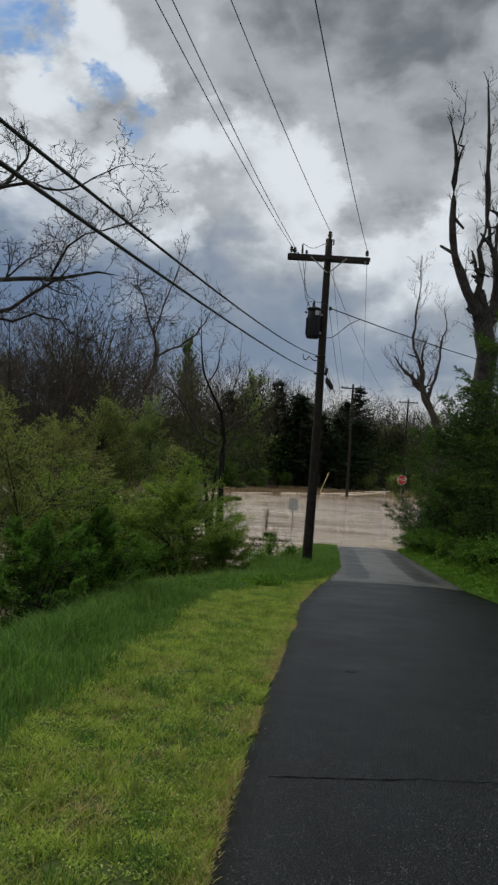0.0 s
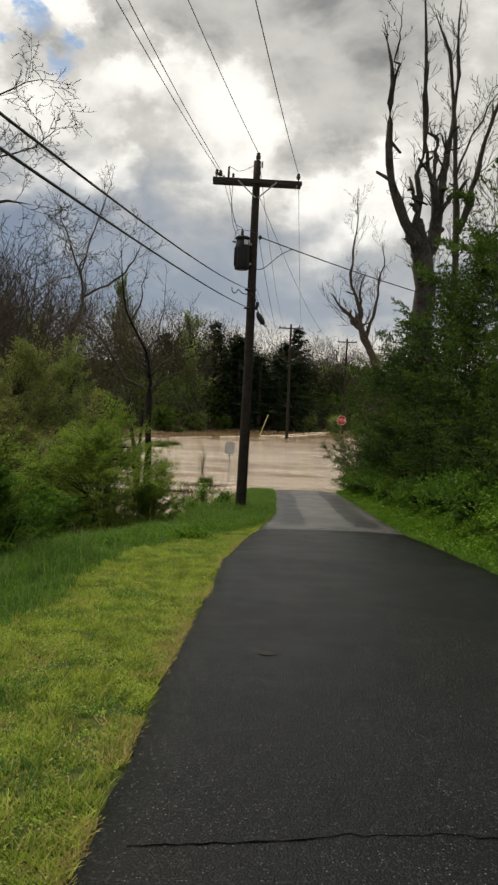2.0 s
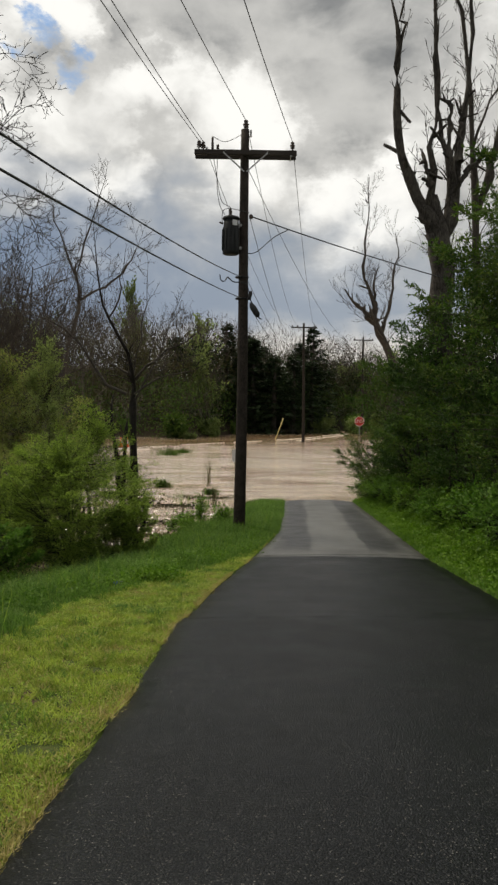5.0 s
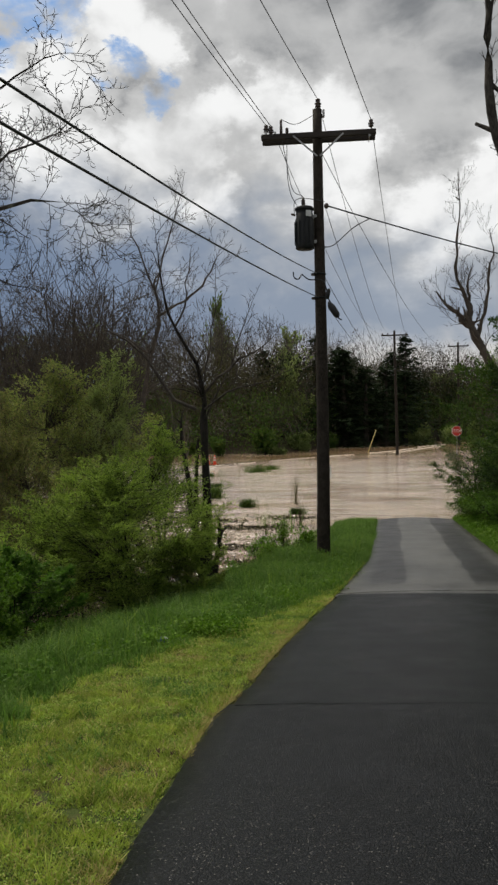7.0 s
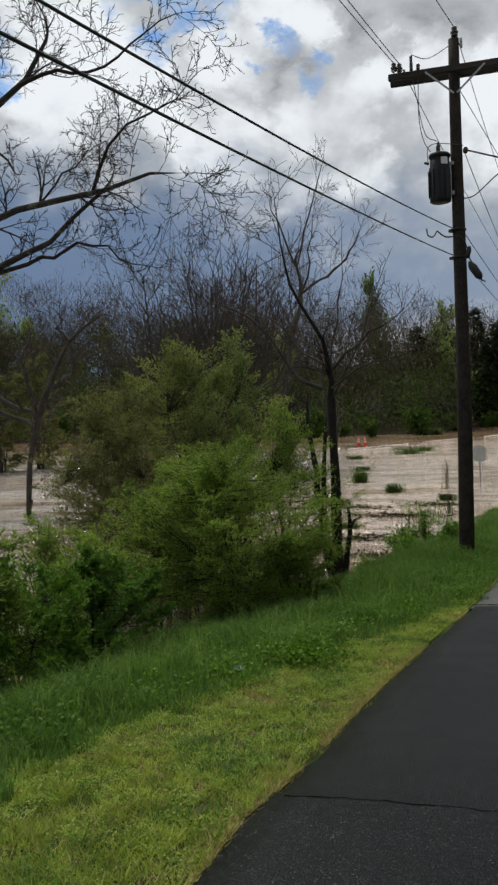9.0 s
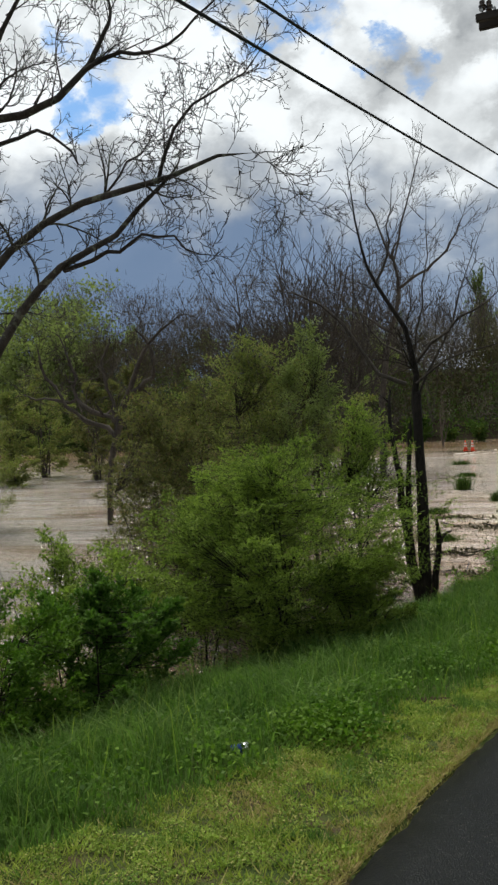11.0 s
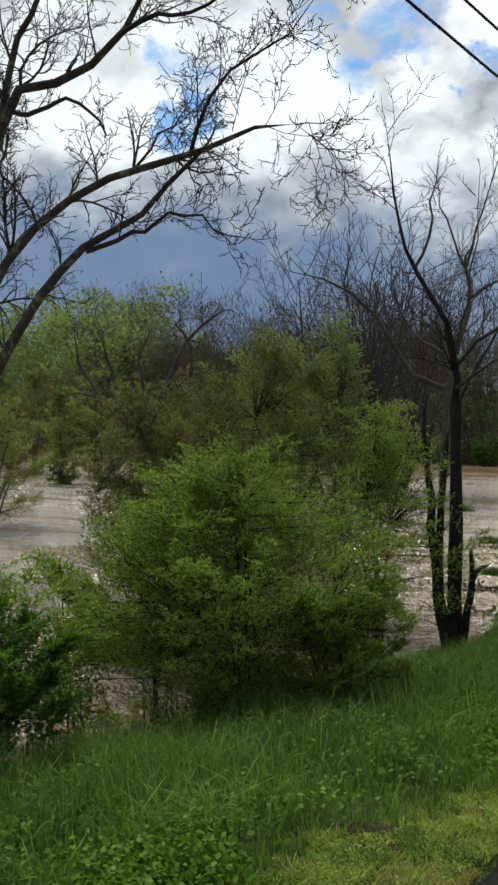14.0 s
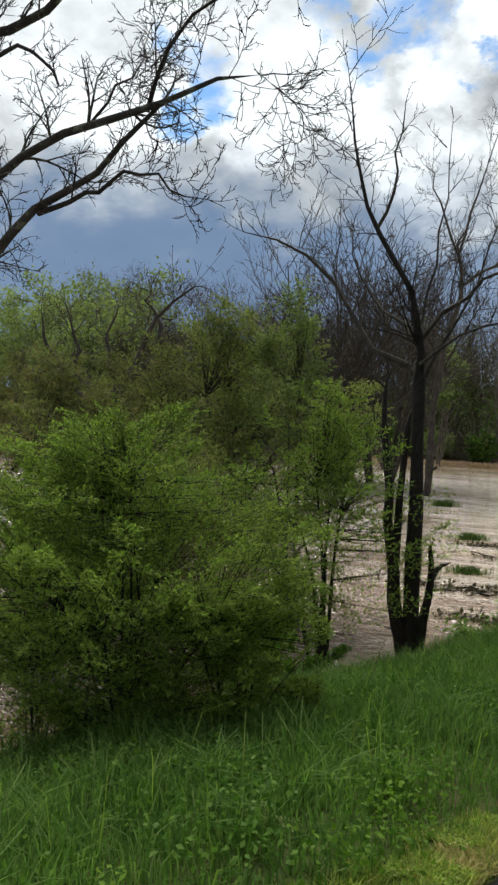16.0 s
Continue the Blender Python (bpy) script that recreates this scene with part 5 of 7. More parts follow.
plume_shrub("shrub", -3.3, 22.8, lz(-3.3, 22.8), 4.0, 3.6, 16, M_OLIVE, M_BARK_WET, 900, 0.75, "olive-green shrub behind the feathery one", BANK, leaf_l=0.05, prof=TALL, low=0.3, sparse=0.4)
plume_shrub("shrub", -5.4, 23.6, WATER - 0.3, 4.6, 3.4, 20, M_DRAB, M_BARK, 950, 0.8, "drab olive shrub standing in flood water", BANK, shoots=7, leaf_l=0.07, leaf_w=0.024, prof=TALL, low=0.2, sparse=0.4)
plume_shrub("shrub", -8.6, 33.0, WATER - 0.3, 5.6, 4.6, 29, M_OLIVE, M_BARK, 620, 1.05, "olive-green shrub standing in flood water", BANK, leaf_l=0.085, leaf_w=0.034, prof=TALL, low=0.12, stem_r=0.04)
plume_shrub("shrub", -43.3, 60.0, WATER - 0.3, 8.6, 4.5, 41, M_DRAB, M_TWIG, 420, 1.25, "tan twiggy bush standing in flood water", BANK, leaf_l=0.17, leaf_w=0.08, shoots=6, low=0.08, stem_r=0.05)
plume_shrub("shrub", -35.5, 58.0, WATER - 0.3, 8.0, 4.7, 42, M_OLIVE, M_BARK, 420, 1.25, "round olive-green bush standing in flood water", BANK, leaf_l=0.17, leaf_w=0.08, shoots=6, low=0.08, stem_r=0.05)
plume_shrub("shrub", -28.7, 55.0, WATER - 0.3, 7.1, 3.7, 43, M_DRAB, M_BARK, 420, 1.25, "drab brownish-green bush standing in flood water", BANK, leaf_l=0.17, leaf_w=0.08, shoots=6, low=0.08, stem_r=0.05)
plume_shrub("shrub", -47.8, 62.0, WATER - 0.3, 7.0, 3.9, 44, M_DRAB, M_BARK, 420, 1.25, "tan twiggy bush standing in flood water", BANK, leaf_l=0.17, leaf_w=0.08, shoots=6, low=0.08, stem_r=0.05)
plume_shrub("shrub", -33.2, 52.0, WATER - 0.3, 6.3, 3.5, 45, M_OLIVE, M_BARK, 420, 1.25, "low olive-green bush standing in flood water", BANK, leaf_l=0.17, leaf_w=0.08, shoots=6, low=0.08, stem_r=0.05)
plume_shrub("shrub", -27.2, 57.0, WATER - 0.3, 8.2, 4.3, 46, M_DRAB, M_BARK, 420, 1.25, "drab brownish-green bush standing in flood water", BANK, leaf_l=0.17, leaf_w=0.08, shoots=6, low=0.08, stem_r=0.05)
plume_shrub("shrub", -20.1, 34.0, WATER - 0.3, 5.1, 4.6, 47, M_OLIVE, M_BARK, 620, 1.0, "olive-green shrub standing in flood water", BANK, leaf_l=0.085, leaf_w=0.034, prof=TALL, low=0.2, stem_r=0.04)
plume_shrub("shrub", -1.9, 23.4, lz(-1.9, 23.4), 1.1, 1.7, 21, M_WEED, M_BARK_WET, 260, 0.36, "low tangled shrub at the water's edge", BANK, leaf_l=0.05, leaf_w=0.024, low=0.04)
plume_shrub("shrub", -2.2, 12.6, lz(-2.2, 12.6), 1.5, 2.1, 22, M_COVER, M_BARK_WET, 700, 0.38, "low leafy shrub on the bank", BANK, leaf_l=0.046, leaf_w=0.026, low=0.03)
plume_shrub("shrub", -2.5, 10.4, lz(-2.5, 10.4), 1.45, 1.9, 30, M_COVER, M_BARK_WET, 620, 0.36, "low leafy shrub on the bank", BANK, leaf_l=0.044, leaf_w=0.026, low=0.03)


# thin leafless twigs of a small bush beside the water
tagged(bare_tree("bare_shrub", -5.5, 18.4, WATER - 0.2, 3.4, 27, M_TWIG, "small leafless bush with thin reddish twigs", 3, 7, 0.022, lean_=(0.45, -0.1), rmin=0.0055, clump=True), "small leafless bush with thin reddish twigs", "shrub", BANK)


tagged(bare_tree("dead_bush", -0.35, 21.6, lz(-0.35, 21.6), 1.15, 33, M_DEADBUSH, "small dead reddish-brown bush at the water's edge", 3, 9, 0.009, rmin=0.003, clump=True), "small dead reddish-brown bush at the water's edge", "shrub", BANK)


def twin_tree():
    """The bare tree at the water's edge with two dark trunks and a broken stub."""
    rng = np.random.default_rng(31)
    root = empty("bare_tree", -1.15, 26.2, -2.85)
    o = np.array([-1.15, 26.2, -2.85])
    w = Wood(True)

    def L(P, R, depth, **kw):
        limb(w, rng, np.array(P) - o, R, depth, **kw)
        bough(w, root, "trunk" if R[0] > 0.1 else "limb", M_BARK_WET if R[0] > 0.05 else M_BARK)
    kw = dict(crook=1.1, shoot=dict(up=0.24, rmin=0.0056, wander=0.30, pitch=0.16))
    bare = dict(step=9.0, length=0.25, lumps=0.06)
    L([(-1.12, 26.2, -3.0), (-1.16, 26.25, -2.2), (-1.14, 26.3, -1.0), (-1.18, 26.4, 0.2), (-1.20, 26.45, 1.3)], [0.17, 0.135, 0.115, 0.10, 0.085], 0, **bare)
    L([(-1.20, 26.2, -3.1), (-1.30, 26.2, -2.4), (-1.42, 26.2, -1.75), (-1.55, 26.3, -0.9), (-1.70, 26.5, 0.1), (-1.82, 26.7, 1.1)], [0.12, 0.11, 0.095, 0.075, 0.055, 0.035], 2, step=1.0, length=0.8, **kw)
    L([(-1.22, 26.2, -3.1), (-1.34, 26.2, -2.4), (-1.42, 26.25, -1.8), (-1.43, 26.4, -0.6), (-1.40, 26.6, 0.6)], [0.09, 0.085, 0.07, 0.055, 0.045], 0, **bare)
    L([(-1.04, 26.15, -3.1), (-0.92, 26.1, -2.2), (-0.82, 26.1, -1.6), (-0.85, 26.1, -1.15)], [0.085, 0.065, 0.052, 0.03], 0, step=9.0, length=0.15)
    L([(-0.83, 26.1, -1.62), (-0.72, 26.1, -1.42), (-0.60, 26.1, -1.36)], [0.05, 0.035, 0.02], 0, step=9.0, length=0.1)
    # crown
    L([(-1.22, 26.5, 0.7), (-1.18, 26.4, 1.78), (-1.38, 26.3, 2.62), (-1.83, 26.1, 3.51), (-2.0, 25.9, 4.33), (-2.05, 25.7, 5.01), (-2.11, 25.6, 5.6)], [0.082, 0.060, 0.046, 0.034, 0.023, 0.014, 0.006], 2, step=0.34, length=1.0, **kw)
    L([(-1.8, 26.1, 3.5), (-1.51, 26.0, 4.06), (-1.36, 25.9, 5.1)], [0.030, 0.022, 0.008], 2, step=0.42, length=0.7, **kw)
    L([(-1.38, 26.4, 1.5), (-2.01, 26.3, 1.79), (-2.55, 26.3, 2.72), (-2.98, 26.2, 3.19), (-3.44, 26.1, 3.45), (-4.03, 26.0, 3.62)], [0.050, 0.042, 0.034, 0.026, 0.018, 0.007], 2, step=0.45, length=0.85, **kw)
    L([(-1.15, 26.4, 1.9), (-0.53, 26.4, 2.54), (-0.03, 26.4, 2.8), (0.56, 26.4, 3.22)], [0.040, 0.030, 0.020, 0.007], 2, step=0.32, length=0.9, **kw)
    L([(-1.18, 26.4, 2.1), (-1.08, 26.4, 2.62), (-0.95, 26.4, 3.2), (-0.85, 26.4, 3.9), (-0.82, 26.4, 4.9)], [0.026, 0.021, 0.017, 0.011, 0.005], 2, step=0.4, length=0.8, **kw)
    L([(-1.15, 26.3, 1.5), (-0.46, 26.2, 1.94), (0.24, 26.2, 2.08), (0.7, 26.2, 2.3)], [0.030, 0.022, 0.014, 0.006], 2, step=0.32, length=0.8, **kw)
    L([(-1.25, 26.4, 2.0), (-1.79, 26.5, 2.34), (-2.22, 26.6, 2.9), (-2.4, 26.6, 3.6)], [0.030, 0.022, 0.014, 0.006], 2, step=0.35, length=0.8, **kw)
    L([(-1.2, 26.5, 1.2), (-0.7, 26.7, 2.2), (-0.3, 26.8, 3.2), (0.05, 26.8, 4.2)], [0.030, 0.022, 0.014, 0.006], 2, step=0.4, length=0.8, **kw)
    tagged(root, "bare twin-trunked tree at the flood's edge with a broken stub", "tree", "bare trees")


def leaning_limb_tree():
    """The big bare tree whose long limbs reach over the water."""
    rng = np.random.default_rng(47)
    o = np.array([-16.2, 29.6, lz(-16.2, 29.6)])
    root = empty("bare_tree", *o)
    w = Wood(True)

    def L(P, R, depth, **kw):
        limb(w, rng, np.array(P) - o, R, depth, **kw)
        bough(w, root, "trunk" if R[0] > 0.3 else "limb", M_BARK_LICHEN if R[0] > 0.09 else M_BARK_WET)
    kw = dict(crook=1.5, shoot=dict(up=0.12, rmin=0.0100, wander=0.38, pitch=0.21))
    y = 28.5
    L([(-16.2, 29.6, -3.6), (-16.1, 29.5, -1.0), (-15.9, 29.3, 1.0)], [0.328, 0.265, 0.234], 0, step=9, length=0.3)
    L([(-15.9, 29.3, 1.0), (-14.6, 28.8, 2.0), (-13.27, y, 3.3), (-12.1, y, 4.45), (-10.7, y, 5.3), (-9.6, y, 5.7), (-8.6, y, 6.35), (-7.7, y, 6.95)], [0.195, 0.164, 0.133, 0.117, 0.094, 0.078, 0.062, 0.047], 3, step=0.8, length=1.7, side_r=0.25, **kw)
    L([(-10.9, y, 5.15), (-9.7, 28.4, 5.35), (-8.7, 28.3, 5.65), (-7.7, 28.2, 5.55), (-6.9, 28.2, 5.1), (-6.2, 28.2, 4.9)], [0.066, 0.055, 0.043, 0.031, 0.020, 0.009], 3, step=0.5, length=1.3, **kw)
    L([(-16.0, 29.4, 0.5), (-15.2, 28.9, 3.6), (-13.3, y, 5.6), (-11.6, y, 6.35), (-9.9, y, 6.85), (-8.2, y, 6.95), (-6.9, y, 7.2), (-5.7, y, 7.4), (-4.9, y, 7.2)], [0.187, 0.148, 0.117, 0.101, 0.090, 0.078, 0.056, 0.034, 0.015], 3, step=0.55, length=2.2, side_r=0.33, **kw)
    L([(-7.9, y, 6.95), (-7.5, 28.4, 7.9), (-6.6, 28.3, 8.6), (-5.6, 28.3, 8.9), (-4.7, 28.3, 9.6)], [0.058, 0.047, 0.035, 0.023, 0.009], 3, step=0.4, length=1.9, side_r=0.4, **kw)
    L([(-9.6, y, 6.8), (-9.0, 28.6, 7.4), (-8.4, 28.6, 7.7), (-7.9, 28.6, 8.3)], [0.039, 0.031, 0.023, 0.009], 3, step=0.35, length=1.5, **kw)
    L([(-15.9, 29.3, 2.0), (-15.2, 29.0, 6.0), (-13.4, y, 9.3), (-11.8, y, 9.35), (-10.7, y, 9.6), (-9.8, y, 10.2), (-9.0, y, 11.2)], [0.203, 0.156, 0.125, 0.109, 0.094, 0.078, 0.047], 3, step=0.6, length=2.2, side_r=0.33, **kw)
    L([(-10.0, y, 10.1), (-8.8, 28.4, 10.3), (-7.6, 28.4, 10.1), (-6.4, 28.4, 10.7), (-5.2, 28.4, 11.2)], [0.066, 0.055, 0.039, 0.027, 0.012], 3, step=0.5, length=1.9, side_r=0.35, **kw)
    L([(-13.6, y, 9.1), (-12.4, 28.2, 8.7), (-11.2, 28.0, 8.7), (-10.4, 28.0, 8.3), (-9.9, 28.0, 7.7)], [0.070, 0.062, 0.047, 0.035, 0.023], 3, step=0.5, length=0.8, **kw)
    L([(-14.8, 28.9, 7.0), (-13.4, 28.6, 10.5), (-12.3, 28.5, 12.0), (-11.0, 28.5, 13.4)], [0.109, 0.086, 0.062, 0.031], 3, step=0.6, length=2.2, side_r=0.33, **kw)
    tagged(root, "large bare tree with long lichened limbs over the river", "tree", "bare trees")


def snag(name, x, y, z, limbs, seed, label, mat=None, depth=1, length=0.8, step=1.2, up=0.5):
    """A lopped or dying tree: heavy limbs that end short, with thin regrowth."""
    rng = np.random.default_rng(seed)
    root = empty(name, x, y, z)
    o = np.array([x, y, z])
    w = Wood()
    for P, R in limbs:
        for _ in range(4):
            i = rng.integers(0, len(P) - 1)
            q = np.array(P[i]) + (np.array(P[i + 1]) - np.array(P[i])) * rng.random() - o
            v = rng.normal(0, 1, 3) + np.array([0, 0, 1.2])
            v = unit(v) * rng.uniform(0.25, 0.7)
            if R[i] > 0.07:
                w.add(np.array([q, q + v * 0.5, q + v]), np.array([0.5, 0.42, 0.34]) * R[i])
        limb(w, rng, np.array(P) - o, R, depth, step=step, length=length, lumps=0.17, side_r=0.16, crook=1.6, shoot=dict(up=up, rmin=0.011, wander=0.32, pitch=0.3))
        bough(w, root, "trunk" if P is limbs[0][0] else "limb", mat or M_BARK_WET)
    return tagged(root, label, "tree", "bare trees")


twin_tree()
leaning_limb_tree()
snag("dead_tree", 8.3, 31.5, lz(8.3, 31.5),
     [([(8.4, 31.5, 0.0), (8.35, 31.5, 3.5), (8.25, 31.5, 5.8), (8.12, 31.5, 6.8), (8.0, 31.5, 7.6)], [0.40, 0.36, 0.33, 0.31, 0.28]),
      ([(8.05, 31.5, 6.9), (7.75, 31.4, 7.4), (7.37, 31.4, 8.24), (7.04, 31.4, 8.82), (6.80, 31.4, 9.3), (6.62, 31.4, 10.46), (6.65, 31.4, 11.64), (6.60, 31.4, 12.6), (6.39, 31.4, 14.3)], [0.25, 0.22, 0.19, 0.17, 0.15, 0.135, 0.12, 0.10, 0.03]),
      ([(6.64, 31.4, 12.5), (6.76, 31.4, 13.58), (6.74, 31.4, 13.97), (6.84, 31.4, 15.2)], [0.06, 0.045, 0.035, 0.018]),
      ([(8.04, 31.5, 7.4), (7.85, 31.5, 8.36), (7.87, 31.5, 9.05), (7.88, 31.5, 10.13), (7.93, 31.5, 11.69), (7.83, 31.5, 13.63), (7.68, 31.5, 16.0)], [0.19, 0.155, 0.12, 0.085, 0.07, 0.06, 0.03]),
      ([(7.86, 31.4, 8.4), (7.68, 31.4, 8.84), (7.56, 31.4, 9.23)], [0.12, 0.10, 0.07]),
      ([(8.15, 31.6, 6.6), (8.48, 31.6, 7.3), (8.55, 31.6, 8.2), (8.62, 31.6, 9.0), (8.83, 31.6, 9.98), (8.96, 31.6, 11.35), (9.05, 31.6, 13.69), (9.01, 31.6, 16.0)], [0.26, 0.25, 0.24, 0.19, 0.11, 0.085, 0.07, 0.03]),
      ([(8.5, 31.5, 8.1), (8.32, 31.5, 9.2), (8.10, 31.5, 10.1), (7.97, 31.5, 11.6), (7.95, 31.5, 13.6)], [0.17, 0.12, 0.075, 0.06, 0.025]),
      ([(8.45, 31.4, 9.0), (8.36, 31.4, 10.2), (8.29, 31.4, 11.1)], [0.11, 0.085, 0.06]),
      ([(8.75, 31.4, 9.2), (8.78, 31.4, 10.3), (8.69, 31.4, 10.85)], [0.11, 0.085, 0.055]),
      ([(8.6, 31.5, 8.2), (9.08, 31.5, 9.0), (9.41, 31.5, 9.31)], [0.12, 0.09, 0.06]),
      ([(8.1, 31.4, 5.8), (7.78, 31.3, 6.8), (7.58, 31.3, 7.26)], [0.15, 0.13, 0.11])],
     61, "tall topped dead tree with dark broken limbs", M_SNAG, 2, 1.0, 0.7)
snag("dead_tree", 9.9, 33.0, lz(9.9, 33.0),
     [([(9.9, 33.0, 0.0), (9.75, 33.0, 5.0), (9.65, 33.0, 9.4), (9.50, 33.0, 11.5), (9.25, 33.0, 14.0), (9.0, 33.0, 15.2), (8.5, 33.0, 16.0)], [0.16, 0.14, 0.10, 0.085, 0.065, 0.045, 0.02]),
      ([(9.8, 33.0, 8.0), (10.3, 33.0, 9.6), (10.5, 33.0, 11.0), (11.0, 33.0, 12.6), (11.6, 33.0, 14.2)], [0.13, 0.12, 0.10, 0.08, 0.03]),
      ([(9.6, 33.0, 10.2), (10.1, 33.0, 11.6), (10.9, 33.0, 13.2)], [0.06, 0.045, 0.02])],
     63, "tall thin bare tree with twiggy regrowth behind the hedge", M_BARK, 2, 1.5, 0.45)
snag("dead_tree", 12.6, 62.0, -2.6,
     [([(13.0, 62, -3.0), (12.7, 62, 1.0), (12.3, 62, 3.6), (11.4, 62, 6.0), (11.0, 62, 6.8)], [0.372, 0.322, 0.285, 0.248, 0.211]),
      ([(11.3, 62, 6.2), (10.4, 62, 7.2), (9.5, 62, 8.1)], [0.211, 0.167, 0.136]),
      ([(11.0, 62, 6.8), (10.7, 62, 8.6), (10.0, 62, 9.8), (10.2, 62, 12.0), (10.3, 62, 15.5)], [0.174, 0.136, 0.112, 0.081, 0.031]),
      ([(11.1, 62, 6.8), (10.9, 62, 8.4), (10.8, 62, 9.4)], [0.149, 0.124, 0.087]),
      ([(11.4, 62, 6.0), (12.0, 62, 8.0), (12.2, 62, 10.2), (12.5, 62, 11.8)], [0.161, 0.112, 0.074, 0.037])],
     62, "lopped dead tree with a pale sawn limb beyond the hedge", M_BARK, 2, 2.2, 0.7)
# bare trees standing in and round the flood
bare_tree("bare_tree", -13.5, 52, -3.2, 14, 71, M_BARK, "leafless tree standing in the flooded woods", 4, 1, 0.16, 0.35)
bare_tree("bare_tree", -17.0, 57, -3.2, 18, 72, M_BARK, "clump of tall leafless stems by the flood", 4, 8, 0.10, rmin=0.019, clump=True)
bare_tree("bare_tree", -13.6, 58, -3.2, 18, 73, M_BARK, "clump of tall leafless stems by the flood", 4, 8, 0.10, rmin=0.019, clump=True)
bare_tree("bare_tree", -15.2, 55.5, -3.2, 18, 82, M_BARK, "clump of tall leafless stems by the flood", 4, 8, 0.10, rmin=0.019, clump=True)
snag("bare_tree", -8.9, 52.0, -3.2,
     [([(-9.0, 52, -3.4), (-8.9, 52, 0.0), (-8.6, 52, 2.8), (-8.12, 52, 4.69), (-7.75, 52, 6.3), (-7.9, 52, 8.5)], [0.19, 0.16, 0.13, 0.11, 0.095, 0.075]),
      ([(-7.9, 52, 8.3), (-8.45, 52, 10.1), (-9.21, 52, 11.7), (-9.67, 52, 12.6)], [0.06, 0.048, 0.034, 0.02]),
      ([(-7.85, 52, 8.3), (-7.4, 52.2, 10.2), (-7.0, 52.2, 11.5), (-6.25, 52.2, 13.8)], [0.06, 0.05, 0.036, 0.02]),
      ([(-7.8, 52, 6.8), (-5.94, 51.8, 7.8), (-4.8, 51.8, 8.9), (-4.3, 51.8, 10.0)], [0.075, 0.06, 0.045, 0.02]),
      ([(-8.1, 52, 4.7), (-9.55, 51.8, 5.7), (-11.2, 51.6, 6.3)], [0.07, 0.05, 0.025])],
     74, "crooked leafless tree standing in the flooded woods", M_BARK, 2, 2.0, 0.5, 0.2)
bare_tree("bare_tree", -27, 72, -3.2, 14, 75, M_BARK, "leafless tree standing in the flooded woods", 4, 2, 0.14, 0.35)
snag("bare_tree", -15.15, 36.0, -3.2,
     [([(-15.15, 36.0, -3.40), (-14.82, 36.0, -0.39), (-14.48, 36.0, 0.97), (-13.77, 36.0, 2.09), (-13.41, 36.0, 3.21), (-12.40, 36.0, 4.15), (-11.63, 36.0, 4.64)], [0.120, 0.112, 0.105, 0.095, 0.075, 0.050, 0.024]),
      ([(-13.77, 36.0, 2.09), (-12.71, 36.0, 2.95), (-13.16, 36.0, 4.08), (-13.24, 36.0, 4.76)], [0.082, 0.069, 0.049, 0.020]),
      ([(-14.49, 36.0, 0.86), (-16.15, 36.0, 1.96), (-16.35, 36.0, 3.13), (-16.83, 36.0, 4.33)], [0.107, 0.082, 0.059, 0.023]),
      ([(-14.64, 36.0, 0.53), (-16.45, 36.0, 1.50), (-17.73, 36.0, 3.21), (-17.95, 36.0, 4.17)], [0.082, 0.069, 0.049, 0.020]),
      ([(-16.15, 36.0, 1.96), (-17.80, 36.0, 2.03), (-18.92, 36.0, 2.31)], [0.056, 0.043, 0.016]),
      ([(-14.48, 36.0, 1.09), (-15.02, 36.0, 3.06), (-14.56, 36.0, 4.18)], [0.069, 0.056, 0.020])],
     76, "crooked brown bare tree standing in flood water", M_BARK, 2, 1.3, 0.3, 0.05)
bare_tree("bare_tree", 11.5, 44, 0.0, 14, 77, M_BARK, "fine-twigged tree in first pale leaf beyond the hedge", 4, 2, 0.13, 0.3, 0.8, (3, 5), (0, 0), 5, M_PALELEAF, 0.07)
bare_tree("bare_tree", 12.5, 33, 1.5, 15, 78, M_BARK, "fine-twigged bare tree behind the dead tree", 4, 2, 0.14, 0.35, 0.7)
bare_tree("bare_tree", 10.5, 24, 1.5, 14, 79, M_BARK, "fine-twigged bare tree behind the hedge", 4, 2, 0.13, 0.35, 0.7)

# hedge on the right-hand bank: a tall row above, lower growth in front of it
HEDGE = ((7.3, 38.8, 3.4, 3.2, M_HEDGE, 900), (8.2, 35.6, 5.6, 4.6, M_HEDGE, 1300), (8.4, 32.0, 6.0, 4.8, M_HEDGE, 1500), (8.2, 28.6, 6.6, 4.4, M_IVY, 1700),
         (8.4, 25.2, 7.3, 4.8, M_HEDGE, 1800), (8.3, 21.6, 7.8, 5.0, M_HEDGE, 1800), (8.3, 18.0, 7.6, 5.0, M_HEDGE, 1800), (8.2, 14.4, 6.8, 4.8, M_HEDGE, 1300),
         (7.2, 36.4, 2.4, 2.6, M_HEDGE, 800), (7.3, 33.6, 3.0, 2.8, M_HEDGE, 900), (7.3, 30.6, 3.4, 2.8, M_IVY, 1000), (7.2, 27.6, 3.6, 2.9, M_HEDGE, 1000), (7.2, 24.6, 3.4, 2.9, M_HEDGE, 1000),
         (7.1, 21.7, 3.4, 2.9, M_IVY, 1000), (7.0, 18.9, 3.2, 2.8, M_HEDGE, 1000), (6.9, 16.0, 3.0, 2.8, M_HEDGE, 1000), (6.8, 13.2, 2.8, 2.7, M_HEDGE, 700))
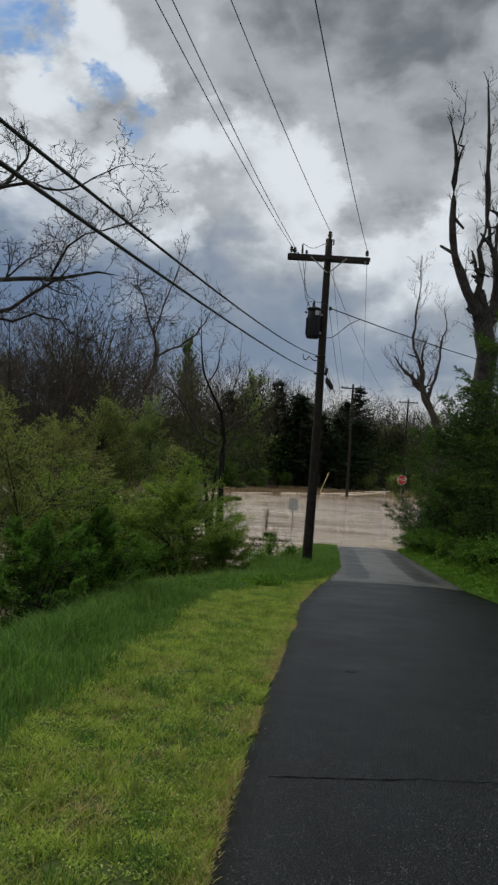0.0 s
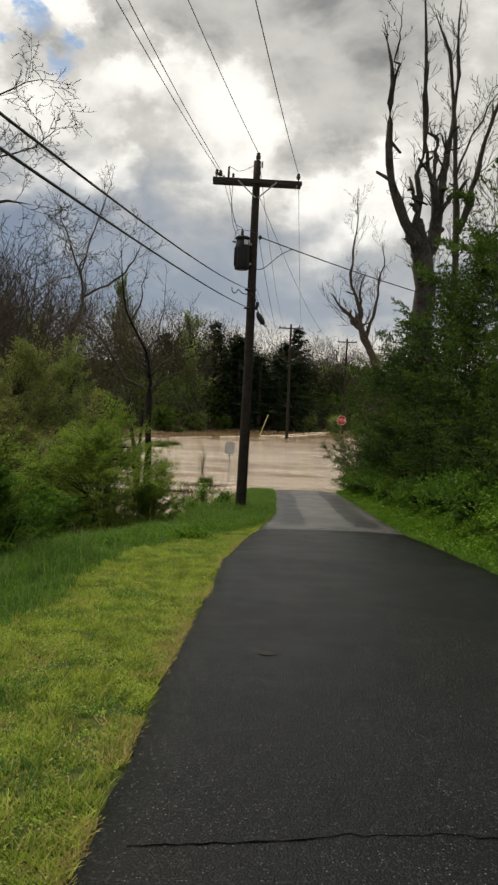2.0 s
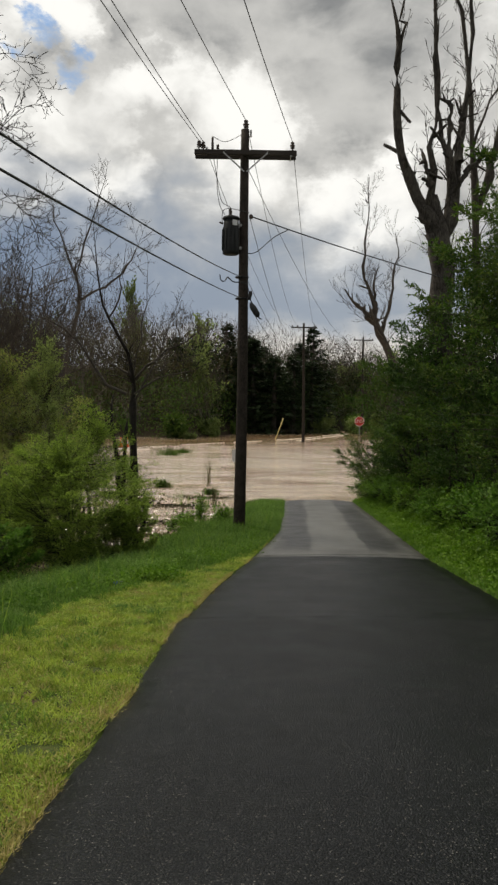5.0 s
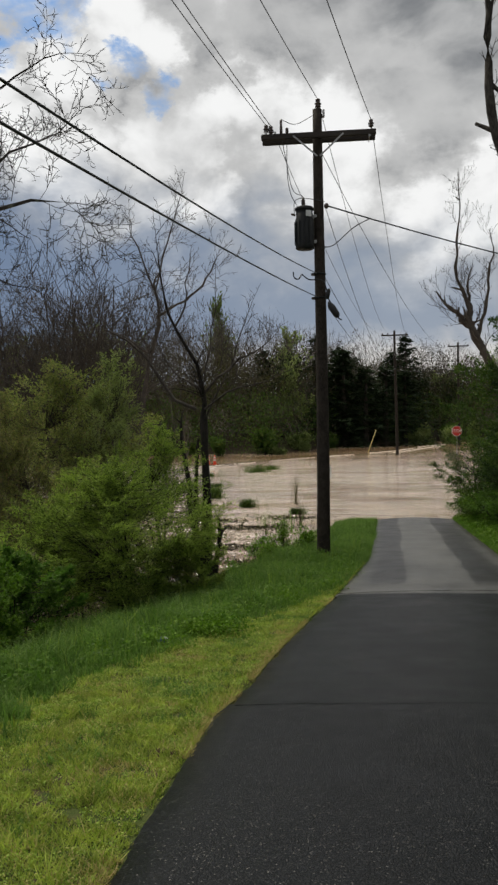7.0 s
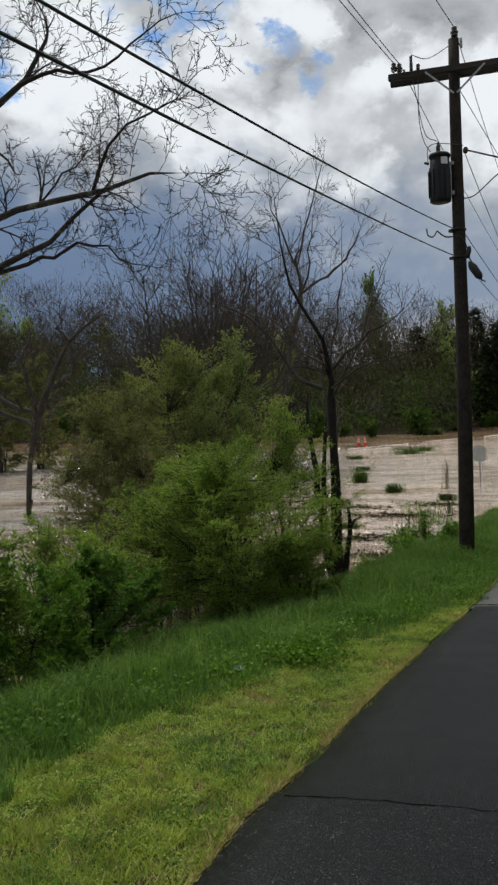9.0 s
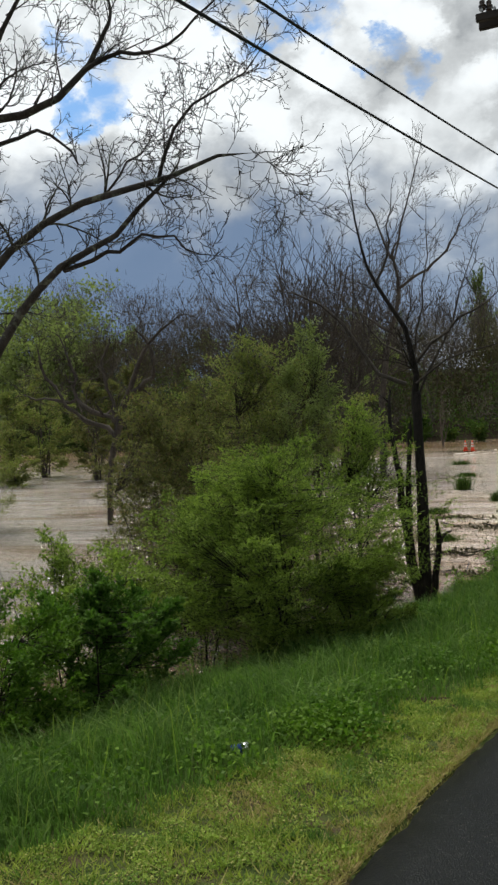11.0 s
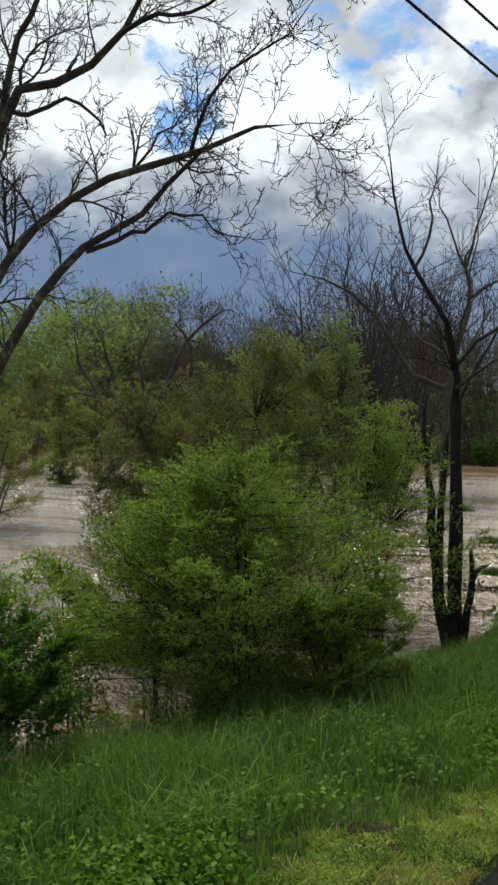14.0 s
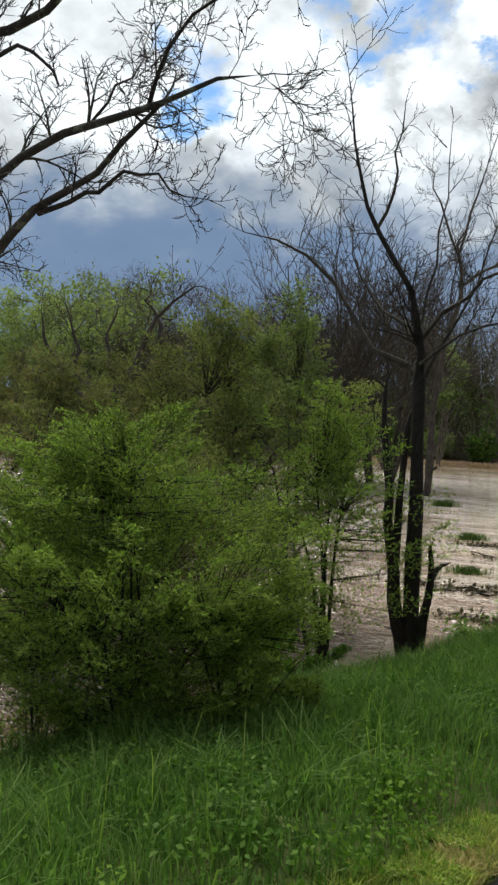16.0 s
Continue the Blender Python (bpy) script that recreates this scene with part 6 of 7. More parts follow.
for i, (x, y, h, w_, mt, n) in enumerate(HEDGE):
    big = h > 4
    plume_shrub("hedge_shrub", x, y, lz(x, y), h, w_, 200 + i, mt, M_BARK_WET, int(n * (0.50 if big else 0.55)), 0.9 if big else 0.55, "dark green overgrown hedge shrub on the roadside bank", "hedge shrubs", "shrub", 0.105 if big else 0.072, 0.046 if big else 0.034, 7, 4, 0.03, droop=0.3, sparse=0.12, stem_r=0.035)
plume_shrub("ivy_mass", 7.7, 30.4, lz(7.7, 30.4), 5.6, 2.8, 231, M_IVY, M_BARK_WET, 520, 0.7, "dark ivy smothering the dead tree's trunk", "", "ivy", 0.075, 0.045, low=0.1, droop=0.5)
plume_shrub("hedge_shrub", 7.9, 23.4, lz(7.9, 23.4), 7.2, 3.6, 232, M_HEDGE, M_BARK_WET, 520, 0.95, "dark green overgrown hedge shrub on the roadside bank", "hedge shrubs", "shrub", 0.08, 0.036, low=0.05, droop=0.3)
for i, y in enumerate(np.arange(14.5, 38.5, 2.3)):
    x = float(np.interp(y, RIGHT_Y, RIGHT_X)) + 1.25 + 0.15 * math.sin(3 * y)
    shrub("low_shrub", x, y, lz(x, y), 1.0 + 0.3 * math.sin(5 * y), 2.3, 240 + i, M_WEED if i % 3 == 0 else M_COVER, M_BARK_WET, 7, 360, 14, 0.07, 0.042, "low tangled shrub at the foot of the hedge", "shrub", "low hedge shrubs", reach=0.3)


# ---- far woods ----
def far_tree(kind, seed):
    """One far tree: trunk, limbs and a crown of small clumps with gaps."""
    rng = np.random.default_rng(seed)
    w = Wood()
    root = empty("tree" if kind != "conifer" else "conifer", 0, 0, 0)
    if kind == "conifer":
        w.add(np.array([(0, 0, -1), (0, 0, 6), (0.1, 0, 13)]), [0.25, 0.16, 0.03])
        for zc in np.arange(1.0, 12.6, 0.42):
            for j in range(6):
                a = rng.uniform(0, 6.28)
                ln = (13.4 - zc) * 0.30 * rng.uniform(0.55, 1.15)
                p = np.array([0, 0, zc + rng.uniform(-0.2, 0.2)])
                q = p + np.array([math.cos(a) * ln, math.sin(a) * ln, -0.12 * ln])
                if j < 2:
                    w.add(np.array([p, (p + q) / 2 + np.array([0, 0, 0.1]), q]), [0.019, 0.014, 0.008])
                w.tips.append(np.array([p * 0.75 + q * 0.25, (p + q) / 2, q]))
        V, F = leaves_on(rng, w.tips, 20, 0.38, 0.17, 0.25, 0.8, 0.12)
        mt, lab = M_CONIF, "dark evergreen conifer in the far woods"
    else:
        tall = kind in ("bare", "spring")
        grow(w, rng, (0, 0, -1), (0.05, 0, 1), 7.0 if tall else 2.2, 0.17 if tall else 0.08, 3 if kind == "bare" else 2, 0.35, 0.25, (2, 4) if kind == "bare" else (5, 7), 0.62, 0.62 if kind == "bare" else 0.75, 0.0195)
        per, size, mt, lab = {"bare": (2, 0.13, M_BUDS, "leafless budding tree in the far woods"), "spring": (36, 0.38, M_SPRING, "tree in fresh spring leaf in the far woods"),
                              "bush": (50, 0.26, M_HEDGE, "dark bush at the far water's edge"), "light": (50, 0.26, M_SPRING, "light green bush at the far water's edge")}[kind]
        V, F = leaves_on(rng, w.tips, per, size, size * 0.6, 0.05, 0.3, 0.18)
    crown = mesh_obj("crown", V, [F], mt, False, root)
    V, F = w.mesh()
    mesh_obj("trunk", V, F, M_TWIG if kind == "bare" else M_BARK, True, root)
    return tagged(root, lab, "tree" if kind not in ("bush", "light") else "shrub", "far woods")


rng = np.random.default_rng(5)
protos = {k: [far_tree(k, 300 + 7 * i + j) for j in range(n)] for i, (k, n) in enumerate((("conifer", 2), ("bare", 4), ("spring", 3), ("bush", 2), ("light", 2)))}
spare = {o: True for v in protos.values() for o in v}


def put(kind, x, y, s, sz=None):
    """Stands a far tree at a place; the first use of each kind's model is the model itself."""
    o = protos[kind][rng.integers(len(protos[kind]))]
    z = max(lz(x, y), WATER - 0.5)
    m = pose(x, y, z, 0, 0, rng.uniform(0, 360))
    ob = o if spare.pop(o, False) else copy_thing(o, m)
    ob.matrix_basis = m
    wide = 1.7 if kind == "conifer" else 1.0
    ob.scale = (s * wide, s * wide, sz or s * rng.uniform(0.8, 1.1))
    return ob


def shore_y(x):
    return float(np.interp(x, [-400, -150, -90, -60, -25, -4, 6, 20, 60, 400], [150, 120, 100, 92, 88, 85, 108, 112, 95, 95]))


for x in np.arange(-70, 46, 3.6):
    y = shore_y(x) + rng.uniform(0, 5)
    put("bush" if rng.random() < 0.62 else "light", x + rng.uniform(-1, 1), y, rng.uniform(0.8, 1.5))
for x in np.arange(-72, 50, 2.4):
    u = rng.random()
    kind = "conifer" if -3 < x < 18 and u < 0.42 else "bare" if u < (0.80 if x > -2 else 0.92) else "spring"
    y = shore_y(x) + rng.uniform(4, 16)
    put(kind, x + rng.uniform(-1, 1), y, rng.uniform(0.75, 1.05) * (1.05 if kind == "conifer" else 1.0 if x > -4 else 1.2 if x > -14 else 1.4))
for x in np.arange(-80, 70, 3.0):
    kind = "bare" if rng.random() < (0.7 if x > -2 else 0.86) else "spring"
    put(kind, x, shore_y(x) + rng.uniform(16, 34), rng.uniform(0.95, 1.3) * (1.0 if x > -14 else 1.25))
for x in np.arange(-155, -62, 4.6):
    put("spring" if rng.random() < 0.8 else "light", x, shore_y(x) + rng.uniform(2, 30), rng.uniform(1.2, 1.7))
# single trees that stand out of the far woods
for kind, x, y, k, tall in (("spring", -12.1, 117.0, 0.95, 1.9), ("spring", -1.2, 96.0, 0.80, 1.05), ("spring", -21.5, 112.0, 0.9, 1.4), ("conifer", 3.1, 104.0, 1.0, 0.90), ("conifer", 5.6, 103.0, 1.0, 0.76),
                            ("conifer", 8.0, 105.0, 1.0, 0.78), ("conifer", 10.4, 107.0, 1.0, 0.74), ("conifer", -6.0, 99.0, 0.8, 0.74), ("light", 12.5, 103.0, 1.3, 1.3), ("light", 15.5, 104.0, 1.3, 1.2), ("light", -3.5, 86.5, 0.7, 0.6)):
    put(kind, x, y, k, tall)
# scrub standing in the flood on the left
for i in range(16):
    x = rng.uniform(-34, -11)
    put("bare", x, rng.uniform(68, 84), rng.uniform(0.6, 0.9))
for i in range(20):
    x = rng.uniform(-46, -14)
    put("bare", x, rng.uniform(70, 84), rng.uniform(0.45, 0.75))


def canopy(name, x0, x1, n, depth0, depth1, mat, label, size, seed, tall=1.0, slim=False):
    """The depth of the far woods: clumps of foliage from the ground to an uneven top."""
    r = np.random.default_rng(seed)
    m = n // 60
    cx = r.uniform(x0, x1, m)
    cy = np.array([shore_y(v) for v in cx]) + r.uniform(depth0, depth1, m)
    top = np.interp(cx, [-160, -80, -59, -38, -24, -12, 3, 20, 60], [19, 19, 15.0, 15.0, 13.0, 10.5, 7.5, 6.0, 6.5]) * (1 + 0.25 * np.sin(cx * 0.9 + cy * 0.3) * r.random(m)) * (0.8 + 0.35 * (cy - np.interp(cx, [x0, x1], [shore_y(x0), shore_y(x1)])) / 40)
    cz = land(cx, cy) + (top * tall + 2.5) * r.random(m) ** 0.8
    C = np.repeat(np.stack([cx, cy, cz], 1), 60, axis=0) + r.normal(0, 1, (m * 60, 3)) * np.array([0.9, 0.9, 0.8])
    if slim:
        V, F = leaf_quads(r, C, r.normal(0, 0.45, (len(C), 3)) + np.array([0, 0, 1.0]), size, 0.055, 0.0, 0.0, True)
    else:
        V, F = leaf_quads(r, C, r.normal(0, 1, (len(C), 3)), size, size * 0.6, 0.1, 0.4, True)
    return tagged(mesh_obj(name, V, [F], mat), label, "woods", kind="stuff")


canopy("brown_woodland", -82, 70, 84000, 8, 20, M_BUDS, "brown leafless woods beyond the flood", 1.25, 1, 0.72, True)
canopy("brown_treetops", -82, 70, 96000, 6, 26, M_TWIG, "fine brown twigs of the leafless woods", 1.15, 6, 1.12, True)
canopy("brown_thicket", -82, 70, 57000, 6, 24, M_BUDS, "dense brown undergrowth of the leafless woods", 0.34, 9, 0.60)
canopy("evergreen_woodland", -4, 19, 26000, 7, 18, M_CONIF, "dark evergreen thicket beyond the flood", 0.27, 2, 0.75)
canopy("spring_woodland", -170, -62, 84000, 3, 24, M_SPRING, "light green woods on the far bank", 0.62, 3)
canopy("shore_thicket", -72, 60, 50000, 0, 8, M_HEDGE, "dark thicket along the far shore", 0.20, 4, 0.45)
for o in list(spare):
    for c in list(o.children_recursive) + [o]:
        bpy.data.objects.remove(c)


# ---- grass and weeds ----
def scatter(rng, n, y0, y1, left, right, density=None):
    """n places between two lines x = left(y) and x = right(y)."""
    y = rng.uniform(y0, y1, n)
    a, b = left(y), right(y)
    x = a + (b - a) * rng.random(n)
    return np.stack([x, y, land(x, y)], 1)


def lx(y):
    return np.interp(y, LEFT_Y, LEFT_X)


def rx(y):
    return np.interp(y, RIGHT_Y, RIGHT_X)


def mx(y):
    return np.interp(y, MOWN_Y, MOWN_X) + 0.07 * np.sin(2.3 * y) + 0.05 * np.sin(5.9 * y + 1) + 0.035 * np.sin(13.0 * y + 2)


rng = np.random.default_rng(77)


def field(name, V, F, mat, label, category="grass"):
    return tagged(mesh_obj(name, V, [F], mat), label, category, kind="stuff")


def clumpy(P, scale, keep, seed):
    """Thins places out in patches."""
    v = np.array([noise.noise((p[0] * scale, p[1] * scale, seed)) for p in P])
    return P[v > keep]


P = np.vstack([scatter(rng, 78000, 1.5, 13, lambda y: mx(y) - 0.1, lambda y: lx(y) - 0.02), scatter(rng, 56000, 10, 24, lambda y: mx(y) - 0.1, lambda y: lx(y) - 0.02)])
tuft = np.array([0.7 * noise.noise((p[0] * 3.4, p[1] * 3.4, 6.0)) + 0.7 * noise.noise((p[0] * 9.0, p[1] * 9.0, 2.0)) for p in P])
P, tuft = P[tuft > -0.34], tuft[tuft > -0.34]
V, F = blades(rng, P, 0.036 * (1 + 1.7 * np.clip(tuft, -0.45, 1)), 0.0042, 1.1)
field("lawn_grass", V, F, M_LAWN, "short mown yellow-green grass along the lane")
P = np.vstack([scatter(rng, 70000, 1.5, 14, lambda y: mx(y), lambda y: lx(y) - 0.05), scatter(rng, 60000, 11.5, 20, lambda y: mx(y), lambda y: lx(y) - 0.05)])
P = clumpy(P, 4.2, -0.04, 8.0)
V, F = leaf_quads(rng, P + np.array([0, 0, 1.0]) * rng.uniform(0.012, 0.040, (len(P), 1)), rng.normal(0, 1, (len(P), 3)) * np.array([1, 1, 0.5]), 0.017, 0.011, 0, 0.9, True)
field("lawn_clover", V, F, M_CLOVER, "small clover leaves in the mown grass")
P = scatter(rng, 42000, 1.5, 22, lambda y: lx(y) - 0.30 * rng.random(len(y)), lambda y: lx(y) + 0.03)
P = clumpy(P, 1.1, 0.04, 12.0)
V, F = blades(rng, P, 0.032, 0.004, 1.2)
field("dry_grass", V, F, M_STRAW, "dry straw-coloured grass along the asphalt edge")
P = clumpy(scatter(rng, 60000, 1.5, 19, lambda y: mx(y) + 0.1, lambda y: lx(y) - 0.05), 1.5, 0.16, 21.0)
V, F = blades(rng, P, 0.030, 0.004, 1.3)
field("dry_grass", V, F, M_STRAW, "dry tan patches in the mown grass")
P = clumpy(scatter(rng, 60000, 1.5, 21, lambda y: mx(y) + 0.02, lambda y: lx(y) - 0.06), 3.6, 0.30, 33.0)
V, F = blades(rng, P, 0.058, 0.0042, 0.9)
field("lawn_tufts", V, F, M_TALL, "greener tufts of grass in the mown verge")
P = np.vstack([scatter(rng, 26000, 2.5, 14, lambda y: mx(y) - 1.7, lambda y: mx(y) + 0.05), scatter(rng, 56000, 12, 28, lambda y: np.minimum(mx(y), lx(y) - 1) - 2.9, lambda y: np.minimum(mx(y), lx(y)) + 0.05)])
P = P[P[:, 2] > WATER - 0.05]
past = np.clip((np.minimum(mx(P[:, 1]), lx(P[:, 1]) - 0.3) - P[:, 0]) / 0.9, 0.05, 1)
wave = np.array([noise.noise((p[0] * 1.7, p[1] * 1.7, 2.0)) for p in P])
V, F = blades(rng, P, (0.10 + 0.20 * past) * (1 + 0.8 * wave), 0.0048, 0.45, 2)
field("tall_grass", V, F, M_TALL, "tall dark green grass down the bank")
P = scatter(rng, 16000, 20, 37.5, lambda y: lx(y) - 1.5, lambda y: lx(y) + 0.02)
P = P[P[:, 2] > WATER - 0.02]
V, F = blades(rng, P, 0.20, 0.005, 0.6, 2)
field("verge_grass", V, F, M_TALL, "lush green grass round the pole and down to the water")
P = scatter(rng, 26000, 12, 26, lambda y: np.minimum(mx(y), lx(y) - 1) - 2.4, lambda y: mx(y) - 0.1)
P = clumpy(P, 1.1, 0.05, 3.0)
P = P[P[:, 2] > WATER - 0.02] + np.array([0, 0, 1.0]) * rng.uniform(0.05, 0.28, (int((P[:, 2] > WATER - 0.02).sum()), 1))
V, F = leaf_quads(rng, P, rng.normal(0, 1, (len(P), 3)), 0.042, 0.026, 0.2, 0.8)
field("bank_weeds", V, F, M_COVER, "broad-leaved weeds among the tall grass", "weeds")
P = np.vstack([scatter(rng, 38000, 11, 24, lambda y: rx(y) + 0.03, lambda y: rx(y) + 1.9), scatter(rng, 26000, 22, 39, lambda y: rx(y) + 0.03, lambda y: rx(y) + 1.5)])
off = np.clip((P[:, 0] - rx(P[:, 1])) / 0.8, 0.08, 1)
P = P + np.array([0, 0, 1.0]) * (off * rng.uniform(0.02, 0.22, len(P)))[:, None]
V, F = leaf_quads(rng, P, rng.normal(0, 1, (len(P), 3)), 0.06, 0.045, 0.1, 0.8, True)
field("verge_weeds", V, F, M_WEED, "bright green ground cover on the roadside bank", "weeds")
P = scatter(rng, 9000, 8, 38, lambda y: rx(y) - 0.01, lambda y: rx(y) + 0.35)
V, F = blades(rng, P, 0.07, 0.005, 0.8)
field("verge_grass", V, F, M_TALL, "short grass along the far edge of the lane")

# ---- drowned reeds, tufts and drift in the shallows ----
def tuft(x, y, h, w, n, seed, mat, label, lean_=0.6, category="grass tuft", name="grass_tuft", group="drowned tufts"):
    r = np.random.default_rng(seed)
    root = empty(name, x, y, WATER - 0.05)
    P = np.stack([r.normal(0, w * 0.25, n), r.normal(0, w * 0.16, n), np.zeros(n)], 1)
    V, F = blades(r, P, h, 0.010, lean_, 2)
    tagged(mesh_obj("blade", V, [F], mat, False, root), kind="stuff")
    return tagged(root, label, category, group)


for i, (x, y, h, w) in enumerate(((-3.9, 46.4, 0.75, 1.0), (-3.4, 63.5, 0.7, 3.0), (-2.6, 66.0, 0.4, 2.2), (-6.4, 60.0, 0.35, 2.0), (-4.8, 52.5, 0.3, 1.6), (-1.9, 42.5, 0.5, 1.0), (-3.6, 39.0, 0.3, 1.6), (-7.0, 48.0, 0.4, 1.8),
                                  (-2.2, 33.5, 0.25, 1.4), (0.4, 40.0, 0.35, 1.0))):
    tuft(x, y, h * 1.0, w * 0.6, 340, 500 + i, M_HEDGE, "dark green grass tuft breaking the flood water")
for i, (x, y, h, w) in enumerate(((0.3, 34.5, 1.3, 0.7), (0.8, 36.5, 1.1, 0.6), (-0.5, 36.0, 0.8, 0.8), (-0.2, 33.0, 0.9, 0.8), (0.9, 33.0, 0.8, 0.5), (0.2, 43.5, 1.8, 0.25), (1.5, 30.6, 0.7, 0.6))):
    tuft(x, y, h * 0.85, w, 22, 540 + i, M_BUDS if i % 2 else M_TALL, "thin brown reeds standing in the flood", 0.25, "reeds", "reeds", "drowned reeds")
for i, (x, y, h, w) in enumerate(((0.55, 28.9, 0.95, 0.9), (-0.2, 30.3, 0.75, 0.9), (1.25, 27.6, 0.55, 0.8), (0.3, 27.2, 0.5, 0.8), (-0.6, 27.6, 0.4, 0.8))):
    shrub("shrub", x, y, max(lz(x, y), WATER - 0.1), h, w, 560 + i, M_WEED, M_BARK_WET, 5, 70, 12, 0.075, 0.04, "sparse leafy sapling at the water's edge", group="water's edge saplings")


def driftwood(x, y, n, spread, seed):
    """A raft of sticks and leaf litter caught in the shallows."""
    r = np.random.default_rng(seed)
    root = empty("driftwood", x, y, WATER)
    w = Wood()
    for _ in range(n):
        a = r.normal(0, 0.9)
        p = np.array([r.normal(0, spread), r.normal(0, spread * 0.25), r.uniform(-0.02, 0.06)])
        v = np.array([math.cos(a), math.sin(a), r.normal(0, 0.12)]) * r.uniform(0.2, 0.9)
        w.add(np.array([p - v / 2, p + r.normal(0, 0.03, 3), p + v / 2]), np.array([0.016, 0.013, 0.007]) * r.uniform(0.5, 1.5))
    V, F = w.mesh()
    tagged(mesh_obj("stick", V, F, M_BARK_WET, True, root), kind="stuff")
    C = np.stack([r.normal(0, spread, n * 18), r.normal(0, spread * 0.3, n * 18), np.abs(r.normal(0, 0.03, n * 18))], 1)
    V, F = leaf_quads(r, C, r.normal(0, 1, (len(C), 3)), 0.12, 0.06, 0, 2)
    tagged(mesh_obj("litter", V, [F], M_BUDS, False, root), kind="stuff")
    return tagged(root, "raft of dark sticks and leaf litter in the flood", "driftwood", "driftwood")


for i, (x, y, n, sp) in enumerate(((-1.0, 35.8, 26, 0.9), (0.2, 38.5, 18, 0.7), (-1.8, 31.5, 20, 0.8), (-0.6, 29.0, 14, 0.6), (-8.0, 71.8, 26, 1.2), (-2.8, 37.8, 14, 0.7), (0.4, 31.6, 14, 0.5), (-48, 76, 40, 6.0), (-30, 62, 30, 3.0))):
    driftwood(x, y, n, sp, 600 + i)


def rosette(x, y, n, ln, seed, mat, label):
    """A weed with long leaves arching out of one root."""
    r = np.random.default_rng(seed)
    root = empty("weed_plant", x, y, lz(x, y) + 0.02)
    for i in range(n):
        a, tilt = i * 2.399 + r.uniform(-0.3, 0.3), r.uniform(0.35, 1.25)
        L_ = ln * r.uniform(0.65, 1.15)
        q = np.linspace(0, 1, 6)
        rad, hz = L_ * q * math.cos(tilt), L_ * (q * math.sin(tilt) - 0.45 * q ** 2)
        wd = 0.075 * L_ * np.sin(np.pi * np.clip(q * 0.93 + 0.05, 0, 1)) ** 0.8
        c, s_ = math.cos(a), math.sin(a)
        Lft = np.stack([rad * c - wd * s_, rad * s_ + wd * c, hz + 0.25 * wd], 1)
        Mid = np.stack([rad * c, rad * s_, hz], 1)
        Rgt = np.stack([rad * c + wd * s_, rad * s_ - wd * c, hz + 0.25 * wd], 1)
        V = np.vstack([Lft, Mid, Rgt])
        k = np.arange(5)
        F = np.vstack([np.stack([k, k + 1, k + 7, k + 6], 1), np.stack([k + 6, k + 7, k + 13, k + 12], 1)])
        mesh_obj("leaf", V, [F], mat, True, root)
    return tagged(root, label, "weed plant", "weed plants")


rosette(0.72, 18.2, 17, 0.25, 700, M_PALELEAF, "pale green rosette weed with long pointed leaves in grass")
rosette(-0.25, 17.6, 9, 0.18, 701, M_WEED, "broad-leaved green weed in tall grass")
rosette(0.45, 15.95, 10, 0.15, 702, M_WEED, "broad-leaved green weed in tall grass")
rosette(-0.7, 15.6, 9, 0.17, 703, M_WEED, "broad-leaved green weed in tall grass")
# long arching tussocks and patches of clover-like weeds in the tall grass
P = np.vstack([scatter(rng, 64, 13.5, 24, lambda y: np.minimum(mx(y), lx(y) - 1) - 2.3, lambda y: mx(y) - 0.25), scatter(rng, 9, 15.95, 16.45, lambda y: 0.0 + 0 * y, lambda y: 0.55 + 0 * y)])
P = P[P[:, 2] > WATER]
Q = np.repeat(P, 46, axis=0) + np.column_stack([rng.normal(0, 0.06, (len(P) * 46, 2)), np.zeros(len(P) * 46)])
V, F = blades(rng, Q, 0.31, 0.0062, 0.65, 2)
field("grass_tussocks", V, F, M_TUSSOCK, "long arching green grass tussocks on the bank")
P = np.vstack([scatter(rng, 34, 13.5, 22, lambda y: np.minimum(mx(y), lx(y) - 1) - 1.6, lambda y: mx(y) + 0.05), scatter(rng, 16, 15.4, 15.95, lambda y: 0.18 + 0 * y, lambda y: 0.80 + 0 * y)])
Q = np.repeat(P, 130, axis=0) + np.column_stack([rng.normal(0, 0.13, (len(P) * 130, 2)), rng.uniform(0.02, 0.2, len(P) * 130)])
V, F = leaf_quads(rng, Q, rng.normal(0, 1, (len(Q), 3)), 0.038, 0.029, 0.1, 1.2)
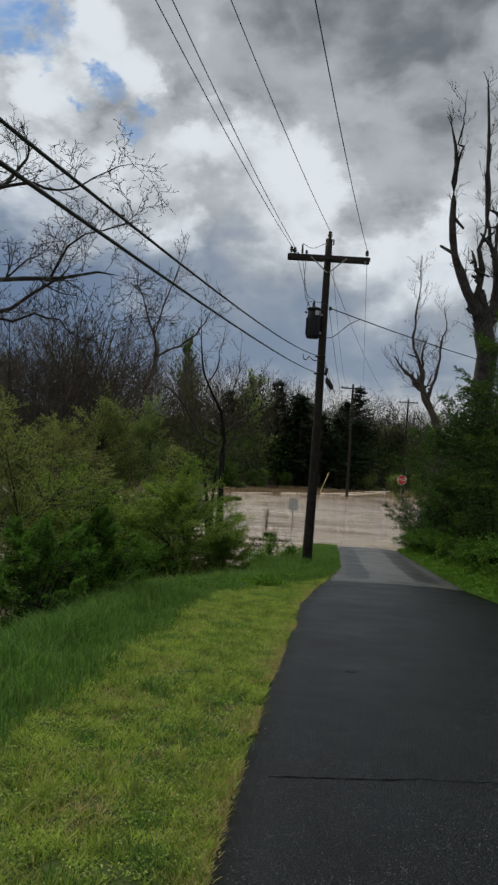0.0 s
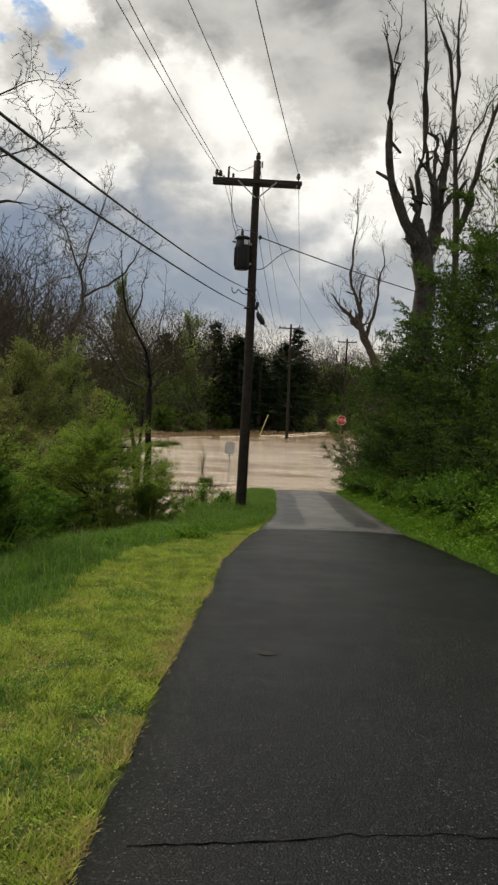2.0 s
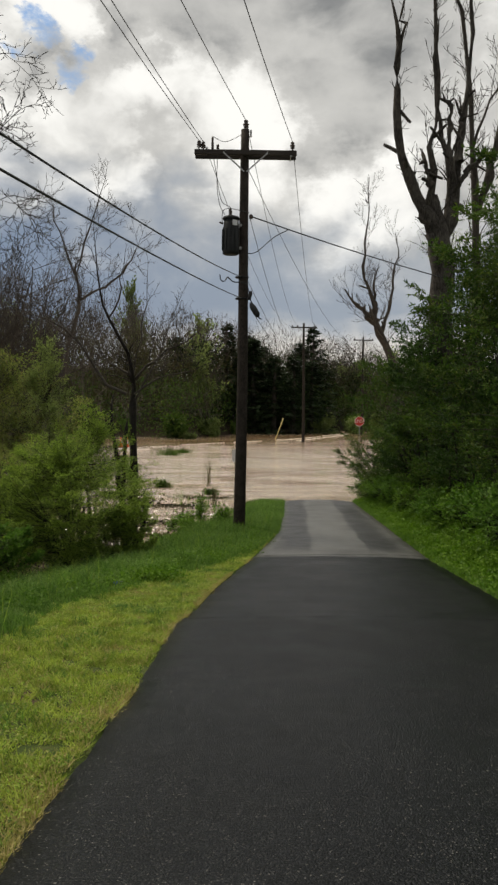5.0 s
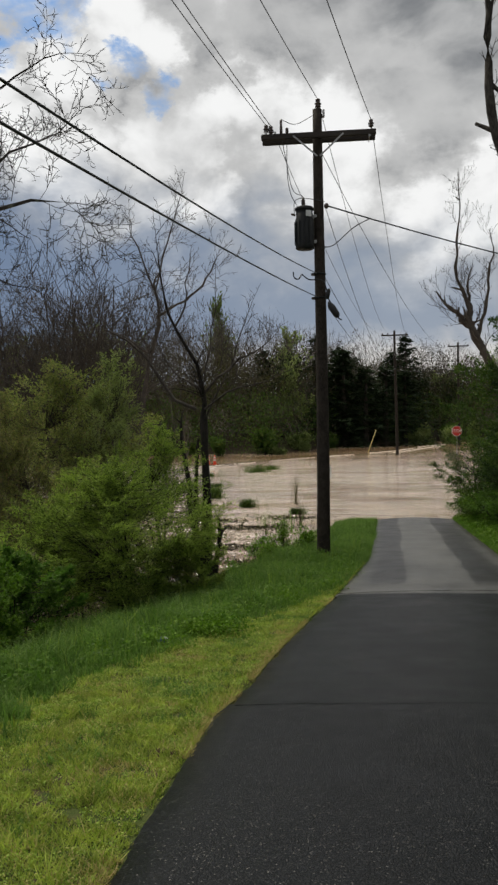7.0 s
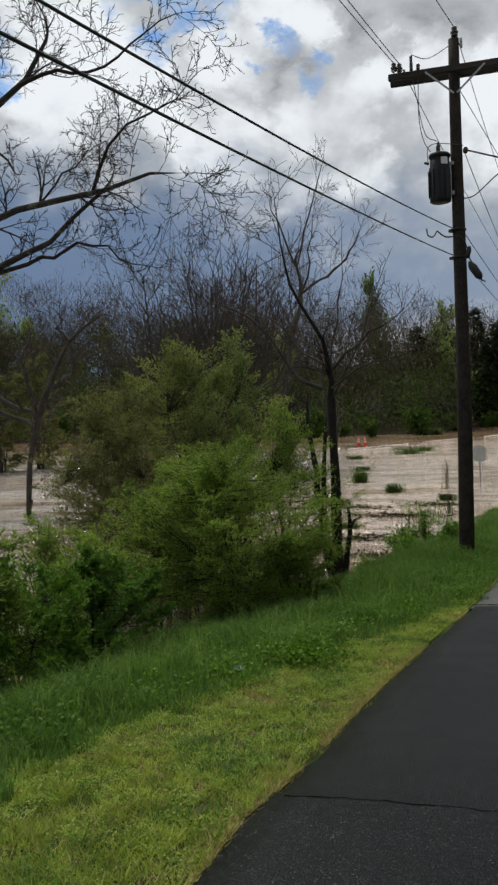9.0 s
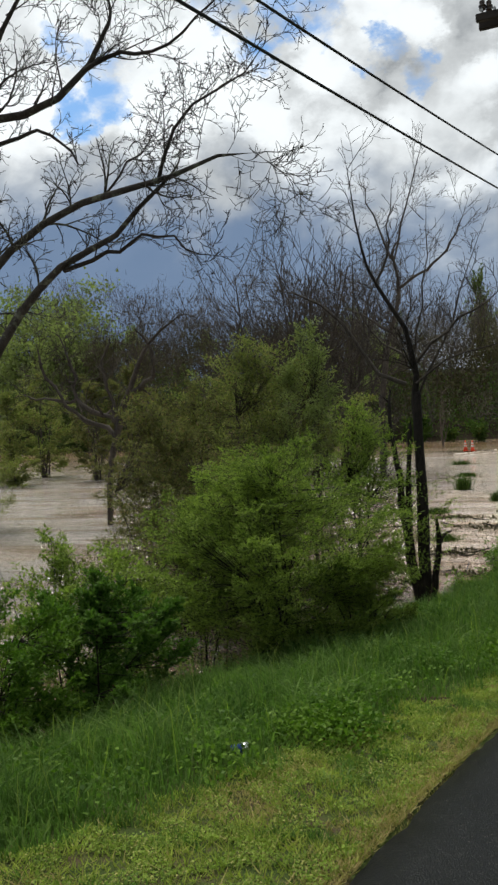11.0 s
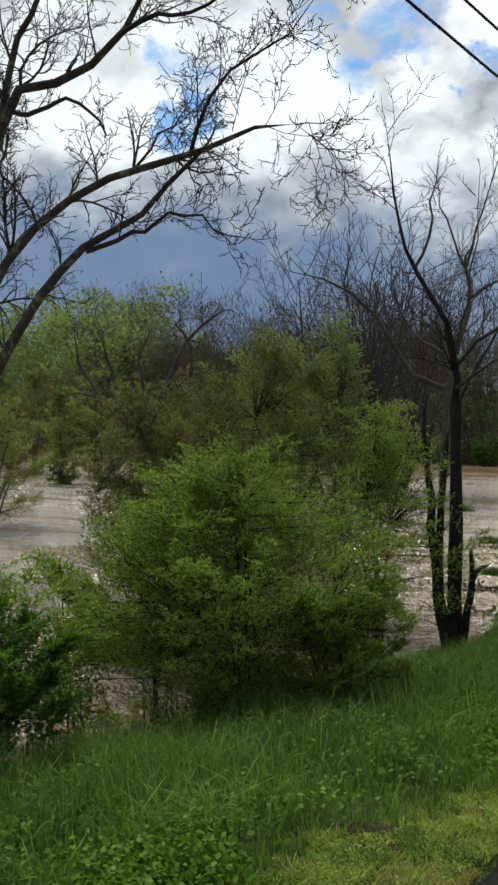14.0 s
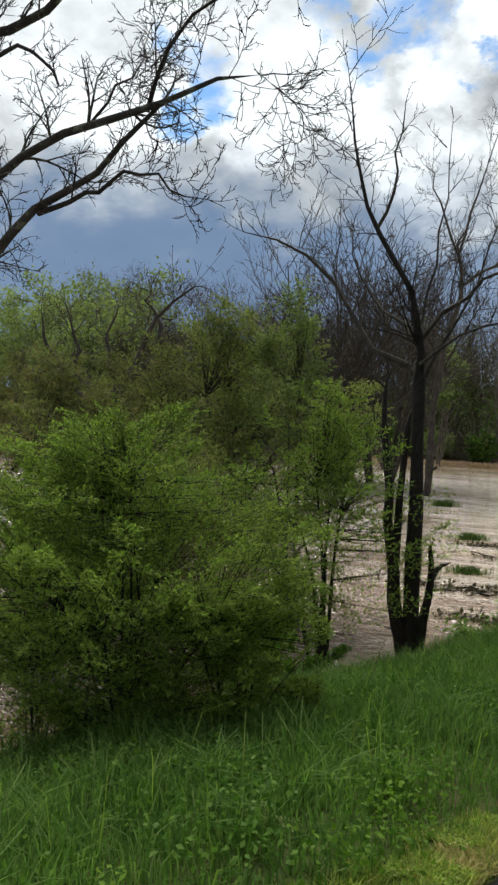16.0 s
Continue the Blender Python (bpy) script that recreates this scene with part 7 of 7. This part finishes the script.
field("clover_patches", V, F, M_WEED, "patches of small leafy weeds in the tall grass", "weeds")
# taller seeding stalks standing out of the grass
P = scatter(rng, 420, 11, 26, lambda y: np.minimum(mx(y), lx(y) - 1) - 2.0, lambda y: mx(y) - 0.15)
P = P[P[:, 2] > WATER]
V, F = blades(rng, P, 0.62, 0.0028, 0.45, 2)
field("grass_stalks", V, F, M_LIME, "thin pale flowering grass stalks on the bank")

# darker tufts in the lawn, and worn earth
for x, y, n in ((-0.2, 6.1, 200), (0.2, 9.2, 220), (0.35, 11.3, 240), (0.88, 12.85, 260), (0.54, 13.1, 200), (1.6, 16.8, 160), (-0.35, 8.1, 200), (0.9, 14.9, 160), (0.1, 4.9, 160), (0.22, 15.08, 150)):
    P = np.stack([rng.normal(x, 0.13, n), rng.normal(y, 0.11, n), np.zeros(n)], 1)
    P[:, 2] = land(P[:, 0], P[:, 1])
    V, F = blades(rng, P, 0.075, 0.0042, 0.9, 2)
    ob = mesh_obj("grass_tuft", V, [F], M_TALL)
    tagged(ob, "darker tuft of grass in the mown verge", "grass tuft", "lawn tufts", "stuff")
for x, y, r_ in ((1.07, 16.86, 0.24), (0.93, 11.42, 0.13), (0.24, 12.95, 0.12), (1.28, 10.1, 0.12)):
    bm = bmesh.new()
    rings = []
    for q in (1.0, 0.7, 0.4):
        rings.append([bm.verts.new((x + r_ * q * math.cos(a) * (1 + 0.3 * noise.noise((2 * math.cos(a), 2 * math.sin(a), x))), y + r_ * 0.8 * q * math.sin(a), float(land(x + r_ * q * math.cos(a), y + r_ * 0.8 * q * math.sin(a))) + 0.022 * (1 - q * q) + 0.004 + 0.012 * noise.noise((a * 3, q * 9, y)))) for a in np.arange(24) * 6.28319 / 24])
    for a_, b_ in zip(rings, rings[1:]):
        for i in range(24):
            bm.faces.new((a_[i], a_[(i + 1) % 24], b_[(i + 1) % 24], b_[i]))
    bm.faces.new(rings[-1])
    tagged(part("bare_earth_patch", bm, M_SOIL), "small patch of bare brown earth in the grass", "earth patch", "earth patches")
